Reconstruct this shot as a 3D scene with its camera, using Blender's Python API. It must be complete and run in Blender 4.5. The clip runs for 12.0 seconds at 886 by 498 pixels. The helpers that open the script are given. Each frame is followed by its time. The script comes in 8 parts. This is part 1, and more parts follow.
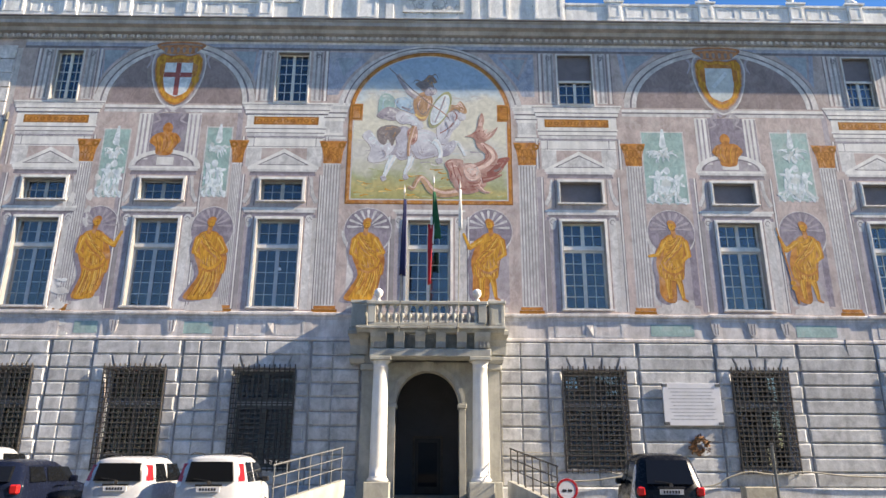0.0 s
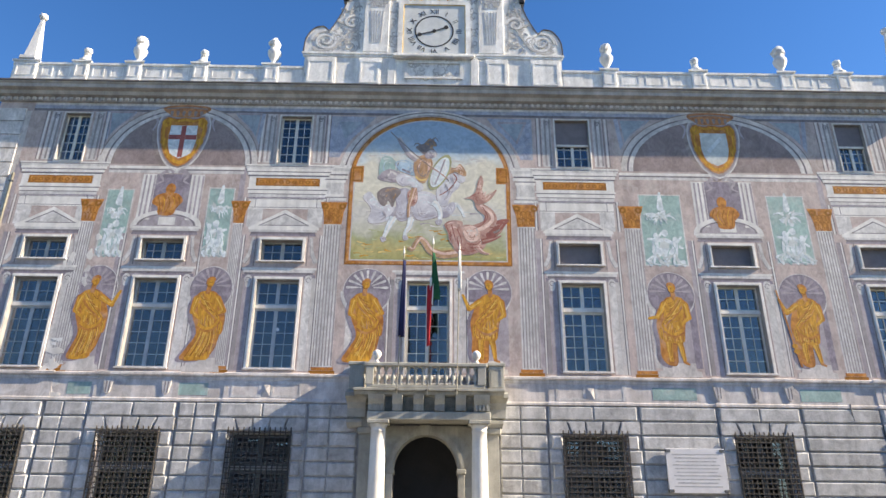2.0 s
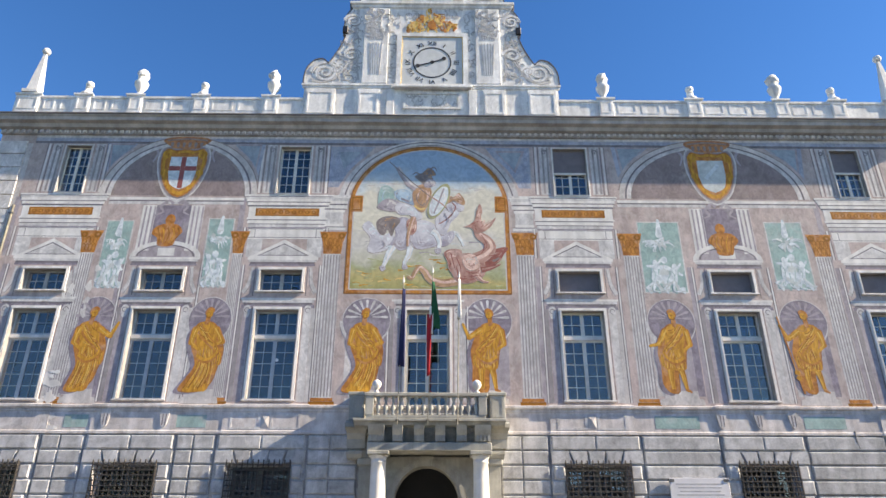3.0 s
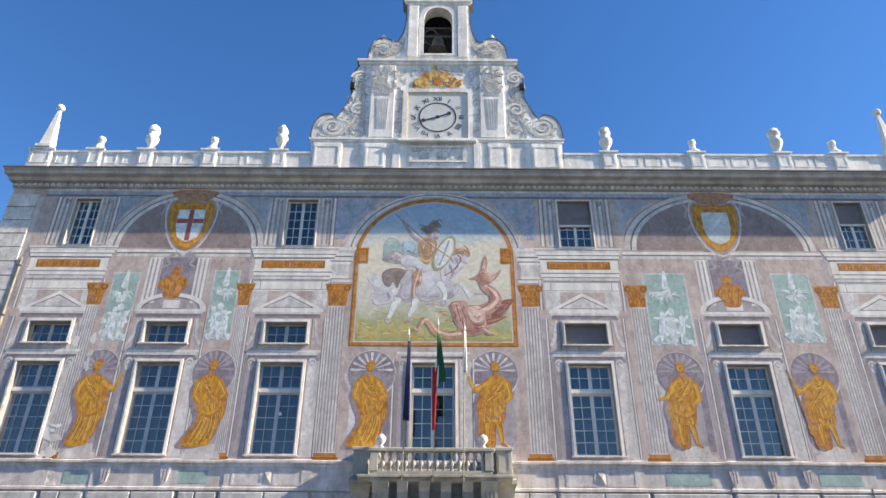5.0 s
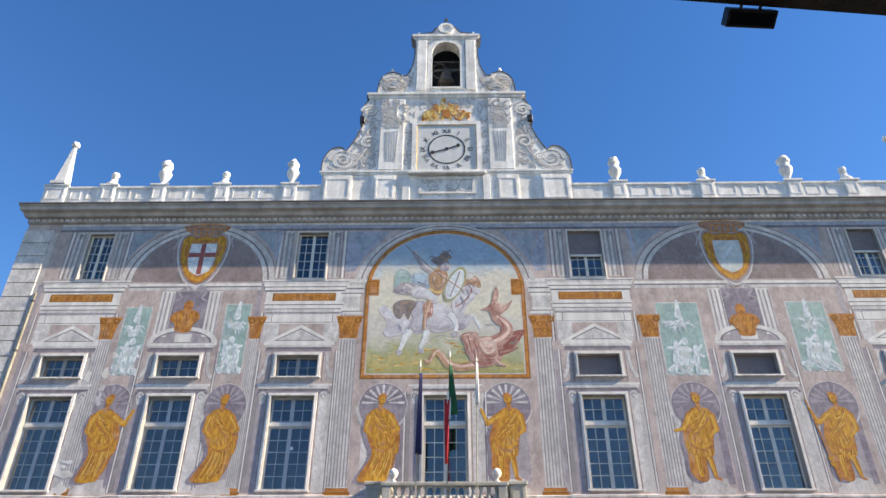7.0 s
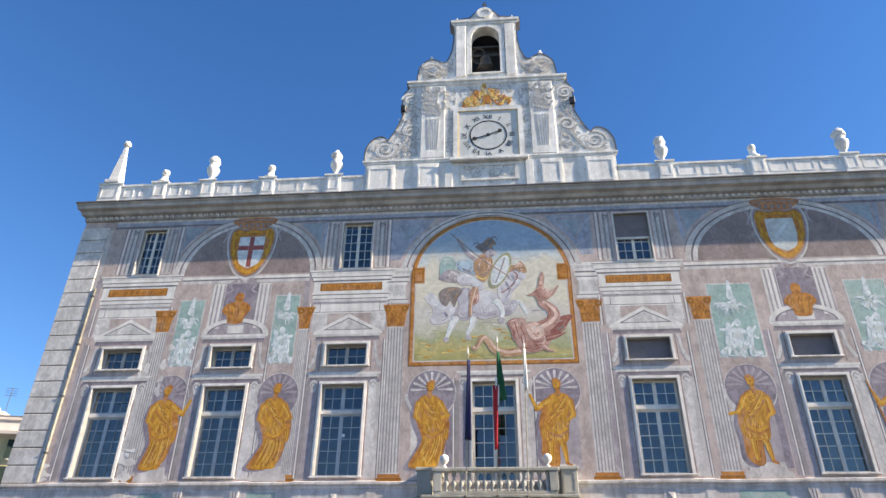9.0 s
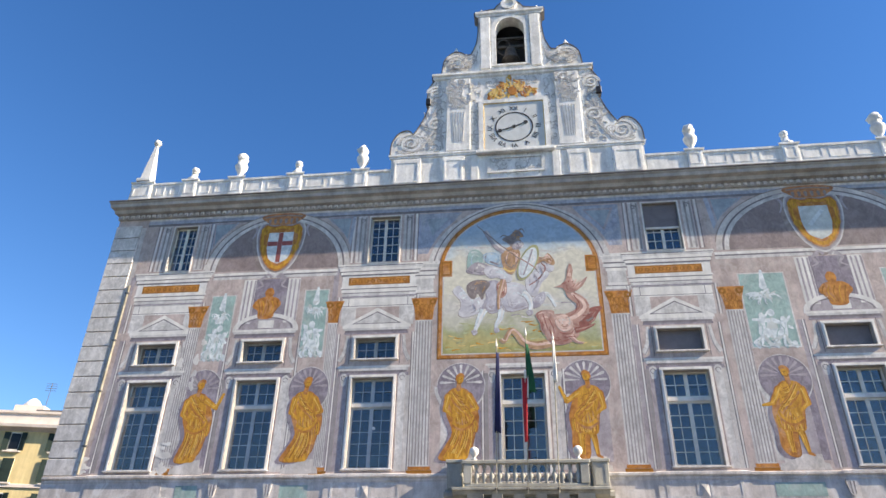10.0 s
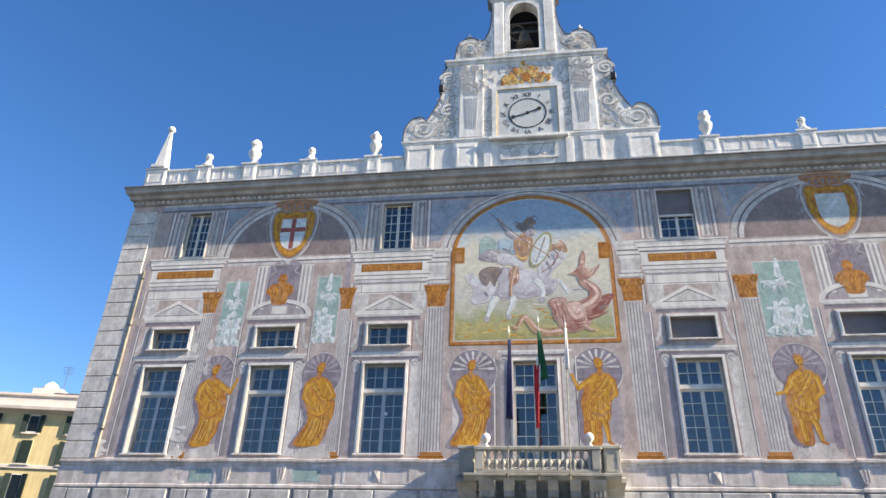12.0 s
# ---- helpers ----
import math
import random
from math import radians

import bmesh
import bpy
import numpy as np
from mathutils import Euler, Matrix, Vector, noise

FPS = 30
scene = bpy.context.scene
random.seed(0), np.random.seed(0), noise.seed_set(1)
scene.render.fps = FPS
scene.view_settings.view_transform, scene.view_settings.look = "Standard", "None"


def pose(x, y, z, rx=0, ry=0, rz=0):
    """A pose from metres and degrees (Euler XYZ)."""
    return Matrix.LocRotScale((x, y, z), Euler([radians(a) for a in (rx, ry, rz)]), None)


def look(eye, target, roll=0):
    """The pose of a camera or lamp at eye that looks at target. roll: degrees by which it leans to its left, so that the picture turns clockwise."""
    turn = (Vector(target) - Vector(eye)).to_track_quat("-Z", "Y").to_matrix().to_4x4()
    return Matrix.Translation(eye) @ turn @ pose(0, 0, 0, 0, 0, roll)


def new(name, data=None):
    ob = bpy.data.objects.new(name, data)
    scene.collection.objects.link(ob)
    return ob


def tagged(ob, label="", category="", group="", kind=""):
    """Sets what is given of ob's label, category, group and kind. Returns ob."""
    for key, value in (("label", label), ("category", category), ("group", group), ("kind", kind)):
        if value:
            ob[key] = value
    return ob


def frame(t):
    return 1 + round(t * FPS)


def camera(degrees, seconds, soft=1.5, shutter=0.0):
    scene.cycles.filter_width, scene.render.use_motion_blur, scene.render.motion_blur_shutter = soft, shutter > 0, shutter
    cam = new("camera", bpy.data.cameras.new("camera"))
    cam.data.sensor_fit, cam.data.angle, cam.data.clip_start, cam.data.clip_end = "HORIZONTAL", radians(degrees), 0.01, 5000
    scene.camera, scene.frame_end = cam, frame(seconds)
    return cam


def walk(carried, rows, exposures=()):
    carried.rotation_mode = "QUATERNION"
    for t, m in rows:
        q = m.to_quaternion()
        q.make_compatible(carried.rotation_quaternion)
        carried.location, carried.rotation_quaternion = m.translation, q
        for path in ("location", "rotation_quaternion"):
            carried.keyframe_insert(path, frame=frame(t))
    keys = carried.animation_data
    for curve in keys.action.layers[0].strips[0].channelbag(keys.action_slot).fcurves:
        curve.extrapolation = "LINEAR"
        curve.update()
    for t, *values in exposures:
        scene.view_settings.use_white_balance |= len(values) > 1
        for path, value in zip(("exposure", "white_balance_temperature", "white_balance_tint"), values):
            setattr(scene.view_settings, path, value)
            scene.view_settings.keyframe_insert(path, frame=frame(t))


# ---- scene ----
cam = camera(65.62, 12.0, soft=1.5)

PATH = [
    (0, pose(0.26, 0, 1.6, 107.31, -0.26, -0.69)),
    (0.5, pose(0.26, 0, 1.6, 108.46, -0.35, -0.77)),
    (1, pose(0.26, 0, 1.6, 109.64, -0.38, -0.84)),
    (1.5, pose(0.26, 0, 1.6, 110.97, -0.21, -0.80)),
    (2, pose(0.26, 0, 1.6, 112.39, -0.48, -0.83)),
    (2.5, pose(0.26, 0, 1.6, 113.71, -0.30, -0.79)),
    (3, pose(0.26, 0, 1.6, 114.78, -0.05, -0.70)),
    (5, pose(0.26, 0, 1.6, 119.10, -0.20, -0.27)),
    (5.5, pose(0.26, 0, 1.6, 120.11, -0.18, -0.04)),
    (6, pose(0.26, 0, 1.6, 120.95, -0.09, 0.18)),
    (6.5, pose(0.26, 0, 1.6, 121.65, -0.02, 0.38)),
    (7, pose(0.26, 0, 1.6, 121.69, -0.07, 0.82)),
    (9, pose(0.26, 0, 1.6, 120.58, -0.64, 4.80)),
    (9.5, pose(0.26, 0, 1.6, 120.20, -0.99, 6.08)),
    (10, pose(0.26, 0, 1.6, 119.97, -1.09, 7.16)),
    (10.5, pose(0.26, 0, 1.6, 119.59, -1.36, 7.96)),
    (11, pose(0.26, 0, 1.6, 119.34, -1.48, 8.40)),
    (11.5, pose(0.26, 0, 1.6, 119.07, -1.54, 8.44)),
    (12, pose(0.26, 0, 1.6, 118.85, -1.77, 7.97)),
]
walk(cam, PATH, exposures=[(0, 1.30, 7800, 10), (12, 1.30, 7800, 10)])

# ---- daylight: low raking sun along the facade, clear sky ----
SUN = Vector((6.7, -1.0, 4.25)).normalized()
EL, AZ = math.asin(SUN.z), math.atan2(SUN.x, SUN.y)
world = bpy.data.worlds.new("sky")
scene.world = world
world.use_nodes = True
wn = world.node_tree.nodes
sky = wn.new("ShaderNodeTexSky")
sky.sky_type = "NISHITA"
sky.sun_disc = False
sky.sun_elevation, sky.sun_rotation = EL, AZ
sky.air_density, sky.dust_density, sky.ozone_density = 1.0, 0.05, 4.0
wn["Background"].inputs["Strength"].default_value = 0.102
hsv = wn.new("ShaderNodeHueSaturation")
hsv.inputs["Hue"].default_value = 0.510
hsv.inputs["Saturation"].default_value = 1.26
world.node_tree.links.new(sky.outputs[0], hsv.inputs["Color"])
world.node_tree.links.new(hsv.outputs[0], wn["Background"].inputs["Color"])
sun = new("sun", bpy.data.lights.new("sun", "SUN"))
sun.data.energy, sun.data.angle, sun.data.color = 4.9, radians(0.5), (1.0, 0.93, 0.85)
sun.matrix_world = look(SUN * 80, (0, 0, 0))



# ---- materials ----
def surface(name, rgb, vary=0.16, size=1.2, rough=0.8, metal=0.0, bump=0.15, grain=30.0, streak=0.0, fade=0.0,
            pale=(0.62, 0.59, 0.56), second=None, stretch=(1, 1, 1), spec=0.3, piece=0.0, brush=0.0):
    """A painted, plastered or stone surface: stains at one scale, grain at another, rain streaks, pale worn patches."""
    m = bpy.data.materials.new(name)
    m.use_nodes = True
    nt = m.node_tree
    nd, ln = nt.nodes, nt.links.new
    bs = nd["Principled BSDF"]
    geo = nd.new("ShaderNodeNewGeometry")

    def tex(scale, detail=4.0, st=(1, 1, 1), distort=0.0):
        mp = nd.new("ShaderNodeMapping")
        mp.inputs["Scale"].default_value = st
        ln(geo.outputs["Position"], mp.inputs["Vector"])
        n = nd.new("ShaderNodeTexNoise")
        n.inputs["Scale"].default_value, n.inputs["Detail"].default_value = scale, detail
        n.inputs["Distortion"].default_value = distort
        n.inputs["Roughness"].default_value = 0.62
        ln(mp.outputs[0], n.inputs["Vector"])
        return n.outputs["Fac"]

    def ramp(fac, lo, hi, a=0.0, b=1.0):
        r = nd.new("ShaderNodeMapRange")
        r.inputs["From Min"].default_value, r.inputs["From Max"].default_value = lo, hi
        r.inputs["To Min"].default_value, r.inputs["To Max"].default_value = a, b
        ln(fac, r.inputs["Value"])
        return r.outputs[0]

    def blend(fac, a, b, kind="MIX"):
        x = nd.new("ShaderNodeMix")
        x.data_type, x.blend_type = "RGBA", kind
        for s, v in ((x.inputs["Factor"], fac), (x.inputs["A"], a), (x.inputs["B"], b)):
            if isinstance(v, (tuple, float)):
                s.default_value = v if isinstance(v, float) else (*v, 1)
            else:
                ln(v, s)
        return x.outputs["Result"]

    dark = tuple(c * (1 - vary) for c in rgb) if second is None else second
    lite = tuple(min(1, c * (1 + vary)) for c in rgb)
    col = blend(ramp(tex(size, 5.0, stretch, 0.6), 0.36, 0.64), dark, lite)
    g = ramp(tex(grain, 3.0), 0.3, 0.7, 1 - vary * 0.6, 1 + vary * 0.5)
    col = blend(1.0, col, g, "MULTIPLY")
    if streak:
        col = blend(1.0, col, ramp(tex(2.2, 5.0, (1, 1, 0.09)), 0.4, 0.62, 1 - streak, 1.06), "MULTIPLY")
    if brush:
        col = blend(1.0, col, ramp(tex(4.2, 6.0, (1, 1, 0.7), 1.8), 0.36, 0.64, 1 - brush, 1 + brush * 0.75), "MULTIPLY")
    if fade:
        col = blend(ramp(tex(1.7, 6.0, (1, 1, 0.7), 1.0), 0.5, 0.68, 0.0, fade), col, pale)
    if piece:
        oi = nd.new("ShaderNodeObjectInfo")
        col = blend(1.0, col, ramp(oi.outputs["Random"], 0, 1, 1 - piece, 1 + piece), "MULTIPLY")
    ln(col, bs.inputs["Base Color"])
    ln(ramp(tex(grain * 0.4), 0.3, 0.7, max(0.02, rough - 0.1), min(1, rough + 0.1)), bs.inputs["Roughness"])
    bs.inputs["Metallic"].default_value = metal
    bs.inputs["Specular IOR Level"].default_value = spec
    if bump:
        b = nd.new("ShaderNodeBump")
        b.inputs["Strength"].default_value, b.inputs["Distance"].default_value = bump, 0.02
        ln(tex(grain, 5.0), b.inputs["Height"])
        ln(b.outputs[0], bs.inputs["Normal"])
    return m


def srgb(r, g, b):
    return tuple(((c / 255 + 0.055) / 1.055) ** 2.4 if c > 10 else c / 3294.6 for c in (r, g, b))


M = {}
M["plaster"] = surface("pink_plaster", (0.50, 0.405, 0.375), 0.15, 1.1, streak=0.14, fade=0.5, pale=(0.57, 0.52, 0.48), bump=0.1, brush=0.14)
M["pale"] = surface("pale_plaster", (0.60, 0.56, 0.53), 0.14, 1.3, streak=0.16, fade=0.3, pale=(0.68, 0.65, 0.62), bump=0.1, brush=0.16)
M["stone"] = surface("rusticated_stone", (0.50, 0.492, 0.48), 0.22, 2.2, streak=0.2, fade=0.6, pale=(0.68, 0.67, 0.66), bump=0.4, grain=18, piece=0.13)
M["joint"] = surface("stone_joint", (0.32, 0.315, 0.31), 0.2, 2.0, bump=0.2)
M["white"] = surface("white_stucco", (0.74, 0.71, 0.67), 0.1, 2.0, streak=0.16, fade=0.1, bump=0.08)
M["grey_white"] = surface("painted_light_stone", (0.62, 0.595, 0.575), 0.13, 2.0, streak=0.18, fade=0.2, pale=(0.70, 0.67, 0.65), bump=0.08, brush=0.18)
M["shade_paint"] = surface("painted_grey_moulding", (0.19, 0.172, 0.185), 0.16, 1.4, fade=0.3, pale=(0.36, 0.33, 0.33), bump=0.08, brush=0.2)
M["lilac"] = surface("lilac_fresco", (0.37, 0.325, 0.345), 0.14, 1.3, fade=0.3, bump=0.08, brush=0.15)
M["deep_lilac"] = surface("deep_lilac_fresco", (0.255, 0.22, 0.26), 0.2, 1.8, fade=0.25, bump=0.08, brush=0.2)
M["mauve"] = surface("mauve_lunette_fresco", (0.27, 0.215, 0.21), 0.14, 0.8, fade=0.25, pale=(0.46, 0.40, 0.38), bump=0.08, brush=0.15)
M["blue_grey"] = surface("blue_grey_fresco", (0.34, 0.37, 0.45), 0.14, 1.2, fade=0.35, bump=0.08, brush=0.2)
M["spandrel_blue"] = surface("slate_blue_fresco", (0.29, 0.35, 0.40), 0.16, 1.5, fade=0.35, pale=(0.42, 0.43, 0.46), bump=0.08, brush=0.15)
M["green"] = surface("sea_green_fresco", (0.31, 0.44, 0.41), 0.14, 1.5, fade=0.35, bump=0.08, brush=0.15)
M["figure_white"] = surface("grisaille_fresco", (0.72, 0.75, 0.75), 0.1, 4.0, second=(0.46, 0.52, 0.54), bump=0.08)
M["gold"] = surface("ochre_fresco", (0.60, 0.31, 0.045), 0.2, 5.0, second=(0.40, 0.18, 0.025), stretch=(1.6, 1, 0.45), bump=0.08)
M["gold_dark"] = surface("brown_ochre_fresco", (0.30, 0.125, 0.02), 0.2, 4.0, bump=0.05)
M["gold_lite"] = surface("pale_ochre_fresco", (0.74, 0.52, 0.20), 0.15, 4.0, bump=0.05)
M["orange"] = surface("orange_ochre_fresco", (0.50, 0.215, 0.05), 0.2, 4.0, second=(0.33, 0.12, 0.03), fade=0.2, bump=0.06)
M["gold_hi"] = surface("light_ochre_fresco", (0.68, 0.42, 0.10), 0.16, 4.0, bump=0.05)
M["flute"] = surface("grey_flute_paint", (0.30, 0.272, 0.275), 0.16, 1.4, fade=0.4, pale=(0.44, 0.41, 0.40), bump=0.06)
M["window_blue"] = surface("blue_grey_window_paint", (0.42, 0.45, 0.48), 0.12, 3.0, rough=0.45, bump=0.05)
# darker copy of the surround stone: the recess shade is in the colour
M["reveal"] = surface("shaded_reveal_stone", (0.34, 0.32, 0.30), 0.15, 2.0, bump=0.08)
M["marble"] = surface("weathered_white_marble", (0.78, 0.77, 0.745), 0.1, 1.6, streak=0.2, fade=0.3, pale=(0.84, 0.83, 0.81), bump=0.2, brush=0.1)
M["marble_grey"] = surface("grey_line_paint", (0.47, 0.455, 0.44), 0.2, 2.0, fade=0.5, pale=(0.62, 0.60, 0.57), bump=0.08)
M["portal"] = surface("portal_marble", (0.42, 0.405, 0.35), 0.14, 1.4, streak=0.2, fade=0.25, pale=(0.56, 0.54, 0.47), bump=0.2, rough=0.6)
M["column"] = surface("column_marble", (0.74, 0.71, 0.66), 0.08, 1.4, streak=0.08, bump=0.1, rough=0.5)
M["cornice"] = surface("grey_cornice_stone", (0.46, 0.44, 0.42), 0.16, 1.4, streak=0.2, bump=0.25)
# near-black plaster: the darkness of unlit interiors is put into the colour
M["dark_room"] = surface("shade_black_room_plaster", (0.05, 0.05, 0.055), 0.2, 1.0, bump=0)
M["frame_wood"] = surface("pale_window_paint", (0.68, 0.65, 0.58), 0.1, 3.0, rough=0.5, bump=0.05)
M["iron"] = surface("dark_iron", (0.085, 0.075, 0.065), 0.3, 6.0, rough=0.6, metal=0.2, bump=0.15)
M["rail"] = surface("galvanised_rail", (0.16, 0.16, 0.16), 0.15, 5.0, rough=0.45, metal=0.6, bump=0.05)
M["paving"] = surface("grey_paving", (0.11, 0.107, 0.104), 0.2, 0.7, bump=0.3, grain=12)
M["asphalt"] = surface("worn_grey_paving", (0.075, 0.070, 0.064), 0.25, 0.6, bump=0.4, grain=40)
M["blind"] = surface("grey_roller_blind", (0.19, 0.17, 0.18), 0.1, 2.0, bump=0.05)
M["curtain"] = surface("net_curtain", (0.3, 0.33, 0.36), 0.2, 3.0, stretch=(6, 1, 0.3), bump=0)
M["concrete"] = surface("dark_stained_concrete", (0.045, 0.038, 0.032), 0.25, 1.2, streak=0.2, bump=0.3)
M["black"] = surface("black_metal", (0.02, 0.02, 0.022), 0.2, 5.0, rough=0.4, bump=0.05)
M["white_car"] = surface("white_car_paint", (0.52, 0.52, 0.53), 0.03, 2.0, rough=0.25, spec=0.5, bump=0)
M["dark_car"] = surface("dark_blue_car_paint", (0.008, 0.011, 0.024), 0.1, 2.0, rough=0.22, spec=0.28, bump=0)
M["black_car"] = surface("black_car_paint", (0.010, 0.010, 0.011), 0.1, 2.0, rough=0.25, spec=0.28, bump=0)
M["silver_car"] = surface("silver_car_paint", (0.55, 0.56, 0.58), 0.05, 2.0, rough=0.28, metal=0.5, bump=0)
M["tyre"] = surface("tyre_rubber", (0.02, 0.02, 0.02), 0.2, 8.0, rough=0.85, bump=0.1)
M["red_lamp"] = surface("red_tail_lamp", (0.55, 0.02, 0.02), 0.1, 8.0, rough=0.15, spec=0.6, bump=0)
M["plate"] = surface("white_number_plate", (0.6, 0.6, 0.62), 0.05, 8.0, rough=0.4, bump=0)
M["ink"] = surface("dark_lettering", (0.035, 0.035, 0.04), 0.2, 8.0, bump=0)
M["ink_grey"] = surface("grey_lettering", (0.42, 0.42, 0.43), 0.2, 8.0, bump=0)
M["plaque"] = surface("white_marble_plaque", (0.70, 0.69, 0.70), 0.05, 2.0, rough=0.5, bump=0.05)
M["red"] = surface("red_cloth", (0.45, 0.02, 0.03), 0.2, 3.0, bump=0.05)
M["red_paint"] = surface("red_brown_paint", (0.33, 0.10, 0.09), 0.2, 3.0, bump=0.05)
M["green_cloth"] = surface("green_cloth", (0.01, 0.09, 0.04), 0.2, 3.0, bump=0.05)
M["blue_cloth"] = surface("dark_blue_cloth", (0.016, 0.02, 0.075), 0.2, 3.0, bump=0.05)
M["white_cloth"] = surface("white_cloth", (0.72, 0.71, 0.68), 0.06, 3.0, bump=0.05)
M["yellow"] = surface("yellow_stucco", (0.66, 0.53, 0.28), 0.1, 0.5, streak=0.12, bump=0.1)
M["yellow_trim"] = surface("pale_pink_eaves", (0.66, 0.58, 0.52), 0.1, 0.8, bump=0.1)
M["shutter"] = surface("dark_green_shutter", (0.02, 0.035, 0.03), 0.2, 2.0, bump=0.1)
M["rope"] = surface("beige_hose", (0.40, 0.36, 0.28), 0.15, 6.0, bump=0.1)
M["bronze"] = surface("brown_dry_leaves", (0.20, 0.10, 0.045), 0.4, 8.0, bump=0.3)
M["roof"] = surface("slate_roof", (0.12, 0.11, 0.11), 0.2, 1.5, bump=0.3)
M["sign_white"] = surface("sign_white", (0.8, 0.8, 0.8), 0.03, 5.0, rough=0.4, bump=0)
M["sign_red"] = surface("sign_red", (0.55, 0.02, 0.03), 0.05, 5.0, rough=0.4, bump=0)


def glass(name, tint, rough=0.02, ior=1.72, through_light=1.0):
    m = bpy.data.materials.new(name)
    m.use_nodes = True
    b = m.node_tree.nodes["Principled BSDF"]
    b.inputs["Base Color"].default_value = (*tint, 1)
    b.inputs["Roughness"].default_value = rough
    b.inputs["IOR"].default_value = ior
    b.inputs["Transmission Weight"].default_value = through_light
    return m


M["peeling"] = surface("peeling_pale_plaster", (0.63, 0.58, 0.55), 0.2, 1.4, streak=0.25, fade=0.85, pale=(0.72, 0.70, 0.68), bump=0.25)
M["portal_dirty"] = surface("dark_stained_portal_stone", (0.32, 0.30, 0.24), 0.25, 2.5, streak=0.25, bump=0.25)
M["olive"] = surface("olive_fresco", (0.36, 0.36, 0.20), 0.2, 3.0, bump=0.05)
M["dusty"] = surface("grey_green_window_fill", (0.12, 0.127, 0.117), 0.3, 3.0, bump=0.1)
M["haze"] = surface("pale_blue_haze_paint", (0.54, 0.57, 0.55), 0.15, 3.0, bump=0.03)
M["meadow"] = surface("meadow_green_paint", (0.36, 0.40, 0.22), 0.25, 2.0, second=(0.46, 0.46, 0.30), bump=0.03)
M["dragon_deep"] = surface("deep_red_paint", (0.30, 0.11, 0.09), 0.2, 4.0, bump=0.03)
M["glass"] = glass("window_glass", (0.72, 0.82, 0.92))
M["car_glass"] = glass("tinted_car_glass", (0.008, 0.009, 0.011), ior=1.35, through_light=0.0)

# the great mural: sky above, pale haze, then meadow, blended by height
mm = bpy.data.materials.new("mural_ground")
mm.use_nodes = True
_n, _l = mm.node_tree.nodes, mm.node_tree.links.new
_g = _n.new("ShaderNodeNewGeometry")
_s = _n.new("ShaderNodeSeparateXYZ")
_t = _n.new("ShaderNodeTexNoise")
_t.inputs["Scale"].default_value, _t.inputs["Detail"].default_value = 0.9, 6.0
_a = _n.new("ShaderNodeMath")
_a.operation = "MULTIPLY_ADD"
_a.inputs[1].default_value, _a.inputs[2].default_value = 2.2, -1.1
_b = _n.new("ShaderNodeMath")
_b.operation = "ADD"
_r = _n.new("ShaderNodeMapRange")
_r.inputs["From Min"].default_value, _r.inputs["From Max"].default_value = 11.1, 17.7
_c = _n.new("ShaderNodeValToRGB")
_e = _c.color_ramp.elements
_e[0].position, _e[0].color = 0.0, (0.44, 0.34, 0.15, 1)
_e[1].position, _e[1].color = 1.0, (0.29, 0.42, 0.56, 1)
for _p, _q in ((0.07, (0.36, 0.35, 0.15)), (0.13, (0.50, 0.42, 0.19)), (0.19, (0.38, 0.39, 0.22)), (0.25, (0.54, 0.52, 0.42)), (0.34, (0.60, 0.57, 0.52)), (0.45, (0.68, 0.64, 0.52)), (0.66, (0.66, 0.62, 0.52)), (0.74, (0.50, 0.57, 0.60)), (0.84, (0.34, 0.46, 0.57))):
    _c.color_ramp.elements.new(_p).color = (*_q, 1)
_l(_g.outputs["Position"], _s.inputs[0])
_l(_g.outputs["Position"], _t.inputs["Vector"])
_l(_t.outputs["Fac"], _a.inputs[0])
_l(_s.outputs["Z"], _b.inputs[0])
_l(_a.outputs[0], _b.inputs[1])
_l(_b.outputs[0], _r.inputs["Value"])
_l(_r.outputs[0], _c.inputs[0])
_w = _n.new("ShaderNodeTexNoise")
_w.inputs["Scale"].default_value, _w.inputs["Detail"].default_value, _w.inputs["Distortion"].default_value = 3.2, 7.0, 1.4
_l(_g.outputs["Position"], _w.inputs["Vector"])
_v = _n.new("ShaderNodeMapRange")
_v.inputs["From Min"].default_value, _v.inputs["From Max"].default_value = 0.34, 0.66
_v.inputs["To Min"].default_value, _v.inputs["To Max"].default_value = 0.87, 1.09
_l(_w.outputs["Fac"], _v.inputs["Value"])
_x = _n.new("ShaderNodeMix")
_x.data_type, _x.blend_type = "RGBA", "MULTIPLY"
_x.inputs["Factor"].default_value = 1.0
_l(_c.outputs[0], _x.inputs["A"])
_l(_v.outputs[0], _x.inputs["B"])
_l(_x.outputs["Result"], _n["Principled BSDF"].inputs["Base Color"])
_n["Principled BSDF"].inputs["Roughness"].default_value = 0.85
_n["Principled BSDF"].inputs["Specular IOR Level"].default_value = 0.2
M["mural"] = mm
M["horse"] = surface("pale_blue_grey_fresco", (0.52, 0.50, 0.53), 0.1, 1.9, second=(0.33, 0.30, 0.35), bump=0.05)
M["horse_pale"] = surface("pale_grey_fresco", (0.62, 0.60, 0.61), 0.1, 2.2, second=(0.48, 0.46, 0.49), bump=0.05)
M["dragon"] = surface("brick_red_fresco", (0.52, 0.32, 0.26), 0.1, 2.4, second=(0.34, 0.17, 0.14), fade=0.3, bump=0.05)
M["cloak"] = surface("blue_fresco", (0.36, 0.48, 0.56), 0.2, 2.5, second=(0.17, 0.25, 0.36), bump=0.05, fade=0.25)
M["skin"] = surface("brown_ochre_paint", (0.48, 0.30, 0.18), 0.2, 3.0, second=(0.32, 0.18, 0.10), bump=0.05)
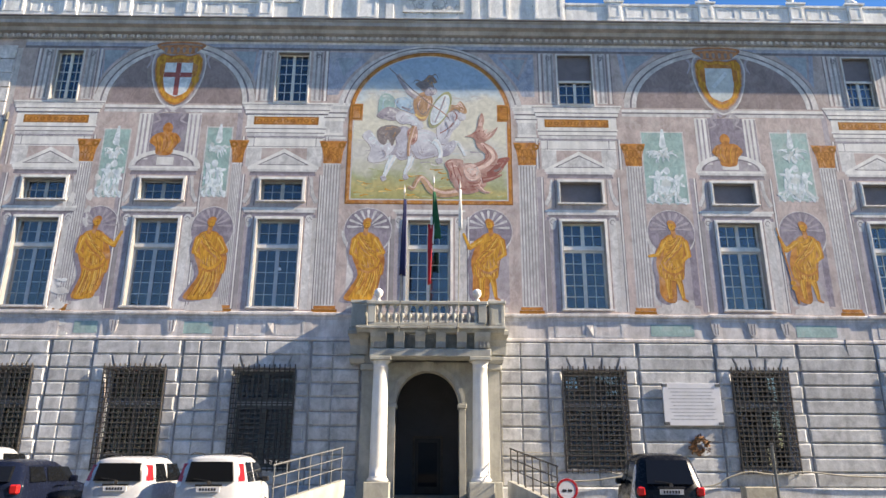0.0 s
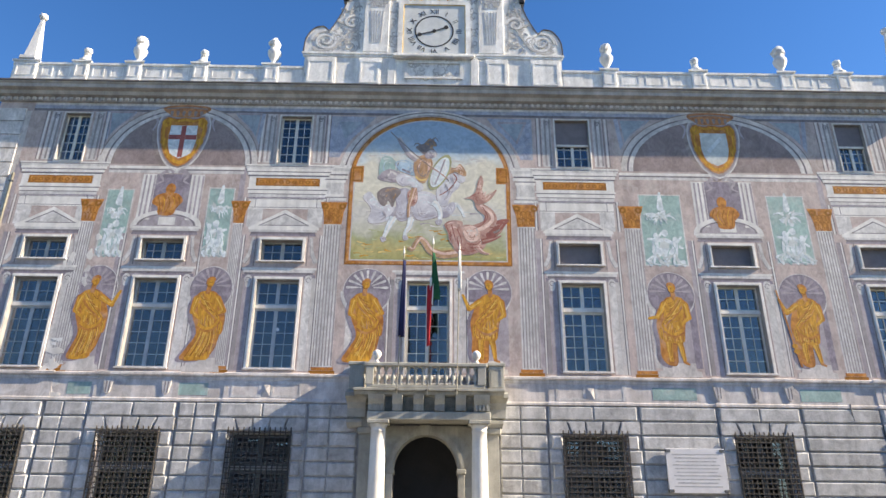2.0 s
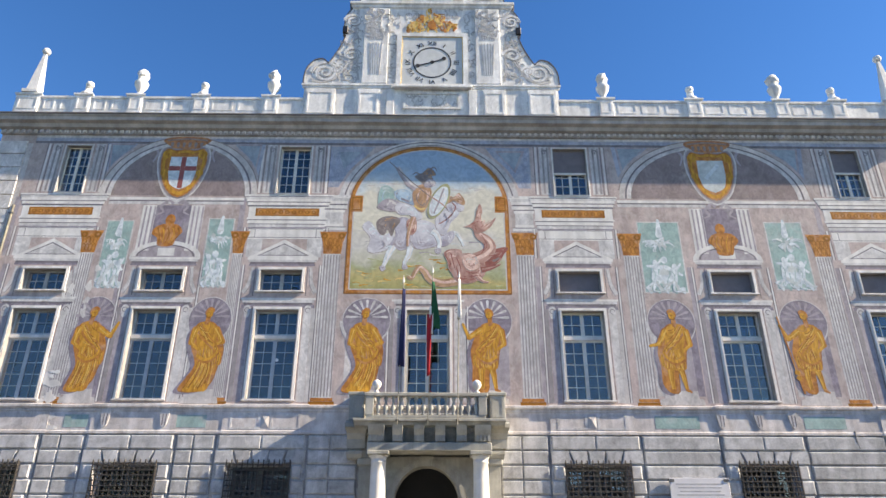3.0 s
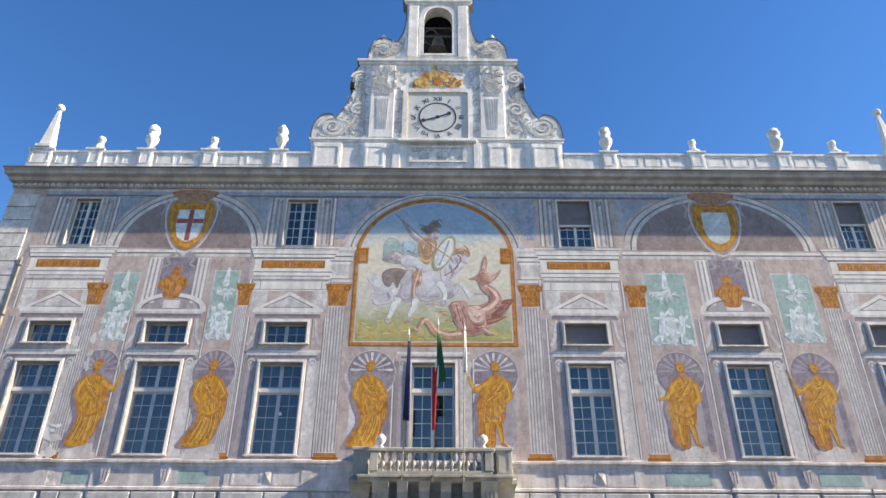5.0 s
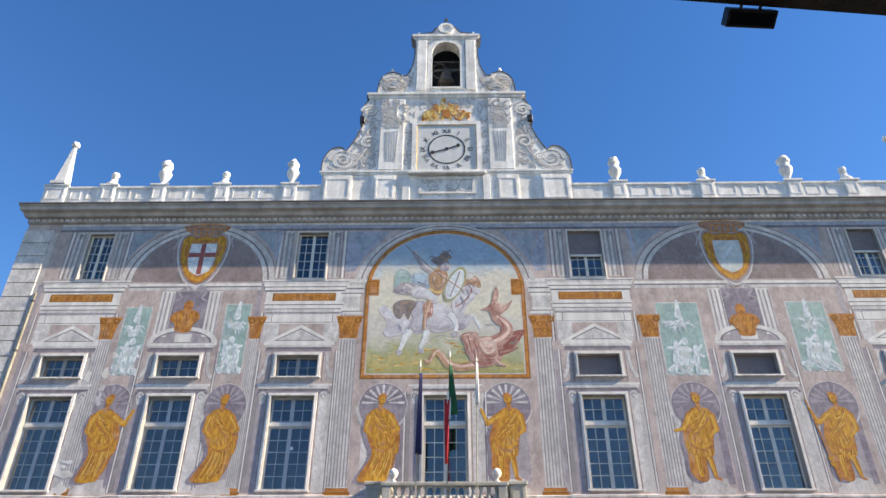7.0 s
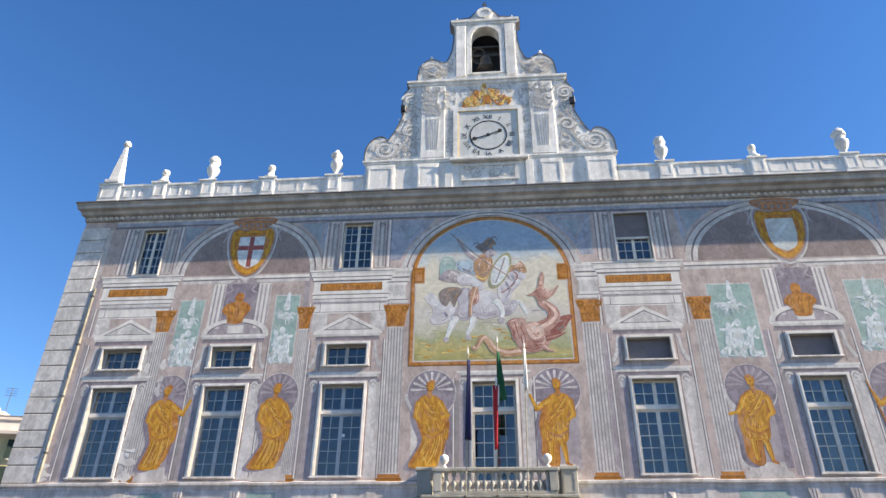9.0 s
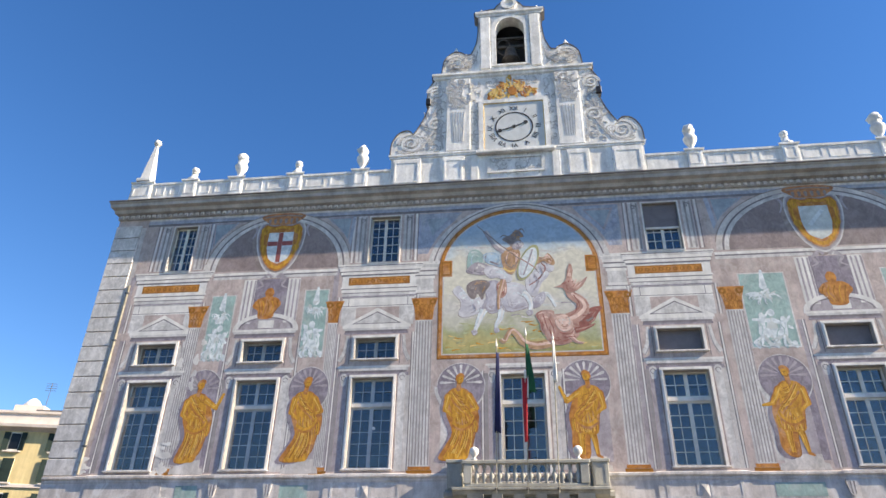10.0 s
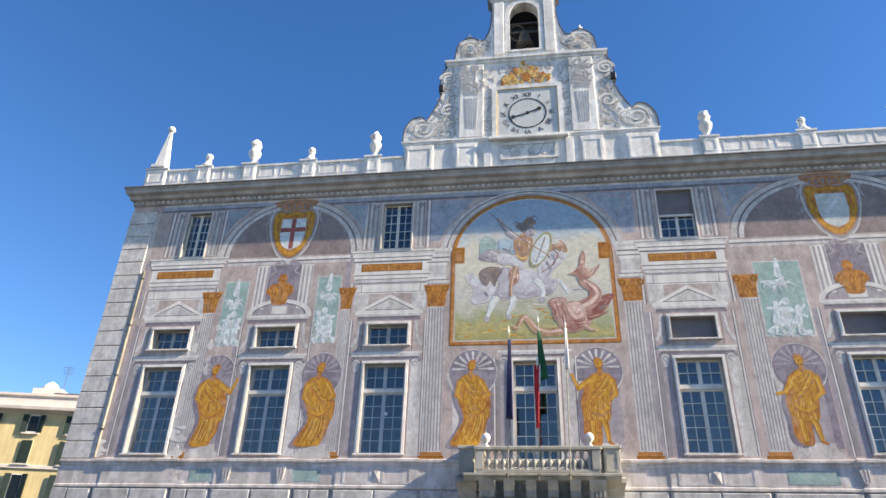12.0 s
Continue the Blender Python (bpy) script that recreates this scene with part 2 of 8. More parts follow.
M["dusk"] = surface("umber_fresco", (0.24, 0.20, 0.19), 0.2, 3.0, bump=0.05)
M["outline"] = surface("umber_contour_paint", (0.28, 0.225, 0.21), 0.2, 3.0, fade=0.6, pale=(0.48, 0.42, 0.38), bump=0.03)
M["crown"] = surface("red_brown_crown_paint", (0.50, 0.24, 0.11), 0.2, 5.0, second=(0.30, 0.13, 0.07), bump=0.05)
# greyer copy of the pale window paint: recess shade put into the colour
M["frame_grey"] = surface("shaded_grey_window_paint", (0.36, 0.36, 0.35), 0.15, 3.0, rough=0.5, bump=0.05)
M["dragon_lite"] = surface("pale_pink_fresco", (0.70, 0.52, 0.44), 0.2, 4.0, second=(0.58, 0.38, 0.31), bump=0.05)



# ---- mesh helpers ----
F = 25.0       # the facade's plane
G = 0.15       # the square's level


def part(name, bm, mat, parent=None, label="", smooth=False):
    me = bpy.data.meshes.new(name)
    bmesh.ops.recalc_face_normals(bm, faces=bm.faces)
    if smooth:
        for f in bm.faces:
            f.smooth = True
    bm.to_mesh(me)
    bm.free()
    for k in (mat if isinstance(mat, (list, tuple)) else [mat]):
        me.materials.append(M[k])
    ob = new(name, me)
    if parent is not None:
        ob.parent = parent
    if label:
        ob["label"] = label
    return ob


def thing(name, label, category, at=(0, 0, 0), group="", kind=""):
    ob = new(name)
    ob.location = at
    return tagged(ob, label, category, group, kind)


def box(bm, x0, x1, y0, y1, z0, z1, bevel=0.0, slot=0):
    v = [bm.verts.new((x, y, z)) for x in (x0, x1) for y in (y0, y1) for z in (z0, z1)]
    fs = [bm.faces.new([v[i] for i in q]) for q in ((0, 1, 3, 2), (4, 6, 7, 5), (0, 4, 5, 1), (2, 3, 7, 6), (0, 2, 6, 4), (1, 5, 7, 3))]
    if bevel:
        es = {e for f in fs for e in f.edges}
        r = bmesh.ops.bevel(bm, geom=list(es), offset=bevel, segments=1, affect="EDGES")
        fs = r["faces"] + [f for f in fs if f.is_valid]
    for f in fs:
        f.material_index = slot
    return bm


def B(*a, **k):
    return box(bmesh.new(), *a, **k)


def plate(bm, pts, h, y=F, slot=0, base=None):
    """A flat shape on the facade: outline in x and z, front h in front of the plane, edges back to base."""
    a = [bm.verts.new((x, y - h, z)) for x, z in pts]
    b = [bm.verts.new((x, y if base is None else y - base, z)) for x, z in pts]
    fs = [bm.faces.new(a)]
    for i in range(len(a)):
        j = (i + 1) % len(a)
        fs.append(bm.faces.new((a[i], b[i], b[j], a[j])))
    for f in fs:
        f.material_index = slot
    return bm


def rect(x0, x1, z0, z1):
    return [(x0, z0), (x1, z0), (x1, z1), (x0, z1)]


def ellipse(x, z, rx, rz, n=28, a0=0.0, a1=360.0):
    full = a1 - a0 >= 360
    k = n if full else n - 1
    return [(x + rx * math.cos(radians(a0 + (a1 - a0) * i / k)), z + rz * math.sin(radians(a0 + (a1 - a0) * i / k))) for i in range(n)]


def ring(bm, inner, outer, h, y=F, slot=0, closed=True, base=0.0):
    """A band between two outlines of as many points."""
    n = len(inner)
    vi = [[bm.verts.new((x, y - d, z)) for x, z in inner] for d in (h, base)]
    vo = [[bm.verts.new((x, y - d, z)) for x, z in outer] for d in (h, base)]
    for i in range(n if closed else n - 1):
        j = (i + 1) % n
        for q in ((vi[0][i], vo[0][i], vo[0][j], vi[0][j]), (vo[0][i], vo[1][i], vo[1][j], vo[0][j]), (vi[0][i], vi[0][j], vi[1][j], vi[1][i])):
            bm.faces.new(q).material_index = slot
    return bm


def smooth_loop(pts, n=4, closed=True):
    """A smooth curve through a few points."""
    out, k = [], len(pts)
    for i in range(k if closed else k - 1):
        p = [Vector(pts[(i + d) % k] if closed else pts[max(0, min(k - 1, i + d))]) for d in (-1, 0, 1, 2)]
        for s in range(n):
            t = s / n
            out.append(tuple(0.5 * (2 * p[1] + (p[2] - p[0]) * t + (2 * p[0] - 5 * p[1] + 4 * p[2] - p[3]) * t ** 2 + (3 * p[1] - p[0] - 3 * p[2] + p[3]) * t ** 3)))
    if not closed:
        out.append(tuple(pts[-1]))
    return out


def limb(p, q, r0, r1, n=7):
    """The outline of a tapered, round-ended stroke from p to q."""
    p, q = Vector(p), Vector(q)
    a = math.degrees(math.atan2(q.y - p.y, q.x - p.x))
    return ellipse(p.x, p.y, r0, r0, n, a + 90, a + 270) + ellipse(q.x, q.y, r1, r1, n, a - 90, a + 90)


def ribbon(bm, pts, w0, w1, h, y=F, slot=0, base=0.0):
    """A painted or raised line along a curve, its width going from w0 to w1."""
    n, lo, hi = len(pts), [], []
    for i in range(n):
        a, b = Vector(pts[max(0, i - 1)]), Vector(pts[min(n - 1, i + 1)])
        d = (b - a).normalized()
        w = (w0 + (w1 - w0) * i / (n - 1)) / 2
        c = Vector(pts[i])
        lo.append((c.x - d.y * w, c.y + d.x * w))
        hi.append((c.x + d.y * w, c.y - d.x * w))
    return ring(bm, lo, hi, h, y, slot, False, base)


def lathe(bm, profile, x, y, z, n=14, slot=0):
    """A turned shape: rows of radius and height."""
    rows = [[bm.verts.new((x + r * math.cos(2 * math.pi * i / n), y + r * math.sin(2 * math.pi * i / n), z + h)) for i in range(n)] for r, h in profile]
    for a, b in zip(rows, rows[1:]):
        for i in range(n):
            j = (i + 1) % n
            bm.faces.new((a[i], a[j], b[j], b[i])).material_index = slot
    bm.faces.new(rows[0]).material_index = slot
    bm.faces.new(rows[-1]).material_index = slot
    return bm


def tube(bm, pts, r, n=6, slot=0):
    """A rod or hose along a line of points."""
    pts = [Vector(p) for p in pts]
    rows = []
    for i, p in enumerate(pts):
        d = (pts[min(i + 1, len(pts) - 1)] - pts[max(i - 1, 0)]).normalized()
        u = d.cross(Vector((0.13, 0.31, 0.94))).normalized()
        w = d.cross(u)
        rows.append([bm.verts.new(p + r * (u * math.cos(2 * math.pi * k / n) + w * math.sin(2 * math.pi * k / n))) for k in range(n)])
    for a, b in zip(rows, rows[1:]):
        for k in range(n):
            bm.faces.new((a[k], a[(k + 1) % n], b[(k + 1) % n], b[k])).material_index = slot
    bm.faces.new(rows[0])
    bm.faces.new(rows[-1])
    return bm


def moulding(bm, x0, x1, profile, y=F, slot=0, ret=0.0):
    """A horizontal moulding: profile rows of projection and height, with returns at the ends."""
    a = [bm.verts.new((x0 - p * ret, y - p, z)) for p, z in profile]
    b = [bm.verts.new((x1 + p * ret, y - p, z)) for p, z in profile]
    for i in range(len(a) - 1):
        bm.faces.new((a[i], b[i], b[i + 1], a[i + 1])).material_index = slot
    for row, x in ((a, x0), (b, x1)):
        back = [bm.verts.new((x, y, v.co.z)) for v in row]
        for i in range(len(row) - 1):
            if (row[i].co - back[i].co).length + (row[i + 1].co - back[i + 1].co).length > 1e-5:
                try:
                    bm.faces.new((row[i], row[i + 1], back[i + 1], back[i])).material_index = slot
                except ValueError:
                    pass
    return bm


# ---- the palace: plan of its front ----
XL, XR = -18.38, 21.4                  # corners of the front
TOP = 19.2                             # top of the wall, under the parapet
BAYS = {"a": -15.03, "b": -10.47, "c": -5.80, "m": -0.02, "d": 5.93, "e": 11.96, "f": 17.9}
HALF = 0.83                            # half width of a main window
GRILLES = {"a": (-16.25, -14.15), "b": (-11.53, -9.40), "c": (-6.93, -4.77), "d": (4.86, 7.10), "e": (10.97, 12.97), "f": (16.9, 19.0)}
TOPS = {"a": (-15.5, -14.4), "c": (-6.38, -5.05), "d": (5.23, 6.67), "f": (17.2, 18.42)}
DOOR = (-1.13, 1.12, 0.45, 4.79)
openings = [DOOR]
for k, x in BAYS.items():
    openings.append((x - HALF, x + HALF, 6.55 if k == "m" else 7.08, 10.55))
    if k != "m":
        openings.append((x - HALF, x + HALF, 11.30, 12.20))
for a, b in GRILLES.values():
    openings.append((a, b, 1.35, 4.84))
for a, b in TOPS.values():
    openings.append((a, b, 15.63, 17.92))


def pierced(x0, x1, z0, z1, holes, deep):
    """A wall with real openings and reveals."""
    bm = bmesh.new()
    xs = sorted({x0, x1, *[v for h in holes for v in h[:2] if x0 < v < x1]})
    zs = sorted({z0, z1, 5.84, *[v for h in holes for v in h[2:] if z0 < v < z1]})
    grid = {}

    def vert(x, y, z):
        key = (round(x, 4), round(y, 4), round(z, 4))
        if key not in grid:
            grid[key] = bm.verts.new((x, y, z))
        return grid[key]

    for xa, xb in zip(xs, xs[1:]):
        for za, zb in zip(zs, zs[1:]):
            cx, cz = (xa + xb) / 2, (za + zb) / 2
            if any(h[0] < cx < h[1] and h[2] < cz < h[3] for h in holes):
                continue
            for y in (F, F + deep):
                bm.faces.new([vert(x, y, z) for x, z in ((xa, za), (xb, za), (xb, zb), (xa, zb))]).material_index = int(cz < 5.84)
    for a, b, c, d in holes:
        for (xa, za), (xb, zb) in (((a, c), (b, c)), ((b, c), (b, d)), ((b, d), (a, d)), ((a, d), (a, c))):
            bm.faces.new([bm.verts.new(p) for p in ((xa, F, za), (xb, F, zb), (xb, F + deep, zb), (xa, F + deep, za))])
    return bm


wall = part("wall_front", pierced(XL, XR, G - 0.3, TOP, openings, 0.6), ["plaster", "joint"])
tagged(wall, "frescoed pinkish plaster palace front with pierced windows", "wall", kind="structure")
for nm, x0, x1 in (("wall_left", XL, XL + 0.6), ("wall_right", XR - 0.6, XR)):
    tagged(part(nm, B(x0, x1, F + 0.6, F + 22, G - 0.3, TOP), "pale"), "plain pale plaster side wall of the palace", "wall", kind="structure")
tagged(part("wall_back", B(XL, XR, F + 22, F + 22.6, G - 0.3, TOP), "pale"), "plain pale plaster rear wall of the palace", "wall", kind="structure")
tagged(part("roof", B(XL, XR, F + 0.45, F + 22.6, TOP + 0.004, TOP + 0.25), "roof"), "flat grey slate roof behind the parapet", "roof", kind="structure")
# rooms coloured near-black in place of real interior shade
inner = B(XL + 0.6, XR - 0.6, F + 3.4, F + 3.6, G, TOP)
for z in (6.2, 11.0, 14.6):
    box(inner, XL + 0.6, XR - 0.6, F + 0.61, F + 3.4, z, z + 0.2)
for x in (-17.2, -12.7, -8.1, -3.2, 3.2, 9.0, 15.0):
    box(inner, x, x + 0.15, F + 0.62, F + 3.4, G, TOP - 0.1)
tagged(part("inner_walls", inner, "dark_room"), "plain rooms behind the windows, coloured near-black for their shade", "wall", kind="structure")

ground = bmesh.new()
box(ground, -900, 900, -900, 900, G - 0.6, G - 0.002)
tagged(part("ground", ground, "asphalt"), "worn grey stone square in front of the palace", "ground", kind="structure")
tagged(part("pavement", B(XL - 0.5, XR + 0.5, 21.2, F, G - 0.1, G + 0.13, bevel=0.02), "paving"), "grey stone pavement along the palace foot", "pavement", kind="structure")

# plinth
bm = moulding(bmesh.new(), XL, -1.4, [(0.12, G - 0.1), (0.12, 0.78), (0.09, 0.83), (0.0, 0.84)], ret=0)
moulding(bm, 1.4, XR, [(0.12, G - 0.1), (0.12, 0.78), (0.09, 0.83), (0.0, 0.84)])
tagged(part("plinth", bm, "stone"), "low grey stone plinth along the wall foot", "trim", kind="structure")

# string course between the rusticated floor and the frescoed floors
bm = moulding(bmesh.new(), XL, XR, [(0.0, 5.84), (0.06, 5.86), (0.06, 5.94), (0.03, 5.97), (0.03, 6.62), (0.05, 6.66), (0.05, 6.72), (0.11, 6.78), (0.11, 6.86), (0.0, 6.9)])
breaks = []
for x in BAYS.values():
    if abs(x) > 1:
        breaks.append(moulding(bmesh.new(), x - 1.5, x + 1.5, [(0.03, 5.84), (0.08, 5.86), (0.08, 5.95), (0.05, 5.98), (0.05, 6.62), (0.075, 6.66), (0.075, 6.73), (0.14, 6.79), (0.14, 6.88), (0.0, 6.93)], ret=0.4))
string = tagged(part("string_course", bm, "peeling"), "pale moulded string course, stained, between the floors", "trim", kind="structure")

for b_ in breaks:
    part("course_break", b_, "peeling", string)

# main cornice with dentils
LIP = 0.65
prof = [(0.0, 18.425), (0.10, 18.44), (0.10, 18.62), (0.30, 18.66), (0.36, 18.80), (0.55, 18.86), (0.58, 19.0), (LIP, 19.06), (LIP, 19.14), (0.0, 19.22)]
cornice = part("cornice", moulding(bmesh.new(), XL, XR, prof, ret=0.5), "cornice")
tagged(cornice, "weathered grey stone main cornice with a row of dentils", "cornice", kind="structure")
part("lip_flashing", moulding(bmesh.new(), XL, XR, [(LIP, 19.085), (LIP + 0.035, 19.10), (LIP + 0.035, 19.16), (0.02, 19.235)], ret=0.5), "roof", cornice, "dark lead flashing")
dm = bmesh.new()
box(dm, -0.065, 0.065, -0.075, 0.0, 0, 0.13)
dmesh = bpy.data.meshes.new("dentil")
dm.to_mesh(dmesh)
dm.free()
dmesh.materials.append(M["grey_white"])
nd = int((XR - XL - 0.2) / 0.262)
rest = bmesh.new()
for i in range(nd):
    x = XL + 0.15 + i * 0.262
    if x < 20.4 and i % 1 == 0 and i < 150:
        o = new("dentil", dmesh)
        o.location = (x, F - 0.1, 18.47)
        o.parent = cornice
    else:
        box(rest, x - 0.065, x + 0.065, F - 0.175, F - 0.1, 18.47, 18.60)
if len(rest.verts):
    part("dentil_row", rest, "grey_white", cornice)



# ---- windows ----
pane_bm = B(-0.5, 0.5, -0.004, 0.004, -0.5, 0.5)
PANE = bpy.data.meshes.new("pane")
pane_bm.to_mesh(PANE)
pane_bm.free()
PANE.materials.append(M["glass"])
rng = random.Random(4)


def pane(x, y, z, w, h, parent):
    o = new("pane", PANE)
    o.matrix_basis = Matrix.LocRotScale((x, y, z), Euler((rng.gauss(0, 0.006), 0, rng.gauss(0, 0.006))), (w, 1, h))
    o.parent = parent
    o.visible_shadow = False
    return o


def sash(parent, x0, x1, z0, z1, y, cols, rows, leaves=2, stile=0.07, bar=0.024):
    """Casement leaves with stiles, glazing bars and single panes."""
    w = (x1 - x0) / leaves
    for k in range(leaves):
        a, b = x0 + k * w, x0 + (k + 1) * w
        bm = bmesh.new()
        for q in ((a, a + stile, z0, z1), (b - stile, b, z0, z1), (a + stile, b - stile, z0, z0 + stile), (a + stile, b - stile, z1 - stile, z1)):
            box(bm, q[0], q[1], y - 0.03, y + 0.03, q[2], q[3])
        ia, ib, ja, jb = a + stile, b - stile, z0 + stile, z1 - stile
        for i in range(1, cols):
            x = ia + (ib - ia) * i / cols
            box(bm, x - bar / 2, x + bar / 2, y - 0.02, y + 0.02, ja, jb)
        for i in range(1, rows):
            z = ja + (jb - ja) * i / rows
            box(bm, ia, ib, y - 0.017, y + 0.017, z - bar / 2, z + bar / 2)
        # mezzanine and ground-floor casements take greyer tones for the shade of their recess
        leaf = part("casement", bm, "dusty" if z0 < 5 else "frame_grey" if 10.8 < z0 < 12.6 else "window_blue" if x0 < -2 and 6 < z0 < 10.8 else "frame_wood", parent)
        for i in range(cols):
            for j in range(rows):
                pane(ia + (ib - ia) * (i + 0.5) / cols, y + 0.008, ja + (jb - ja) * (j + 0.5) / rows, (ib - ia) / cols, (jb - ja) / rows, leaf)


def surround(parent, x0, x1, z0, z1, w=0.17, h=0.035, deep=0.24, sill=True, top=True):
    """A white stone architrave; the lining of the opening's reveals is coloured darker for shade."""
    bm = bmesh.new()
    ring(bm, rect(x0 + 0.004, x1 - 0.004, z0 + 0.004, z1 - 0.004), rect(x0 - w, x1 + w, z0 - (0 if sill else w), z1 + (w if top else 0.02)), h, base=0)
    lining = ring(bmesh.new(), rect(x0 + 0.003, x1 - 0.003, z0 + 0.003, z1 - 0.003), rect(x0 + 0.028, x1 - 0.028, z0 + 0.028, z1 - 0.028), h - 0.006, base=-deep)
    part("window_reveal", lining, "reveal", parent, "stone reveal, its shade put into a darker grey")
    ring(bm, rect(x0 + 0.004, x1 - 0.004, z0 + 0.004, z1 - 0.004), rect(x0 - 0.035, x1 + 0.035, z0 + 0.004, z1 + 0.035), h + 0.010, base=h)
    s = part("window_surround", bm, "white", parent, "white stone window surround")
    if sill:
        part("window_sill", B(x0 - w - 0.04, x1 + w + 0.04, F - 0.085, F + 0.3, z0 - 0.06, z0 + 0.004, bevel=0.012), "grey_white", parent, "worn stone sill")
    return s


serial = 0
BLINDS = {"d3": 0.96, "e3": 0.96, "f3": 0.96, "d4": 0.5, "f4": 0.45}
for k, x in BAYS.items():
    rows_ = [("2", x - HALF, x + HALF, 6.6 if k == "m" else 7.08, 10.55)]
    if k != "m":
        rows_.append(("3", x - HALF, x + HALF, 11.30, 12.20))
    if k in TOPS:
        rows_.append(("4", *TOPS[k], 15.63, 17.92))
    for row, x0, x1, z0, z1 in rows_:
        serial += 1
        blind = BLINDS.get(k + row, 0)
        text = {"2": "tall white-framed casement window with transom and small panes", "3": "low white-framed mezzanine window with small panes",
                "4": "narrow attic window with small panes under the cornice"}[row]
        if blind:
            text += ", a grey blind half drawn" if blind < 0.8 else ", a grey blind drawn down"
        win = thing("window_%d" % serial, text, "window", (0, 0, 0), kind="structure")
        surround(win, x0, x1, z0, z1, w=0.10 if row != "4" else 0.05, sill=row != "4", h=0.036 if row != "4" else 0.03, deep=0.26 if row != "4" else 0.2)
        y = F + 0.24 if row != "4" else F + 0.18
        if row == "2":
            zt = 9.47
            part("transom", B(x0 + 0.03, x1 - 0.03, y - 0.10, y + 0.05, zt - 0.06, zt + 0.08, bevel=0.012), "white", win, "white stone transom")
            sash(win, x0 + 0.03, x1 - 0.03, z0 + 0.03, zt - 0.06, y, 2, 5)
            sash(win, x0 + 0.03, x1 - 0.03, zt + 0.08, z1 - 0.03, y, 2, 2)
        elif row == "3":
            if blind:
                part("blind", B(x0 + 0.03, x1 - 0.03, y - 0.06, y - 0.045, z0 + (z1 - z0) * (1 - blind), z1 - 0.03), "blind", win, "grey woven blind")
            sash(win, x0 + 0.03, x1 - 0.03, z0 + 0.03, z1 - 0.03, y, 2, 2)
        else:
            if blind:
                part("blind", B(x0 + 0.03, x1 - 0.03, y - 0.06, y - 0.045, z0 + (z1 - z0) * (1 - blind), z1 - 0.03), "blind", win, "grey woven blind")
                part("rail", B(x0 + 0.03, x1 - 0.03, y - 0.09, y - 0.03, z0 + (z1 - z0) * (1 - blind) - 0.1, z0 + (z1 - z0) * (1 - blind)), "frame_wood", win)
            sash(win, x0 + 0.03, x1 - 0.03, z0 + 0.03, z1 - 0.03, y, 2, 5, stile=0.06)

vent = thing("pane_vent", "small round white vent set in a window pane", "vent")
part("disc", plate(bmesh.new(), ellipse(-5.68, 8.62, 0.065, 0.065, 16), 0.02, y=F + 0.24, base=-0.02), "sign_white", vent)

# ground-floor windows behind projecting iron grilles
bar_v = B(-0.019, 0.019, -0.013, 0.013, 0, 3.62)
BARV = bpy.data.meshes.new("upright_bar")
bar_v.to_mesh(BARV)
bar_v.free()
BARV.materials.append(M["iron"])
for k, (x0, x1) in GRILLES.items():
    serial += 1
    win = thing("window_%d" % serial, "dark barred ground-floor window with a wooden cross frame", "window", kind="structure")
    ring_bm = ring(bmesh.new(), rect(x0 + 0.003, x1 - 0.003, 1.353, 4.837), rect(x0 + 0.08, x1 - 0.08, 1.43, 4.76), -0.2, base=-0.4)
    part("window_frame", ring_bm, "stone", win)
    y = F + 0.35
    part("cross_bar", B(x0 + 0.08, x1 - 0.08, y - 0.05, y + 0.04, 3.55, 3.68), "frame_grey", win)
    sash(win, x0 + 0.08, x1 - 0.08, 1.43, 3.55, y, 2, 3, stile=0.09)
    sash(win, x0 + 0.08, x1 - 0.08, 3.68, 4.76, y, 2, 2, stile=0.09)
    # grey panel added to give the panes their paler, reflecting look
    part("inner_shutter", B(x0 + 0.05, x1 - 0.05, y + 0.2, y + 0.23, 1.4, 4.8), "dusty", win, "plain grey panel added behind the panes")
    gr = thing("window_grille", "dark iron lattice cage standing proud of a window", "grille", (0, 0, 0), "ground-floor grilles")
    yf = F - 0.17
    n = 13
    for i in range(n):
        o = new("upright_bar", BARV)
        o.location = (x0 - 0.02 + (x1 - x0 + 0.04) * i / (n - 1), yf, 1.29)
        o.parent = gr
    for j in range(21):
        z = 1.36 + j * 0.171
        bm = B(x0 - 0.03, x1 + 0.03, yf - 0.026, yf - 0.004, z - 0.018, z + 0.018)
        box(bm, x0 - 0.04, x0 - 0.02, yf - 0.01, F - 0.065, z - 0.014, z + 0.014)
        box(bm, x1 + 0.02, x1 + 0.04, yf - 0.01, F - 0.065, z - 0.014, z + 0.014)
        part("cross_bar", bm, "iron", gr)
    for sx in (x0 - 0.03, x1 + 0.03):
        part("side_bar", B(sx - 0.012, sx + 0.012, F - 0.12, F - 0.10, 1.3, 4.9), "iron", gr)
    for i in range(n):
        bx = x0 - 0.02 + (x1 - x0 + 0.04) * i / (n - 1)
        sp = bmesh.new()
        lathe(sp, [(0.018, 0), (0.03, 0.02), (0.02, 0.05), (0.004, 0.07)], bx, yf, 4.905, 6)
        part("spike", sp, "iron", gr)

# ---- rusticated blocks of the ground floor ----
COURSES = [0.84 + 0.497 * i for i in range(10)] + [5.83]
blocks = {}


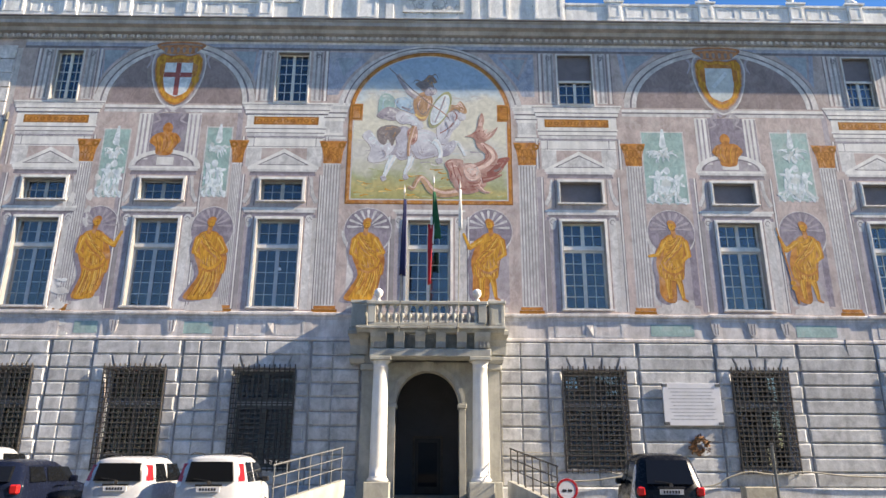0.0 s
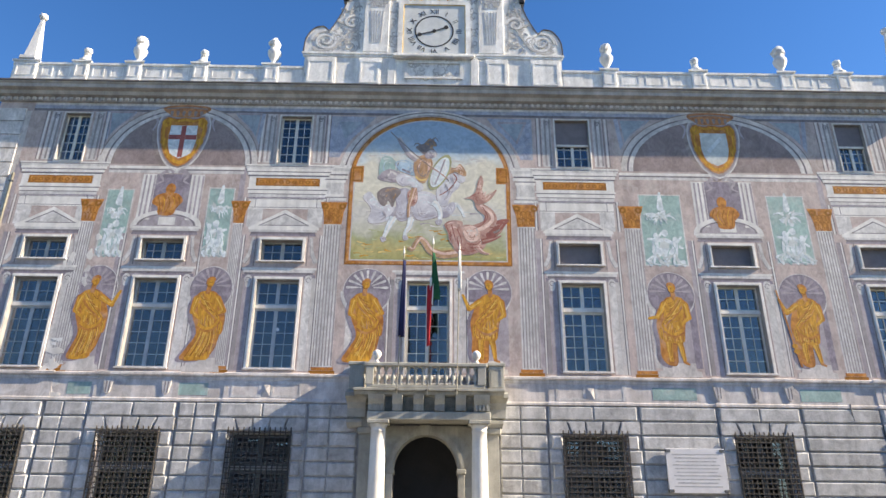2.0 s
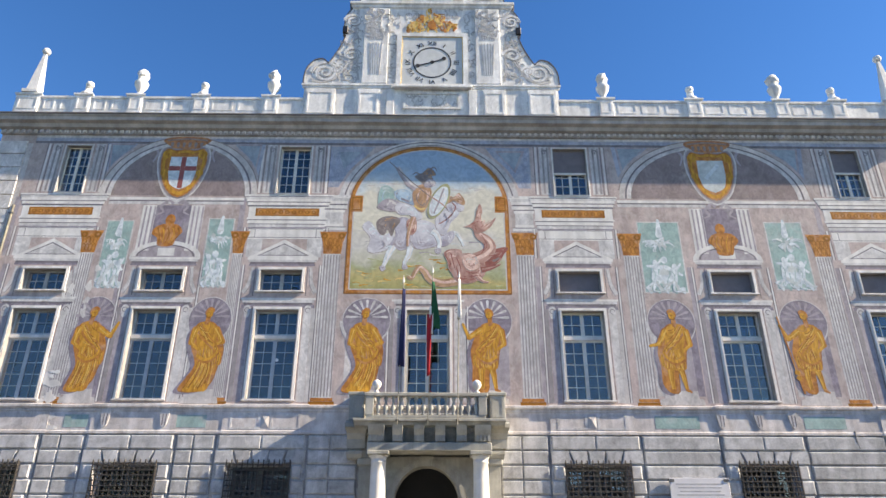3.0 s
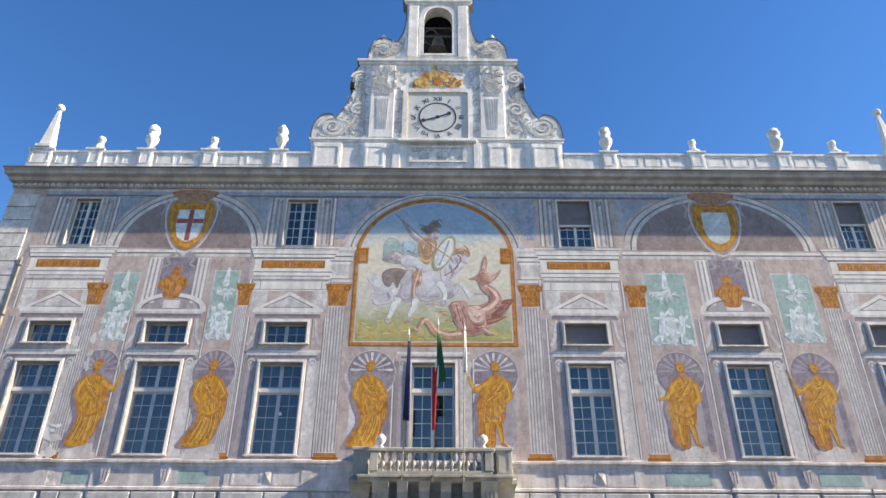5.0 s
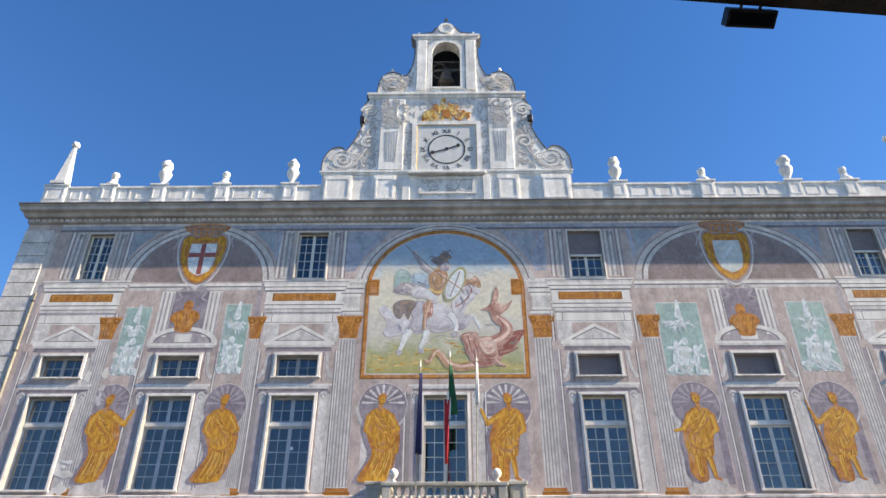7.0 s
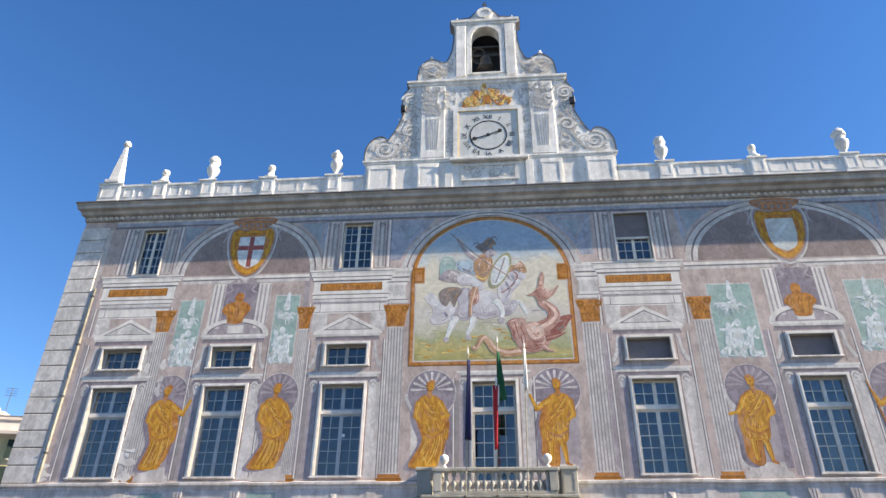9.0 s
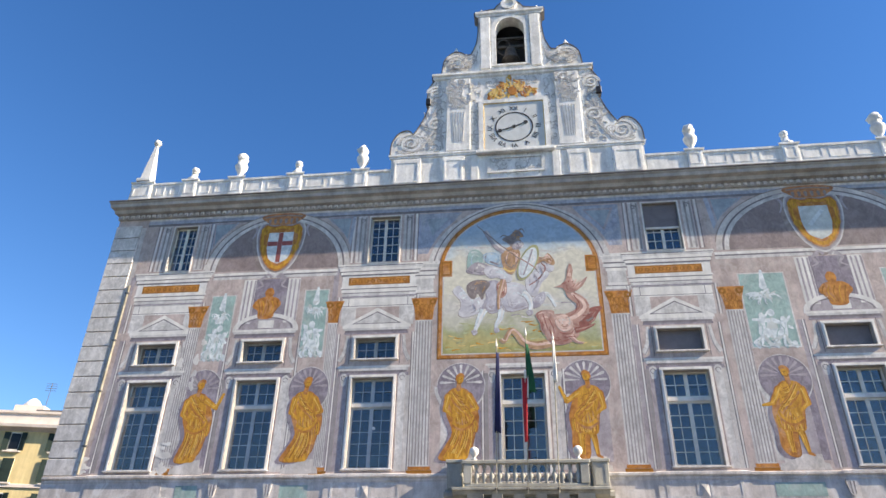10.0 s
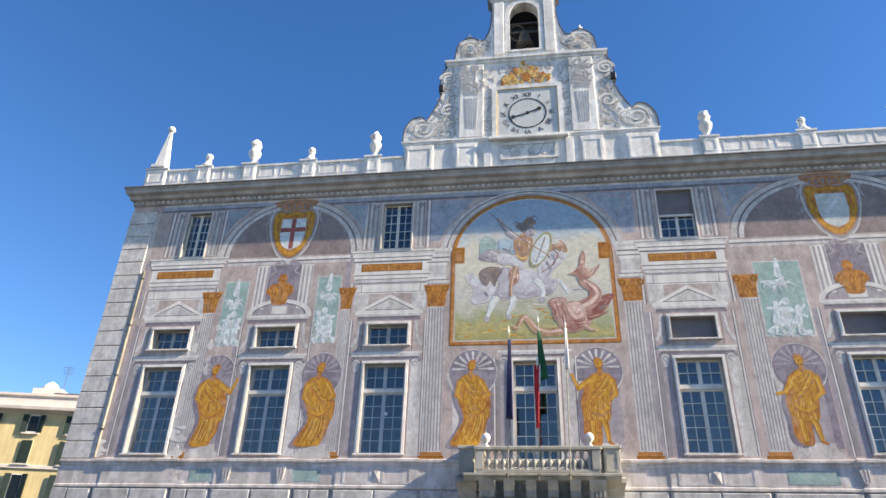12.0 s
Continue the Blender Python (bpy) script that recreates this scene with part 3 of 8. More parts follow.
def block(x0, x1, z0, z1, proud):
    w, h = round(x1 - x0 - 0.014, 2), round(z1 - z0 - 0.03, 3)
    if w < 0.08:
        return
    if (w, h) not in blocks:
        bm = bmesh.new()
        box(bm, -w / 2, w / 2, -0.065, 0.05, -h / 2, h / 2)
        es = [e for e in bm.edges if all(v.co.y < -0.06 for v in e.verts)]
        bmesh.ops.bevel(bm, geom=es, offset=0.045, segments=1, affect="EDGES")
        me = bpy.data.meshes.new("stone_block")
        bm.to_mesh(me)
        bm.free()
        me.materials.append(M["stone"])
        blocks[(w, h)] = me
    o = new("stone_block", blocks[(w, h)])
    o.location = ((x0 + x1) / 2, F - proud + rng.uniform(-0.004, 0.004), (z0 + z1) / 2)
    o.parent = wall


def course_row(spans, z0, z1, proud):
    for a, b in spans:
        block(a, b, z0, z1, proud)


joint = bmesh.new()
pier = []
gl = [GRILLES[k] for k in "abcdef"]
edges = [XL] + [v for g in gl for v in g] + [XR]
for ci, (z0, z1) in enumerate(zip(COURSES, COURSES[1:])):
    for i, (x0, x1) in enumerate(gl):
        q = 0.42 if ci % 2 else 0.52
        if z0 > 4.6:                               # flat arch of wedge stones over the window
            if ci == 9:
                w = (x1 - x0 + 0.9) / 2
                for s in range(2):
                    block(x0 - 0.45 + s * w, x0 - 0.45 + (s + 1) * w, z0, z1, 0.018)
            else:
                lo_, hi_ = (x1 - x0 + 0.5) / 5, (x1 - x0 + 1.0) / 5
                for s in range(5):
                    xm = (x0 + x1) / 2
                    q4 = [(xm + (s - 2.5) * lo_ + 0.02, z0 + 0.03), (xm + (s - 1.5) * lo_ - 0.02, z0 + 0.03), (xm + (s - 1.5) * hi_ - 0.02, z1 - 0.025), (xm + (s - 2.5) * hi_ + 0.02, z1 - 0.025)]
                    if s in (0, 4):
                        side = 0 if s == 0 else 1
                        q4 = [(xm - (hi_ * 2.5) if side == 0 and i in (0, 3) else xm + hi_ * 2.5 if side == 1 and i in (1, 2) else p[0], p[1]) for i, p in enumerate(q4)]
                    vb = bmesh.new()
                    plate(vb, q4, 0.09)
                    bmesh.ops.bevel(vb, geom=[e for e in vb.edges if all(v.co.y < F - 0.07 for v in e.verts)], offset=0.03, segments=2, affect="EDGES")
                    part("wedge_stone", vb, "stone", wall)
        else:
            if z1 > 1.35:
                block(x0 - q, x0 - 0.03, z0, z1, 0.018)
                block(x1 + 0.03, x1 + q, z0, z1, 0.018)
            else:
                block(x0 - q, (x0 + x1) / 2, z0, z1, 0.018)
                block((x0 + x1) / 2, x1 + q, z0, z1, 0.018)
    for a, b in ((XL + 0.62, gl[0][0]), (gl[0][1], gl[1][0]), (gl[1][1], gl[2][0]), (gl[2][1], -2.45), (2.62, gl[3][0]), (gl[3][1], gl[4][0]), (gl[4][1], gl[5][0]), (gl[5][1], XR)):
        a, b = a + (0.56 if a != 2.62 and a != XL + 0.62 else 0), b - (0.56 if b != -2.45 and b != XR else 0)
        span = b - a
        cut = [a, b] if span < 1.0 or a > 5 else [a, a + 0.44 * span, b] if span < 2.6 else [a, a + 0.62, b]
        course_row(list(zip(cut, cut[1:])), z0, z1, 0.0)
for x0, x1 in gl:
    for a, b in ((x0 - 0.5, x0 - 0.004), (x1 + 0.004, x1 + 0.5)):
        box(joint, a, b, F - 0.03, F, 0.84, 5.82)
part("block_backing", joint, "stone", wall)
bm = bmesh.new()
box(bm, XL + 0.01, -2.45, F - 0.006, F + 0.001, 0.84, 1.352)
part("mortar_bed", bm, "joint", wall)

# corner pier with long flat blocks up the full height, and the rain pipe beside it
cz = [6.9 + 0.66 * i for i in range(18)]
for i, (z0, z1) in enumerate(zip(cz, cz[1:])):
    bm = bmesh.new()
    w = 1.2
    box(bm, XL - 0.03, XL + w, F - 0.05, F + 0.02, z0 + 0.02, min(z1, 18.3) - 0.02, bevel=0.015)
    part("corner_block", bm, "grey_white", wall)
for i, (z0, z1) in enumerate(zip(COURSES, COURSES[1:])):
    bm = bmesh.new()
    box(bm, XL - 0.03, XL + 0.6, F - 0.06, F + 0.02, z0 + 0.015, z1 - 0.015, bevel=0.015)
    part("corner_block", bm, "stone", wall)
pipe = thing("rain_pipe", "grey stone-coloured rain pipe down the corner of the front", "drainpipe")
part("pipe", tube(bmesh.new(), [(-17.0, F - 0.035, z) for z in (6.95, 10, 13, 15.0)], 0.05, 8), "portal_dirty", pipe)
for z in (8.0, 10.2, 12.4, 14.6):
    part("bracket", B(-17.08, -16.92, F - 0.10, F, z, z + 0.05), "rail", pipe)



# ---- paint: all painted shapes lie within a few millimetres of the plaster ----
PAINT = 0.16
coat = [0]


def lift(h):
    coat[0] += 1
    return h * PAINT + 0.000012 * (coat[0] % 61)


def flat(bm, pts, h, y=F, slot=0, base=None):
    return plate(bm, pts, lift(h), y, slot, 0.0)


def flat_ring(bm, inner, outer, h, y=F, slot=0, closed=True, base=0.0):
    return ring(bm, inner, outer, lift(h), y, slot, closed, 0.0)


def flat_ribbon(bm, pts, w0, w1, h, y=F, slot=0, base=0.0):
    return ribbon(bm, pts, w0, w1, lift(h), y, slot, 0.0)


# ---- painted architecture on the upper wall ----
def bands(parent, name, x0, x1, z0, z1, kinds, h=0.006):
    """A painted horizontal moulding of several tones, from the bottom up."""
    total = sum(w for _, w, _ in kinds)
    z, top = z0, None
    for i, (k, w, out) in enumerate(kinds):
        dz = (z1 - z0) * w / total
        o = part(name if top is None else "fillet", flat(bmesh.new(), rect(x0 - out, x1 + out, z, z + dz), h + 0.0015 * i), k, parent if top is None else top)
        top = top or o
        z += dz
    return top


def stripes(parent, name, x0, x1, z0, z1, n, light, dark, h=0.005):
    """A painted fluted strip: light field with darker flutes."""
    field = part(name, flat(bmesh.new(), rect(x0, x1, z0, z1), h), light, parent)
    w = (x1 - x0) / n
    flute = None
    for i in range(n):
        xa = (i + 0.5) * w
        if flute is None:
            flute = part("flute", flat(bmesh.new(), rect(x0 + xa, x0 + xa + w * 0.42, z0 + 0.05, z1 - 0.05), h + 0.003, base=h), dark, field)
        else:
            o = new("flute", flute.data)
            o.location = (i * w, 0, 0)
            o.parent = field
    return field


def painted_bay(k, kind):
    """The painted frame round the windows of one bay."""
    x = BAYS[k]
    t = thing("painted_bay", "grey and white painted architecture framing the windows of one bay", "fresco", group="painted bays")
    lo = 0.17
    # side strips beside the tall window, shaded on one side
    for s in (-1, 1):
        xa, xb = sorted((x + s * (HALF + lo + 0.01), x + s * (HALF + lo + 0.30)))
        strip = flat(bmesh.new(), rect(xa, xb, 7.0, 10.6), 0.004)
        part("side_strip", strip, "grey_white" if s > 0 else "lilac", t)
        xa, xb = sorted((x + s * (HALF + lo + 0.31), x + s * (HALF + lo + 0.46)))
        part("shade_strip", flat(bmesh.new(), rect(xa, xb, 7.0, 10.6), 0.004), "flute" if s < 0 else "pale", t)
        # scroll under the ledge
        bm = bmesh.new()
        xc = x + s * (HALF + lo + 0.16)
        flat(bm, limb((xc, 10.58), (xc, 10.3), 0.14, 0.09), 0.014)
        flat_ribbon(bm, [(xc + 0.09 * math.cos(a / 3), 10.52 + 0.09 * math.sin(a / 3)) for a in range(16)], 0.03, 0.02, 0.02, slot=1, base=0.014)
        part("scroll", bm, ["grey_white", "shade_paint"], t)
        for z in (11.32, 12.35):
            bm = bmesh.new()
            xe = x + s * (HALF + lo + 0.14)
            flat_ribbon(bm, smooth_loop([(xe, 12.3), (xe + s * 0.02, 12.0), (xe + s * 0.05, 11.7), (xe + s * 0.15, 11.42), (xe + s * 0.26, 11.22)], 4, False), 0.12, 0.20, 0.008)
            if z < 12:
                flat_ribbon(bm, smooth_loop([(xe - s * 0.05, 12.25), (xe - s * 0.02, 11.9), (xe + s * 0.04, 11.5), (xe + s * 0.22, 11.16)], 4, False), 0.025, 0.03, 0.012, slot=1)
                part("side_scroll", bm, ["grey_white", "flute"], t)
            else:
                bm.free()
    if kind != "centre":
        bands(t, "window_ledge", x - 1.38, x + 1.38, 10.74, 11.02, [("shade_paint", 2, -0.06), ("grey_white", 3, 0), ("white", 2, 0.06)], 0.03)
        bands(t, "window_cornice", x - 1.32, x + 1.32, 12.44, 12.72, [("shade_paint", 2, -0.05), ("grey_white", 2, 0.02), ("white", 2, 0.08)], 0.01)
    else:
        bands(t, "window_ledge", x - 1.30, x + 1.30, 10.72, 10.98, [("shade_paint", 2, -0.06), ("grey_white", 2, 0), ("white", 2, 0.1)], 0.02)
    if kind == "gable":
        bm = flat(bmesh.new(), [(x - 1.42, 12.72), (x + 1.42, 12.72), (x, 13.52)], 0.006, slot=0)
        flat_ring(bm, [(x - 1.05, 12.80), (x + 1.05, 12.80), (x, 13.36)], [(x - 1.42, 12.72), (x + 1.42, 12.72), (x, 13.52)], 0.012, slot=1, base=0.006)
        flat_ring(bm, [(x - 0.9, 12.84), (x + 0.9, 12.84), (x, 13.30)], [(x - 1.02, 12.81), (x + 1.02, 12.81), (x, 13.35)], 0.010, slot=2, base=0.006)
        part("pediment", bm, ["grey_white", "white", "shade_paint"], t)
        part("upper_panel", flat(bmesh.new(), rect(x - 1.5, x + 1.5, 13.55, 14.05), 0.003), "white", t)
        for s in (-1, 1):
            part("side_panel", flat(bmesh.new(), rect(x + s * 1.2 - 0.3, x + s * 1.2 + 0.3, 12.75, 13.55), 0.003), "grey_white", t)
        bands(t, "architrave", x - 1.55, x + 1.55, 14.05, 14.50, [("grey_white", 2, 0), ("shade_paint", 0.5, 0), ("white", 2, 0.05), ("shade_paint", 0.6, 0.05), ("white", 1, 0.1)], 0.01)
        bm = flat(bmesh.new(), rect(x - 1.6, x + 1.6, 14.5, 15.02), 0.006, slot=0)
        flat(bm, rect(x - 1.32, x + 1.28, 14.58, 14.94), 0.010, slot=1, base=0.006)
        flat(bm, rect(x - 1.24, x + 1.20, 14.63, 14.89), 0.013, slot=2, base=0.010)
        for i in range(9):
            cx = x - 1.1 + i * 0.27
            flat_ring(bm, ellipse(cx, 14.76, 0.05, 0.05, 8), ellipse(cx, 14.76, 0.10, 0.09, 8), 0.016, slot=1, base=0.013)
        part("frieze", bm, ["white", "gold_dark", "orange"], t, "ochre scroll frieze in a white border")
        bands(t, "upper_cornice", x - 1.65, x + 1.65, 15.02, 15.58, [("shade_paint", 1, 0), ("white", 2, 0.03), ("shade_paint", 0.7, 0.06), ("white", 2, 0.10), ("grey_white", 1.5, 0.16), ("shade_paint", 0.5, 0.16), ("white", 1.2, 0.2)], 0.035)
    elif kind == "arched":
        arc = ellipse(x, 12.72, 1.40, 0.72, 18, 0, 180)
        bm = flat(bmesh.new(), arc, 0.006, slot=0)
        flat_ring(bm, ellipse(x, 12.74, 1.18, 0.54, 18, 0, 180), arc, 0.012, slot=1, closed=False, base=0.006)
        flat_ring(bm, ellipse(x, 12.76, 1.08, 0.46, 18, 0, 180), ellipse(x, 12.75, 1.15, 0.51, 18, 0, 180), 0.010, slot=2, closed=False, base=0.006)
        part("pediment", bm, ["lilac", "white", "shade_paint"], t)
        # panelled niche with a bust between two white strips
        part("bust_niche", flat(bmesh.new(), rect(x - 0.72, x + 0.72, 12.9, 15.05), 0.003), "deep_lilac", t)
        for s in (-1, 1):
            xa = x + s * 0.98
            stripes(t, "niche_strip", xa - 0.27, xa + 0.27, 13.0, 15.05, 3, "white", "lilac", 0.007)
            bm = bmesh.new()
            flat_ribbon(bm, smooth_loop([(x + s * 0.30, 15.2), (x + s * 0.55, 15.0), (x + s * 0.42, 14.75), (x + s * 0.68, 14.6)], 4, False), 0.16, 0.05, 0.012)
            part("ribbon_end", bm, "lilac", t)
        bm = flat(bmesh.new(), rect(x - 0.33, x + 0.33, 12.78, 13.12), 0.016)
        part("bust_base", bm, "white", t)
    # fine drawn lines that bound the strips and panels
    def line(x0_, x1_, z0_, z1_, mat, h=0.009):
        part("drawn_line", flat(bmesh.new(), rect(x0_, x1_, z0_, z1_), h), mat, t)

    for s in (-1, 1):
        e = x + s * (HALF + 0.14)
        line(e - 0.012, e + 0.012, 7.0, 10.6, "shade_paint")
        for d, w, mat in ((0.47, 0.03, "shade_paint"), (0.52, 0.05, "white"), (0.56, 0.02, "shade_paint")):
            xe = x + s * (HALF + 0.17 + d)
            line(xe - w / 2, xe + w / 2, 7.0, 10.7 if kind == "centre" else 12.4, mat)
        if kind != "centre":
            xe = x + s * (HALF + 0.19)
            line(xe - 0.015, xe + 0.015, 11.1, 12.4, "shade_paint")
        if kind == "gable":
            for d, w, mat in ((1.60, 0.03, "shade_paint"), (1.66, 0.05, "white"), (1.72, 0.02, "shade_paint")):
                line(x + s * d - w / 2, x + s * d + w / 2, 12.75, 14.05, mat)
            if k in TOPS:
                c0 = (TOPS[k][0] + TOPS[k][1]) / 2
                hw = (TOPS[k][1] - TOPS[k][0]) / 2
                stripes(t, "attic_strip", c0 + s * (hw + 0.36) - 0.20, c0 + s * (hw + 0.36) + 0.20, 15.66, 18.0, 2, "grey_white", "flute", 0.006)
                bm = bmesh.new()
                xs_ = c0 + s * (hw + 0.36)
                flat_ribbon(bm, [(xs_ + 0.12 * (1 - f * 0.8) * math.cos(9 * f), 17.75 + 0.12 * (1 - f * 0.8) * math.sin(9 * f)) for f in [i / 16 for i in range(17)]], 0.05, 0.03, 0.016)
                part("attic_scroll", bm, "shade_paint", t)
                for d, w, mat in ((0.62, 0.04, "shade_paint"), (0.72, 0.08, "white"), (0.80, 0.03, "shade_paint")):
                    xe = c0 + s * (hw + d)
                    line(xe - w / 2, xe + w / 2, 15.66, 18.0, mat, 0.007)
    if kind != "centre":
        line(x - 1.72, x - 1.44, 7.0, 12.4, "lilac", 0.005)
        line(x - 1.40, x + 1.40, 10.60, 10.735, "deep_lilac", 0.006)
        line(x - 1.30, x + 1.30, 12.36, 12.44, "deep_lilac", 0.006)
    if kind == "gable":
        line(x - 1.98, x - 1.76, 12.75, 15.4, "lilac", 0.005)
        line(x - 1.55, x + 1.62, 14.02, 14.07, "deep_lilac", 0.012)
        for z in (13.60, 13.98):
            line(x - 1.5, x + 1.5, z, z + 0.025, "shade_paint")
        for xa in (x - 1.25, x + 1.22):
            line(xa, xa + 0.025, 13.63, 13.98, "shade_paint")
    return t


for k_, kind_ in (("a", "gable"), ("b", "arched"), ("c", "gable"), ("m", "centre"), ("d", "gable"), ("e", "arched"), ("f", "gable")):
    painted_bay(k_, kind_)


def painted_bust(x, z, flip=1):
    """A painted bust: one plain shape."""
    bm = bmesh.new()
    flat(bm, ellipse(x + 0.05 * flip, z + 1.15, 0.20, 0.26, 16), 0.022, slot=0)
    flat(bm, smooth_loop([(x - 0.28, z), (x + 0.28, z), (x + 0.40, z + 0.35), (x + 0.62, z + 0.62), (x + 0.42, z + 0.92), (x + 0.12, z + 0.98), (x - 0.14, z + 0.98), (x - 0.45, z + 0.86), (x - 0.62, z + 0.55), (x - 0.36, z + 0.34)], 3), 0.020, slot=0)
    for i in range(5):
        a = x - 0.4 + i * 0.2
        flat_ribbon(bm, smooth_loop([(a, z + 0.80), (a + 0.10 * flip, z + 0.5), (a * 0.6 + x * 0.4, z + 0.12)], 4, False), 0.05, 0.03, 0.024, slot=1 + i % 2, base=0.02)
    return tagged(part("painted_bust", bm, ["orange", "gold_dark", "gold"]), "orange ochre painted bust above an arched pediment", "fresco", "painted busts")


painted_bust(BAYS["b"] - 0.1, 13.22)
painted_bust(BAYS["e"] - 0.05, 12.95, -1)


def painted_pilaster(x0, x1, z0=7.15, z1=12.9, cap=True, shade="flute"):
    t = thing("painted_pilaster", "white fluted painted pilaster with an orange capital and foot", "fresco", group="painted pilasters")
    stripes(t, "shaft", x0, x1, z0, z1, 6, "grey_white", shade, 0.008)
    bm = flat(bmesh.new(), rect(x0 - 0.06, x1 + 0.06, z0 - 0.12, z0), 0.014, slot=0)
    flat(bm, rect(x0 - 0.12, x1 + 0.12, z0 - 0.26, z0 - 0.13), 0.012, slot=1)
    part("foot", bm, ["orange", "gold_dark"], t, "orange painted foot")
    xm = (x0 + x1) / 2
    w = (x1 - x0) / 2
    if cap:
        bm = flat(bmesh.new(), [(xm - w, z1), (xm + w, z1), (xm + w + 0.05, z1 + 0.5), (xm + w + 0.2, z1 + 0.98), (xm - w - 0.2, z1 + 0.98), (xm - w - 0.05, z1 + 0.5)], 0.012, slot=0)
        capital = part("capital", bm, ["orange"], t, "orange leaf capital")
        nl = 4 if w > 0.24 else 2
        for i in range(nl):
            xx = xm - w * 0.75 + i * w * 1.5 / (nl - 1)
            for j in range(2):
                zz = z1 + 0.12 + j * 0.32
                part("leaf", flat_ring(bmesh.new(), limb((xx, zz), (xx, zz + 0.18), min(0.04, w * 0.2), min(0.06, w * 0.26)), limb((xx, zz), (xx, zz + 0.18), min(0.06, w * 0.3), min(0.085, w * 0.4)), 0.018 + 0.001 * i), "gold_dark", capital)
        for s in (-1, 1):
            part("volute", flat_ring(bmesh.new(), ellipse(xm + s * w, z1 + 0.80, 0.06, 0.06, 10), ellipse(xm + s * w, z1 + 0.80, 0.15, 0.14, 10), 0.024, base=0.012), "gold_dark", capital)
    return t


for a_, b_ in ((-4.22, -3.52), (3.50, 4.20), (7.78, 8.42), (15.5, 16.15), (-13.85, -13.3), (-7.82, -7.42)):
    painted_pilaster(a_, b_)
# white impost blocks above the pilasters beside the mural
for a_, b_ in ((-4.35, -3.42), (3.42, 4.35)):
    t_ = thing("painted_impost", "white painted impost block with mouldings beside the mural", "fresco", group="painted imposts")
    bands(t_, "block", a_ + 0.1, b_ - 0.1, 13.95, 15.1, [("white", 1, 0.12), ("shade_paint", 0.3, 0.12), ("white", 1, 0.02), ("grey_white", 4, 0), ("white", 1, 0.05), ("shade_paint", 0.4, 0.06), ("white", 1.2, 0.14)], 0.008)
    bands(t_, "top_moulding", a_, b_, 15.1, 15.58, [("shade_paint", 0.5, 0), ("white", 1, 0.05), ("grey_white", 1, 0.1), ("white", 1, 0.16)], 0.01)

# horizontal painted bands across the wall between the bays
t_ = thing("painted_band", "thin white and grey painted bands across the plaster", "fresco")
for (xa, xb) in ((BAYS["a"] + 1.85, BAYS["c"] - 1.85), (BAYS["d"] + 1.85, BAYS["f"] - 1.85)):
    bands(t_, "band", xa, xb, 15.10, 15.42, [("grey_white", 1, 0), ("shade_paint", 0.5, 0), ("white", 1, 0)], 0.007)
part("corner_strip", flat(bmesh.new(), rect(XL + 1.21, -16.95, 6.95, 18.0), 0.003), "pale", t_)
bands(t_, "band", XL + 1.5, XR, 18.02, 18.42, [("shade_paint", 1, 0), ("blue_grey", 1.5, 0), ("grey_white", 1, 0)], 0.005)


# ---- lunettes with coats of arms ----
def lunette(x, rx, rz, zb, label):
    t = thing("painted_lunette", label, "fresco", group="painted lunettes")
    inner_ = ellipse(x, zb, rx - 0.50, rz - 0.38, 30, 0, 180)
    part("field", flat(bmesh.new(), inner_, 0.003), "mauve", t, "mauve plaster field")
    bm = bmesh.new()
    flat_ring(bm, inner_, ellipse(x, zb, rx - 0.32, rz - 0.24, 30, 0, 180), 0.012, slot=0, closed=False)
    flat_ring(bm, ellipse(x, zb, rx - 0.31, rz - 0.235, 30, 0, 180), ellipse(x, zb, rx - 0.24, rz - 0.18, 30, 0, 180), 0.008, slot=1, closed=False)
    flat_ring(bm, ellipse(x, zb, rx - 0.23, rz - 0.17, 30, 0, 180), ellipse(x, zb, rx, rz, 30, 0, 180), 0.014, slot=2, closed=False)
    part("arch_band", bm, ["grey_white", "shade_paint", "pale"], t)
    bm = bmesh.new()
    flat_ring(bm, ellipse(x, zb, rx, rz, 30, 8, 172), ellipse(x, zb, rx + 0.05, rz + 0.04, 30, 8, 172), 0.016, closed=False)
    flat_ring(bm, ellipse(x, zb, rx - 0.60, rz - 0.46, 30, 0, 180), ellipse(x, zb, rx - 0.51, rz - 0.385, 30, 0, 180), 0.006, closed=False)
    part("arch_shade", bm, "outline", t, "dark painted edge of the arch")
    # spandrel panels
    for s in (-1, 1):
        c0 = (x + s * rx * 0.52, zb + rz * 0.985)
        pts = [(x + s * rx * 0.58, zb + rz * 0.97)] + [(x + s * rx * 1.04 * math.sin(radians(a)), zb + 0.06 + rz * 1.04 * math.cos(radians(a))) for a in (42, 50, 58, 66, 72)] + [(x + s * rx * 1.04, zb + rz * 0.97)]
        if abs(c0[0]) < 30:
            part("spandrel", flat(bmesh.new(), pts, 0.004), "blue_grey", t, "blue-grey painted spandrel")
            mid = (sum(p[0] for p in pts) / len(pts), sum(p[1] for p in pts) / len(pts))
            inset = [(mid[0] + (p[0] - mid[0]) * 0.74, mid[1] + (p[1] - mid[1]) * 0.74) for p in pts]
            core = [(mid[0] + (p[0] - mid[0]) * 0.60, mid[1] + (p[1] - mid[1]) * 0.60) for p in pts]
            bm = flat(bmesh.new(), core, 0.008, slot=0)
            flat_ring(bm, core, inset, 0.007, slot=1)
            part("spandrel_field", bm, ["spandrel_blue", "lilac"], t)
    return t


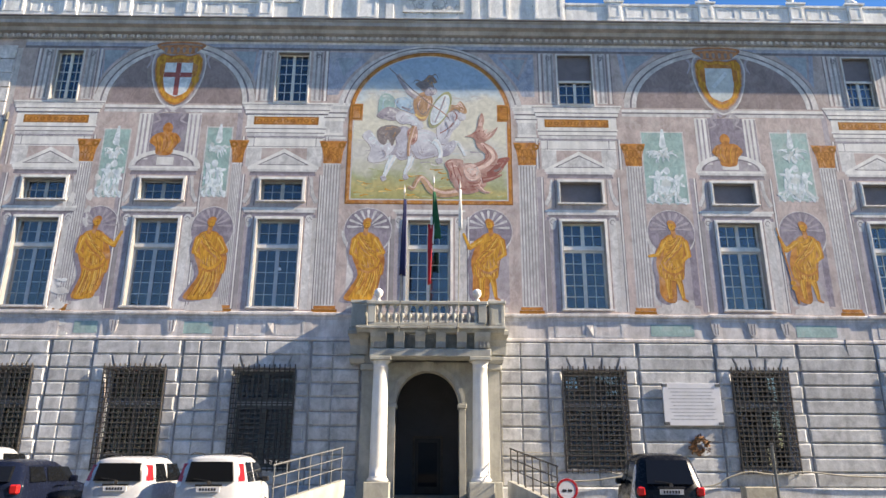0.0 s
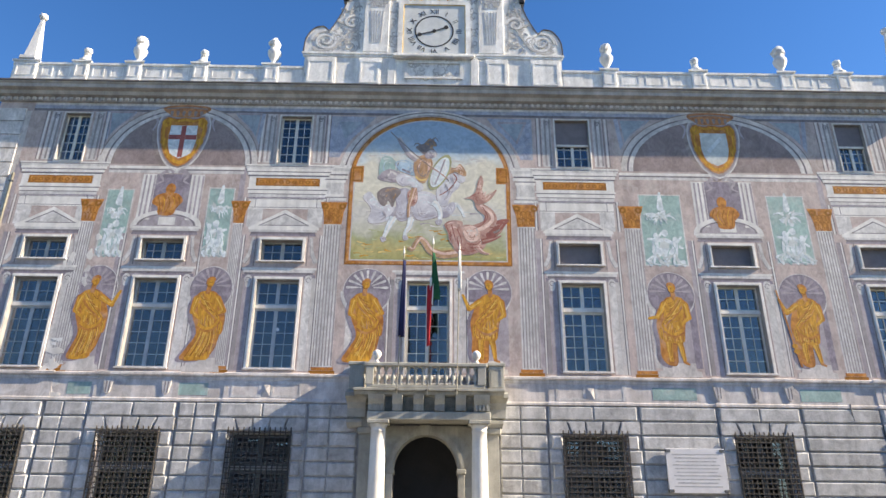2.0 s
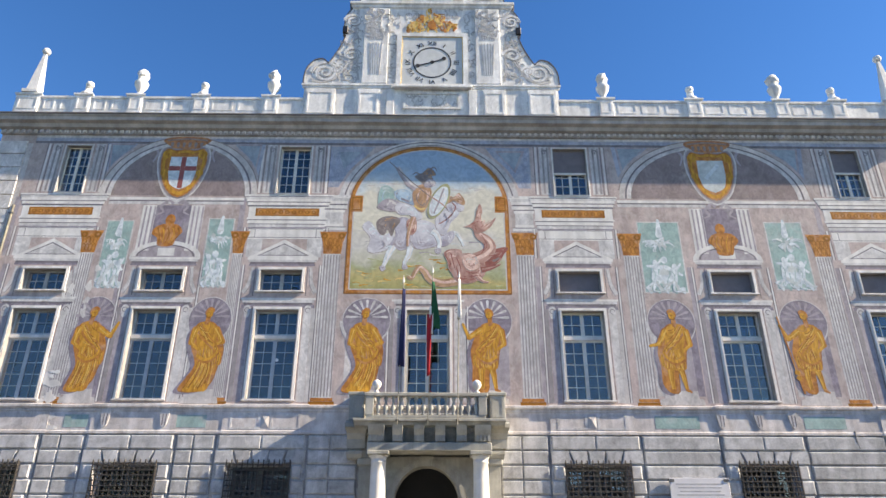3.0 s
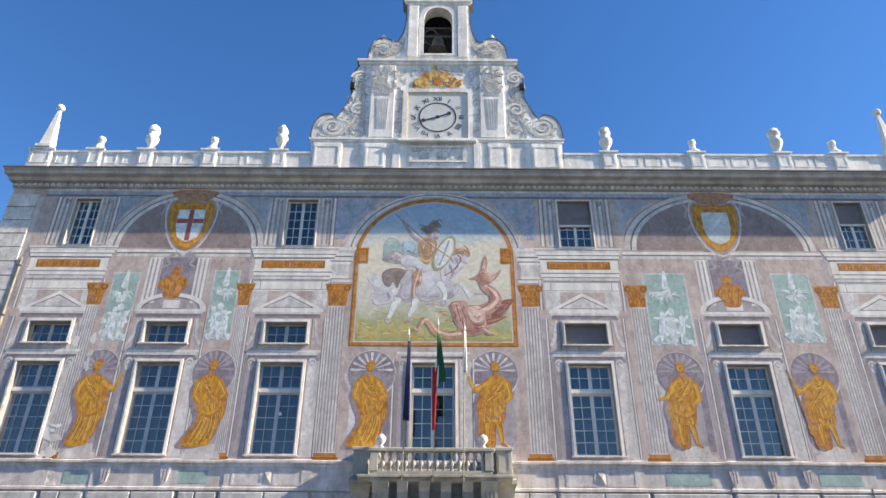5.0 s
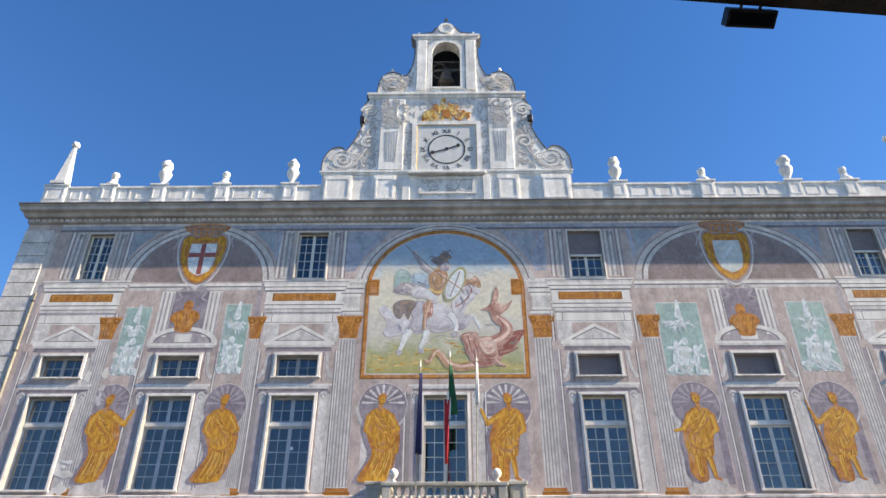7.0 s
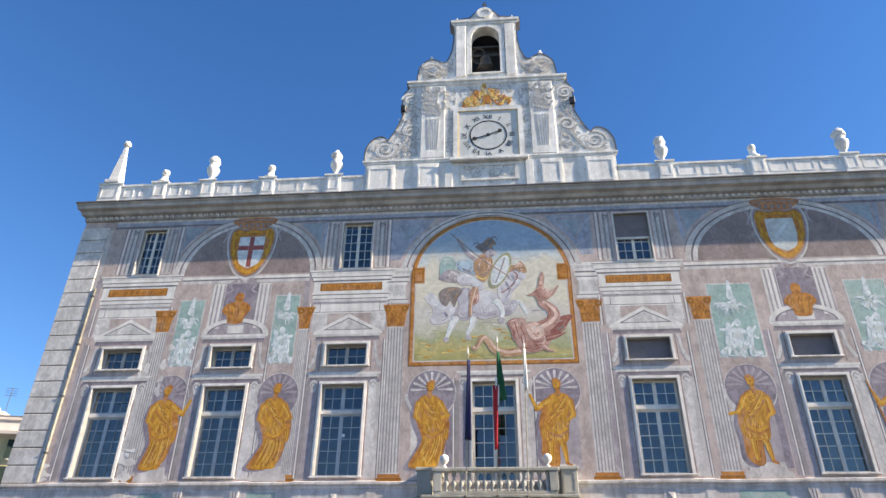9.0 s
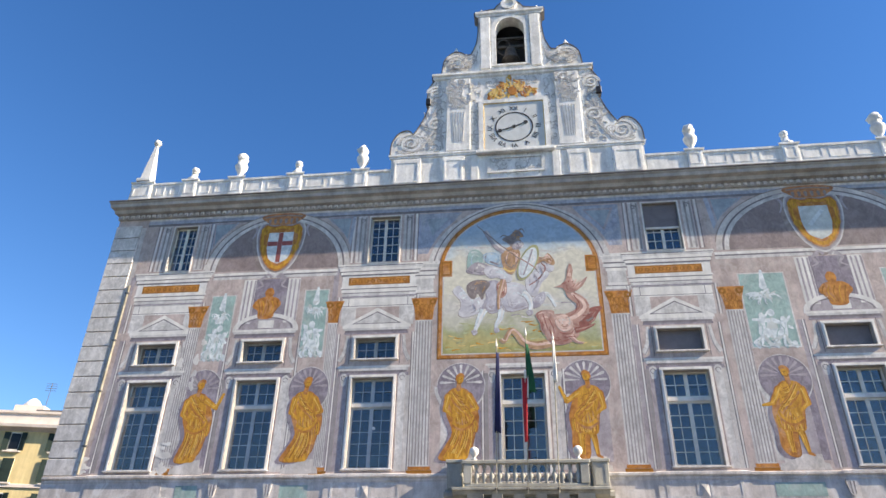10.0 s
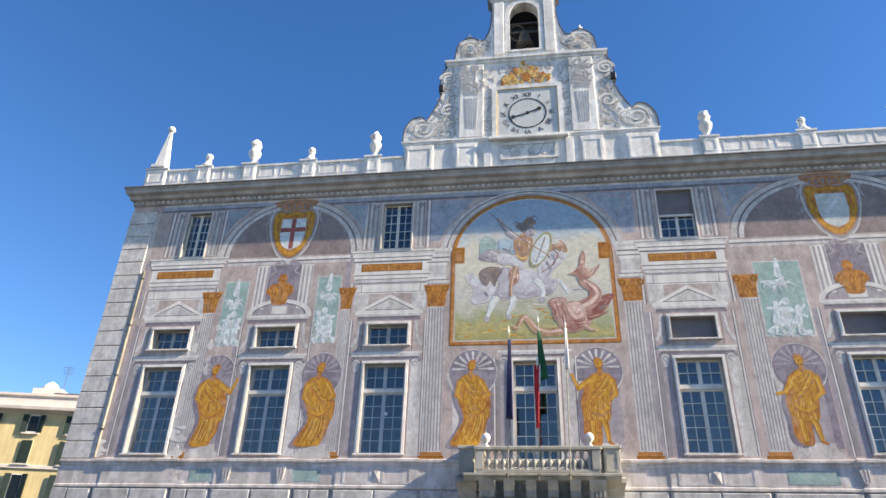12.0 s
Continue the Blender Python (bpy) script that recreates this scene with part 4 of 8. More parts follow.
lunette(-10.42, 3.26, 2.86, 15.5, "mauve painted lunette in a pale arch, faded plaster")
lunette(11.9, 4.0, 2.86, 15.5, "wide mauve painted lunette in a pale arch, faded plaster")


def coat_of_arms(x, z, cross):
    t = thing("coat_of_arms", "painted shield with a red cross in a gold frame" if cross else "painted pale blue shield in a gold frame", "fresco", group="painted coats of arms")

    def egg(k, dz=0.0):
        return smooth_loop([(x + a * k, z + dz + b * k) for a, b in ((0, -1.62), (0.62, -1.2), (1.0, -0.35), (1.12, 0.55), (0.92, 1.12), (0.45, 1.02), (0, 1.1), (-0.45, 1.02), (-0.92, 1.12), (-1.12, 0.55), (-1.0, -0.35), (-0.62, -1.2))], 3)

    part("cast_tone", flat(bmesh.new(), [(a_ - 0.14, b_ - 0.08) for a_, b_ in egg(1.04)], 0.009), "outline", t)
    part("cartouche", flat(bmesh.new(), egg(1.0), 0.012), "lilac", t)
    part("light_edge", flat_ring(bmesh.new(), egg(0.95), egg(1.0), 0.014), "grey_white", t)
    part("shade_edge", flat(bmesh.new(), egg(0.91), 0.015, base=0.012), "outline", t)
    bm = flat(bmesh.new(), egg(0.86), 0.020, slot=0, base=0.015)
    for s in (-1, 1):
        for q in ((0.86, 0.75, 0.2), (0.84, -0.25, 0.16), (0.45, -1.0, 0.13)):
            flat_ring(bm, ellipse(x + s * q[0] * 0.88, z + q[1] * 0.9, q[2] * 0.4, q[2] * 0.4, 10), ellipse(x + s * q[0] * 0.88, z + q[1] * 0.9, q[2], q[2], 10), 0.024, slot=1, base=0.02)
    flat_ring(bm, egg(0.70), egg(0.80), 0.022, slot=1)
    part("gold_frame", bm, ["orange", "gold"], t, "gold scrolled frame")
    sh = smooth_loop([(x, z - 1.02), (x + 0.42, z - 0.78), (x + 0.58, z - 0.2)], 3, False) + [(x + 0.56, z + 0.56), (x - 0.56, z + 0.56)] + smooth_loop([(x - 0.58, z - 0.2), (x - 0.42, z - 0.78), (x, z - 1.02)], 3, False)[:-1]
    part("shield", flat(bmesh.new(), sh, 0.026, base=0.02), "figure_white" if cross else "haze", t, "white field" if cross else "pale blue field")
    bm = bmesh.new()
    if cross:
        flat(bm, rect(x - 0.10, x + 0.10, z - 0.96, z + 0.55), 0.030, base=0.026)
        flat(bm, rect(x - 0.57, x - 0.104, z - 0.12, z + 0.10), 0.030, base=0.026)
        flat(bm, rect(x + 0.104, x + 0.57, z - 0.12, z + 0.10), 0.030, base=0.026)
        part("cross", bm, "red_paint", t, "red cross")
    else:
        flat_ribbon(bm, [(x - 0.30, z - 0.35), (x + 0.32, z + 0.35)], 0.16, 0.16, 0.030, base=0.026)
        part("diagonal", bm, "figure_white", t, "white diagonal bar")
    bm = flat(bmesh.new(), smooth_loop([(x - 0.5, z + 0.98), (x + 0.5, z + 0.98), (x + 0.72, z + 1.12), (x + 1.02, z + 1.36), (x + 0.8, z + 1.52), (x, z + 1.58), (x - 0.8, z + 1.52), (x - 1.02, z + 1.36), (x - 0.72, z + 1.12)], 3), 0.022)
    for i in range(6):
        cx = x - 0.62 + i * 0.25
        flat(bm, limb((cx, z + 1.08), (cx, z + 1.22), 0.05, 0.07), 0.028, slot=1 if i % 2 else 2, base=0.022)
    flat_ribbon(bm, smooth_loop([(x - 0.86, z + 1.38), (x, z + 1.46), (x + 0.86, z + 1.38)], 5, False), 0.07, 0.07, 0.028, slot=1, base=0.022)
    part("crown", bm, ["crown", "outline", "outline"], t, "red-brown painted crown")
    for s in (-1, 1):
        bm = bmesh.new()
        foot = flat_ribbon(bmesh.new(), smooth_loop([(x + s * 0.1, z - 1.7), (x + s * 0.3, z - 1.55), (x + s * 0.55, z - 1.75)], 4, False), 0.14, 0.04, 0.014)
        part("foot_scroll", foot, "lilac", t)
        flat_ribbon(bm, smooth_loop([(x + s * 0.95, z + 1.3), (x + s * 1.35, z + 1.15), (x + s * 1.15, z + 0.75), (x + s * 1.3, z + 0.3)], 4, False), 0.22, 0.05, 0.010)
        part("scroll", bm, "lilac", t)
    return t


coat_of_arms(-10.42, 16.82, True)
coat_of_arms(11.96, 16.82, False)


# ---- sea-green panels with pale garlands and figures ----
def green_panel(x0, x1, z0, z1, seed):
    r = random.Random(seed)
    t = thing("painted_green_panel", "sea-green painted panel with a pale garland and figure", "fresco", group="sea-green panels")
    part("field", flat(bmesh.new(), rect(x0, x1, z0, z1), 0.004), "green", t)
    bm = bmesh.new()
    flat_ring(bm, rect(x0, x1, z0, z1), rect(x0 - 0.05, x1 + 0.05, z0 - 0.05, z1 + 0.05), 0.010)
    part("border", bm, "grey_white", t)
    x, w = (x0 + x1) / 2, (x1 - x0)
    bm = bmesh.new()
    flat(bm, limb((x, z1 - 0.55), (x + 0.03, z1 + 0.12), 0.14, 0.05), 0.012, slot=0, base=0.004)
    for i in range(20):
        a, d = r.uniform(0, 6.28), r.uniform(0.05, 0.36) * min(1, w)
        p = (x + d * math.cos(a), z1 - 0.95 + d * 1.1 * math.sin(a))
        flat(bm, limb(p, (p[0] + r.uniform(-0.14, 0.14), p[1] + r.uniform(-0.16, 0.12)), r.uniform(0.04, 0.08), 0.02, 5), 0.014 + 0.0012 * i, slot=i % 2, base=0.005)
    for i in range(14):
        a = r.uniform(-0.2, 3.34)
        p, q = (x + 0.16 * math.cos(a), z1 - 0.85 - 0.14 * math.sin(a)), (x + r.uniform(0.3, 0.46) * w * math.cos(a), z1 - 0.80 - r.uniform(0.25, 0.5) * math.sin(a))
        flat_ribbon(bm, smooth_loop([p, ((p[0] + q[0]) / 2, (p[1] + q[1]) / 2 + 0.06), q, (q[0] + 0.05, q[1] - 0.08)], 3, False), 0.06, 0.02, 0.03, slot=0)
    part("garland", bm, ["figure_white", "haze"], t, "pale painted garland")
    plate_bm = bmesh.new()
    zb = z0 + 0.1
    s = r.choice((-1, 1))
    flat(plate_bm, limb((x - 0.05 * s, zb + 0.45), (x + 0.02 * s, zb + 0.9), 0.14 * w, 0.10 * w), 0.012, slot=2, base=0.004)
    flat(plate_bm, ellipse(x + 0.06 * s, zb + 1.26, 0.13, 0.16, 14), 0.014, slot=0, base=0.004)
    flat(plate_bm, limb((x + 0.1 * s, zb + 0.95), (x + 0.42 * w * s, zb + 0.62), 0.09, 0.05), 0.016, slot=0, base=0.005)
    flat(plate_bm, limb((x - 0.1 * s, zb + 0.95), (x - 0.38 * w * s, zb + 1.0), 0.09, 0.05), 0.018, slot=0, base=0.005)
    for q in ((0.30, 0.05, 0.13), (-0.28, 0.08, 0.14), (0.05, 0.0, 0.12)):
        flat(plate_bm, limb((x + q[0] * 0.4 * w, zb + 0.5), (x + q[0] * w, zb + q[1]), q[2], 0.07), 0.020 + q[1] * 0.02, slot=0, base=0.005)
    for i in range(7):
        a = x + r.uniform(-0.35, 0.35) * w
        flat_ribbon(plate_bm, smooth_loop([(a, zb + r.uniform(0.55, 0.9)), (a + r.uniform(-0.12, 0.12), zb + 0.4), (a + r.uniform(-0.2, 0.2), zb + 0.05)], 3, False), 0.045, 0.02, 0.024, slot=1, base=0.012)
    for i in range(5):
        a = x + (i - 2) * 0.2 * w
        flat(plate_bm, limb((a, zb + 0.02), (a + 0.05, zb - 0.14), 0.10, 0.04), 0.026 + 0.001 * i, slot=i % 2, base=0.004)
    for k, (dx, sc) in enumerate(((-0.24, 1.0), (0.22, 0.85))):
        xk, wk = x + dx * w, min(w, 1.05)
        flat(plate_bm, limb((xk, zb + 0.45 * sc), (xk + 0.05 * s, zb + 0.95 * sc), 0.13 * wk, 0.11 * wk), 0.030 + 0.002 * k, slot=0)
        flat(plate_bm, ellipse(xk + 0.08 * s, zb + 1.15 * sc, 0.10 * wk, 0.12 * wk, 12), 0.033 + 0.002 * k, slot=0)
        flat(plate_bm, limb((xk + 0.06, zb + 0.9 * sc), (xk + 0.20 * w * s, zb + 1.28 * sc), 0.06, 0.04, 5), 0.036, slot=0)
        flat_ribbon(plate_bm, smooth_loop([(xk - 0.06, zb + 0.9 * sc), (xk + 0.04, zb + 0.65 * sc), (xk - 0.03, zb + 0.4 * sc)], 3, False), 0.03, 0.02, 0.04, slot=1)
        for i in range(7):
            a = r.uniform(3.4, 6.0)
            flat_ribbon(plate_bm, smooth_loop([(xk, zb + 0.4 * sc), (xk + 0.14 * math.cos(a), zb + 0.28), (xk + 0.32 * w * math.cos(a), zb + 0.30 + 0.36 * math.sin(a)), (xk + 0.36 * w * math.cos(a + 0.5), zb + 0.22 + 0.3 * math.sin(a))], 4, False), 0.10, 0.03, 0.042 + 0.001 * i, slot=0 if i % 3 == 0 else 2)
    part("figure", plate_bm, ["figure_white", "green", "haze"], t, "pale grey painted figure")
    return t


for i_, q_ in enumerate(((-13.0, -12.0, 11.45, 14.3), (-8.92, -7.95, 11.5, 14.42), (8.50, 10.14, 11.35, 14.38), (13.74, 15.2, 11.5, 14.4))):
    green_panel(*q_, seed=10 + i_)


# ---- niches with ochre figures ----
def painted_niche(x, w, z0=7.25, zs=10.12, rs=0.92):
    t = thing("painted_niche", "lilac painted niche with a shell-shaped head", "fresco", group="painted niches")
    r = w / 2
    part("field", flat(bmesh.new(), rect(x - r, x + r, z0, zs), 0.003), "lilac", t)
    part("lit_side", flat(bmesh.new(), rect(x - r, x - r * 0.62, z0, zs - 0.4), 0.006, base=0.003), "pale", t)
    part("dark_side", flat(bmesh.new(), rect(x + r * 0.70, x + r, z0, zs), 0.006, base=0.003), "deep_lilac", t)
    bm = flat(bmesh.new(), ellipse(x, zs, rs, 0.90, 24), 0.010, slot=0)
    for i in range(9):
        a = radians(10 + i * 20)
        flat(bm, limb((x + 0.25 * rs * math.cos(a), zs + 0.1 + 0.22 * math.sin(a)), (x + 0.86 * rs * math.cos(a), zs + 0.80 * math.sin(a)), 0.012, 0.055, 5), 0.014, slot=1, base=0.01)
    flat_ring(bm, ellipse(x, zs, rs, 0.90, 24, 180, 360), ellipse(x - 0.05, zs - 0.03, rs + 0.06, 1.02, 24, 180, 360), 0.013, slot=2, closed=False)
    flat_ring(bm, ellipse(x, zs, rs, 0.90, 24, 0, 180), ellipse(x, zs, rs + 0.025, 0.925, 24, 0, 180), 0.013, slot=2, closed=False)
    part("shell", bm, ["deep_lilac", "grey_white" if abs(x) < 3 else "lilac", "grey_white"], t, "violet ribbed shell")
    part("arch_field", flat(bmesh.new(), ellipse(x, zs + 0.1, rs + 0.26, 1.22, 24, 0, 180), 0.002), "plaster", t)
    bm = flat(bmesh.new(), [(x - r * 0.95, z0 - 0.32), (x + r * 0.95, z0 - 0.32), (x + r * 0.9, z0 - 0.12), (x + r * 0.72, z0 - 0.08), (x + r * 0.70, z0 + 0.2), (x - r * 0.70, z0 + 0.2), (x - r * 0.72, z0 - 0.08), (x - r * 0.9, z0 - 0.12)], 0.022)
    part("pedestal", bm, "pale", t, "pale painted pedestal")
    return t


def painted_figure(x, z, h, flip=1, arm="down", wide=1.0, seed=1, sweep=0.3, legs=False, label="ochre painted draped figure in a niche"):
    """A painted figure as one plain draped shape with folds, standing with its weight on one leg."""
    r = random.Random(seed)
    k, bm = [0.0046], bmesh.new()

    def P(a, b):
        return (x + (a * wide + 0.11 * math.sin(2.0 * b - 0.5)) * flip * h / 3.25, z + b * h / 3.25)

    def put(pts, slot):
        k[0] += 0.00008
        plate(bm, pts, k[0], slot=slot)

    def line(pts, w0, w1, slot):
        k[0] += 0.000012
        ribbon(bm, smooth_loop([P(*q) for q in pts], 4, False), w0, w1, k[0], slot=slot)

    cloak = [(-0.42 - sweep, 0.0), (0.05, 0.0), (0.36, 0.35), (0.42, 0.9), (0.60, 1.5), (0.56, 2.1), (0.36, 2.52), (0.0, 2.62), (-0.34, 2.5), (-0.56, 2.1), (-0.60, 1.6), (-0.44, 0.95), (-0.46 - sweep * 0.6, 0.4)]
    if legs:
        cloak = [(0.10, 0.05), (0.44, 0.0), (0.62, 0.3), (0.52, 0.9), (0.62, 1.5), (0.56, 2.1), (0.36, 2.52), (0.0, 2.62), (-0.34, 2.5), (-0.52, 2.1), (-0.46, 1.5), (-0.40, 0.9), (-0.1, 0.75)]
    body = smooth_loop([P(*q) for q in cloak], 4)
    put([(a - 0.15, b - 0.09) for a, b in body], 4)
    put([(a + 0.02, b - 0.03) for a, b in body], 2)
    put(body, 1)
    if legs:
        for hip, knee, foot in (((-0.16, 1.1), (-0.24, 0.62), (-0.20, 0.08)), ((0.16, 1.1), (0.22, 0.60), (0.30, 0.06))):
            put(limb(P(*hip), P(*knee), 0.16, 0.10), 0)
            put(limb(P(*knee), P(*foot), 0.105, 0.06), 0)
            put(limb(P(*foot), P(foot[0] - 0.12, 0.01), 0.06, 0.04), 1)
            line([(hip[0] + 0.06, 1.0), (knee[0] + 0.05, 0.6), (foot[0] + 0.03, 0.15)], 0.05, 0.02, 3)
            line([(hip[0] - 0.09, 1.0), (knee[0] - 0.07, 0.6), (foot[0] - 0.03, 0.15)], 0.04, 0.02, 2)
        robe = [(-0.42, 0.86), (-0.1, 0.80), (0.36, 0.90), (0.40, 1.2), (0.34, 1.6), (0.0, 1.7), (-0.34, 1.58), (-0.40, 1.2)]
    else:
        robe = [(-0.36 - sweep * 0.7, 0.0), (0.0, -0.04), (0.30, 0.04), (0.28, 0.55), (0.40, 1.15), (0.34, 1.6), (0.0, 1.7), (-0.34, 1.55), (-0.40, 1.1), (-0.36 - sweep * 0.2, 0.5)]
    put(smooth_loop([P(*q) for q in robe], 4), 0)
    put(smooth_loop([P(*q) for q in ((-0.28, 1.5), (0.27, 1.5), (0.38, 2.1), (0.34, 2.44), (0.1, 2.58), (-0.12, 2.58), (-0.35, 2.42), (-0.37, 2.0))], 4), 0)
    # folds of the skirt: dark, then mid, then light
    n = 30
    for i in range(n):
        f = (i * 7 % n) / (n - 1)
        a = -0.36 + 0.66 * f
        top = r.uniform(1.2, 1.65)
        hem = (0.84 if legs else 0.02) + r.uniform(0, 0.12 if legs else 0.5)
        end = a * 0.95 - (0 if legs else sweep * (1 - f) * 0.8 * (1 - hem))
        line([(a * 0.7 + r.uniform(-0.08, 0.08), top), (a * 0.95 + r.uniform(-0.05, 0.05), (top + hem) / 2), (end, hem)], r.uniform(0.015, 0.03), r.uniform(0.03, 0.06), (2, 1, 3, 1, 0, 3)[i % 6] if f < 0.7 else (2, 1, 2, 1, 1, 3)[i % 6])
    # mantle over the shoulder and round the hips
    for j, (w, slot) in enumerate(((0.30, 1), (0.17, 0), (0.05, 3), (0.03, 2))):
        o = 0.03 * j
        line([(-0.30 + o, 2.46), (-0.06 + o, 2.0), (0.28 + o * 0.3, 1.62), (0.44, 1.25 + o), (0.40, 0.95)], w, w * 0.7, slot)
    for j, (w, slot) in enumerate(((0.24, 1), (0.13, 0))):
        line([(-0.40, 1.28 + 0.04 * j), (-0.1, 1.10 + 0.04 * j), (0.22, 1.22 + 0.04 * j), (0.40, 1.5)], w, w * 0.7, slot)
    for i in range(10):
        c0, b0 = r.uniform(-0.32, 0.05), 1.65 + i * 0.08
        line([(c0, b0 + r.uniform(0.1, 0.25)), (c0 + 0.13, b0), (c0 + 0.28, b0 - 0.05)], 0.012, r.uniform(0.02, 0.04), (1, 3, 2)[i % 3])
    # arms
    raised = {"up": ((0.78, 2.02), (1.08, 2.55)), "out": ((0.60, 1.8), (0.92, 1.74))}.get(arm, ((0.60, 1.82), (0.24, 1.70)))
    for sh, el, ha in (((0.40, 2.3), *raised), ((-0.40, 2.28), (-0.60, 1.78), (-0.34, 1.52))):
        put(limb(P(*sh), P(*el), 0.14, 0.10), 1)
        put(limb(P(sh[0] * 0.95, sh[1]), P(el[0] * 0.97, el[1] + 0.02), 0.11, 0.075), 0)
        put(limb(P(*el), P(*ha), 0.075, 0.05), 0)
        line([(sh[0] * 0.9, sh[1] + 0.04), (el[0] * 0.93, el[1] + 0.06), ((el[0] + ha[0]) / 2, (el[1] + ha[1]) / 2 + 0.03)], 0.05, 0.02, 3)
    # neck, head, hair
    put(limb(P(0.02, 2.55), P(0.04, 2.78), 0.09, 0.085), 1)
    put(ellipse(*P(0.05, 2.94), 0.135 * h / 3.25, 0.185 * h / 3.25, 16), 0)
    put(smooth_loop([P(*q) for q in ((-0.10, 2.86), (-0.12, 3.06), (0.02, 3.18), (0.18, 3.12), (0.20, 2.98), (0.10, 3.05), (-0.02, 3.02))], 4), 1)
    line([(0.0, 2.96), (0.06, 2.94), (0.13, 2.96)], 0.025, 0.02, 2)
    line([(0.07, 2.95), (0.09, 2.88), (0.06, 2.86)], 0.02, 0.015, 2)
    line([(-0.05, 2.84), (0.02, 2.76), (0.12, 2.80)], 0.06, 0.04, 2)
    return tagged(part("painted_figure", bm, ["gold", "orange", "gold_dark", "gold_hi", "deep_lilac"]), label, "fresco", "ochre painted figures")


FIG = ((-12.70, 1.42, 1, "up", 3), (-8.32, 1.5, 1, "down", 4), (-2.36, 1.50, 1, "down", 5), (2.28, 1.5, -1, "up", 6), (9.32, 1.75, -1, "out", 7), (14.42, 1.6, -1, "up", 8))
for x_, w_, f_, arm_, sd_ in FIG:
    painted_niche(x_, w_, rs=0.80 if x_ < -5 else 0.90)
    painted_figure(x_, 7.40, 3.3, f_, arm_, 0.98, sd_, 0.32 if sd_ in (4, 5) else 0.08, sd_ in (6, 7, 8))
bm = ribbon(bmesh.new(), [(13.42, 10.35), (13.88, 7.36)], 0.05, 0.08, 0.0122, slot=0)
for z_ in (8.15, 7.95):
    plate(bm, ellipse(13.42 + (10.35 - z_) * 0.154, z_, 0.11, 0.09, 12), 0.0126, slot=1)
tagged(part("painted_lance", bm, ["orange", "gold"]), "long orange painted staff with two knops in a niche", "fresco")


# ---- the great mural over the balcony ----
mural = thing("mural", "large arched mural of horse and dragon in an ochre frame", "mural")
SP = 15.05


def mural_outline(d):
    r = 3.06 + d
    arc = [(-0.03 + r * math.cos(radians(a)), SP + (2.72 + d) * math.sin(radians(a))) for a in range(0, 181, 5)]
    return [(-0.03 - r, 11.42 - d), (-0.03 + r, 11.42 - d)] + arc


part("painting", plate(bmesh.new(), mural_outline(0), 0.0050), "mural", mural, "painted sky over a pale green meadow")
bm = bmesh.new()
flat_ring(bm, mural_outline(0), mural_outline(0.05), 0.02, slot=0)
flat_ring(bm, mural_outline(0.055), mural_outline(0.17), 0.03, slot=1)
flat_ring(bm, mural_outline(0.175), mural_outline(0.22), 0.022, slot=2)
part("frame", bm, ["pale", "orange", "gold_dark"], mural, "ochre painted frame")
for s in (-1, 1):
    xc = -0.03 + s * 2.97
    bm = flat(bmesh.new(), rect(xc - 0.25, xc + 0.25, 14.80, 15.56), 0.036, slot=0)
    flat_ring(bm, rect(xc - 0.15, xc + 0.15, 14.92, 15.44), rect(xc - 0.20, xc + 0.20, 14.86, 15.50), 0.04, slot=1, base=0.036)
    part("frame_ear", bm, ["orange", "gold_dark"], mural)
bm = bmesh.new()
ax = lambda r, k: [(-0.03 + r * math.cos(radians(a)), SP + k * math.sin(radians(a))) for a in range(8, 173, 4)]
flat_ring(bm, ax(3.34, 3.02), ax(3.50, 3.12), 0.014, slot=0, closed=False)
flat_ring(bm, ax(3.505, 3.125), ax(3.56, 3.17), 0.010, slot=1, closed=False)
flat_ring(bm, ax(3.565, 3.175), ax(3.78, 3.24), 0.016, slot=0, closed=False)
part("outer_arch", bm, ["grey_white", "shade_paint"], mural, "pale painted outer arch")
for s in (-1, 1):
    pts = [(s * 2.35, 17.95)] + [(-0.03 + s * 3.9 * math.sin(radians(a)), SP + 0.05 + 3.3 * math.cos(radians(a))) for a in (44, 52, 60, 68, 75)] + [(s * 4.25, 15.95), (s * 4.25, 17.95)]
    part("spandrel", flat(bmesh.new(), pts, 0.004), "blue_grey", mural, "blue-grey painted spandrel")
    ins = [(s * 2.75, 17.8)] + [(-0.03 + s * 4.05 * math.sin(radians(a)), SP + 0.12 + 3.42 * math.cos(radians(a))) for a in (50, 58, 64)] + [(s * 4.05, 17.8)]
    mid = (sum(p[0] for p in ins) / len(ins), sum(p[1] for p in ins) / len(ins))
    core = [(mid[0] + (p[0] - mid[0]) * 0.78, mid[1] + (p[1] - mid[1]) * 0.78) for p in ins]
    bm = flat(bmesh.new(), core, 0.009, slot=0)
    flat_ring(bm, core, ins, 0.008, slot=1)
    part("spandrel_field", bm, ["spandrel_blue", "lilac"], mural)


def pm(u, v):
    """Painting coordinates: hundredths of its width to the right and of its height up."""
    return (-3.09 + 0.0612 * u, 11.42 + 0.0635 * v)


layer = [0.0052]
TONES = {"horse": ("horse_pale", "lilac"), "horse_pale": ("figure_white", "horse"), "figure_white": ("white", "horse_pale"), "dragon_lite": ("pale", "dragon"), "dragon": ("dragon_lite", "dragon_deep"), "skin": ("dragon_lite", "dusk"),
         "cloak": ("haze", "deep_lilac"), "lilac": ("pale", "deep_lilac"), "dusk": ("skin", "outline"), "green": ("haze", "cloak"), "dragon_deep": ("dragon", "dusk"),
         "meadow": ("gold_lite", "olive"), "pale": ("white", "lilac")}


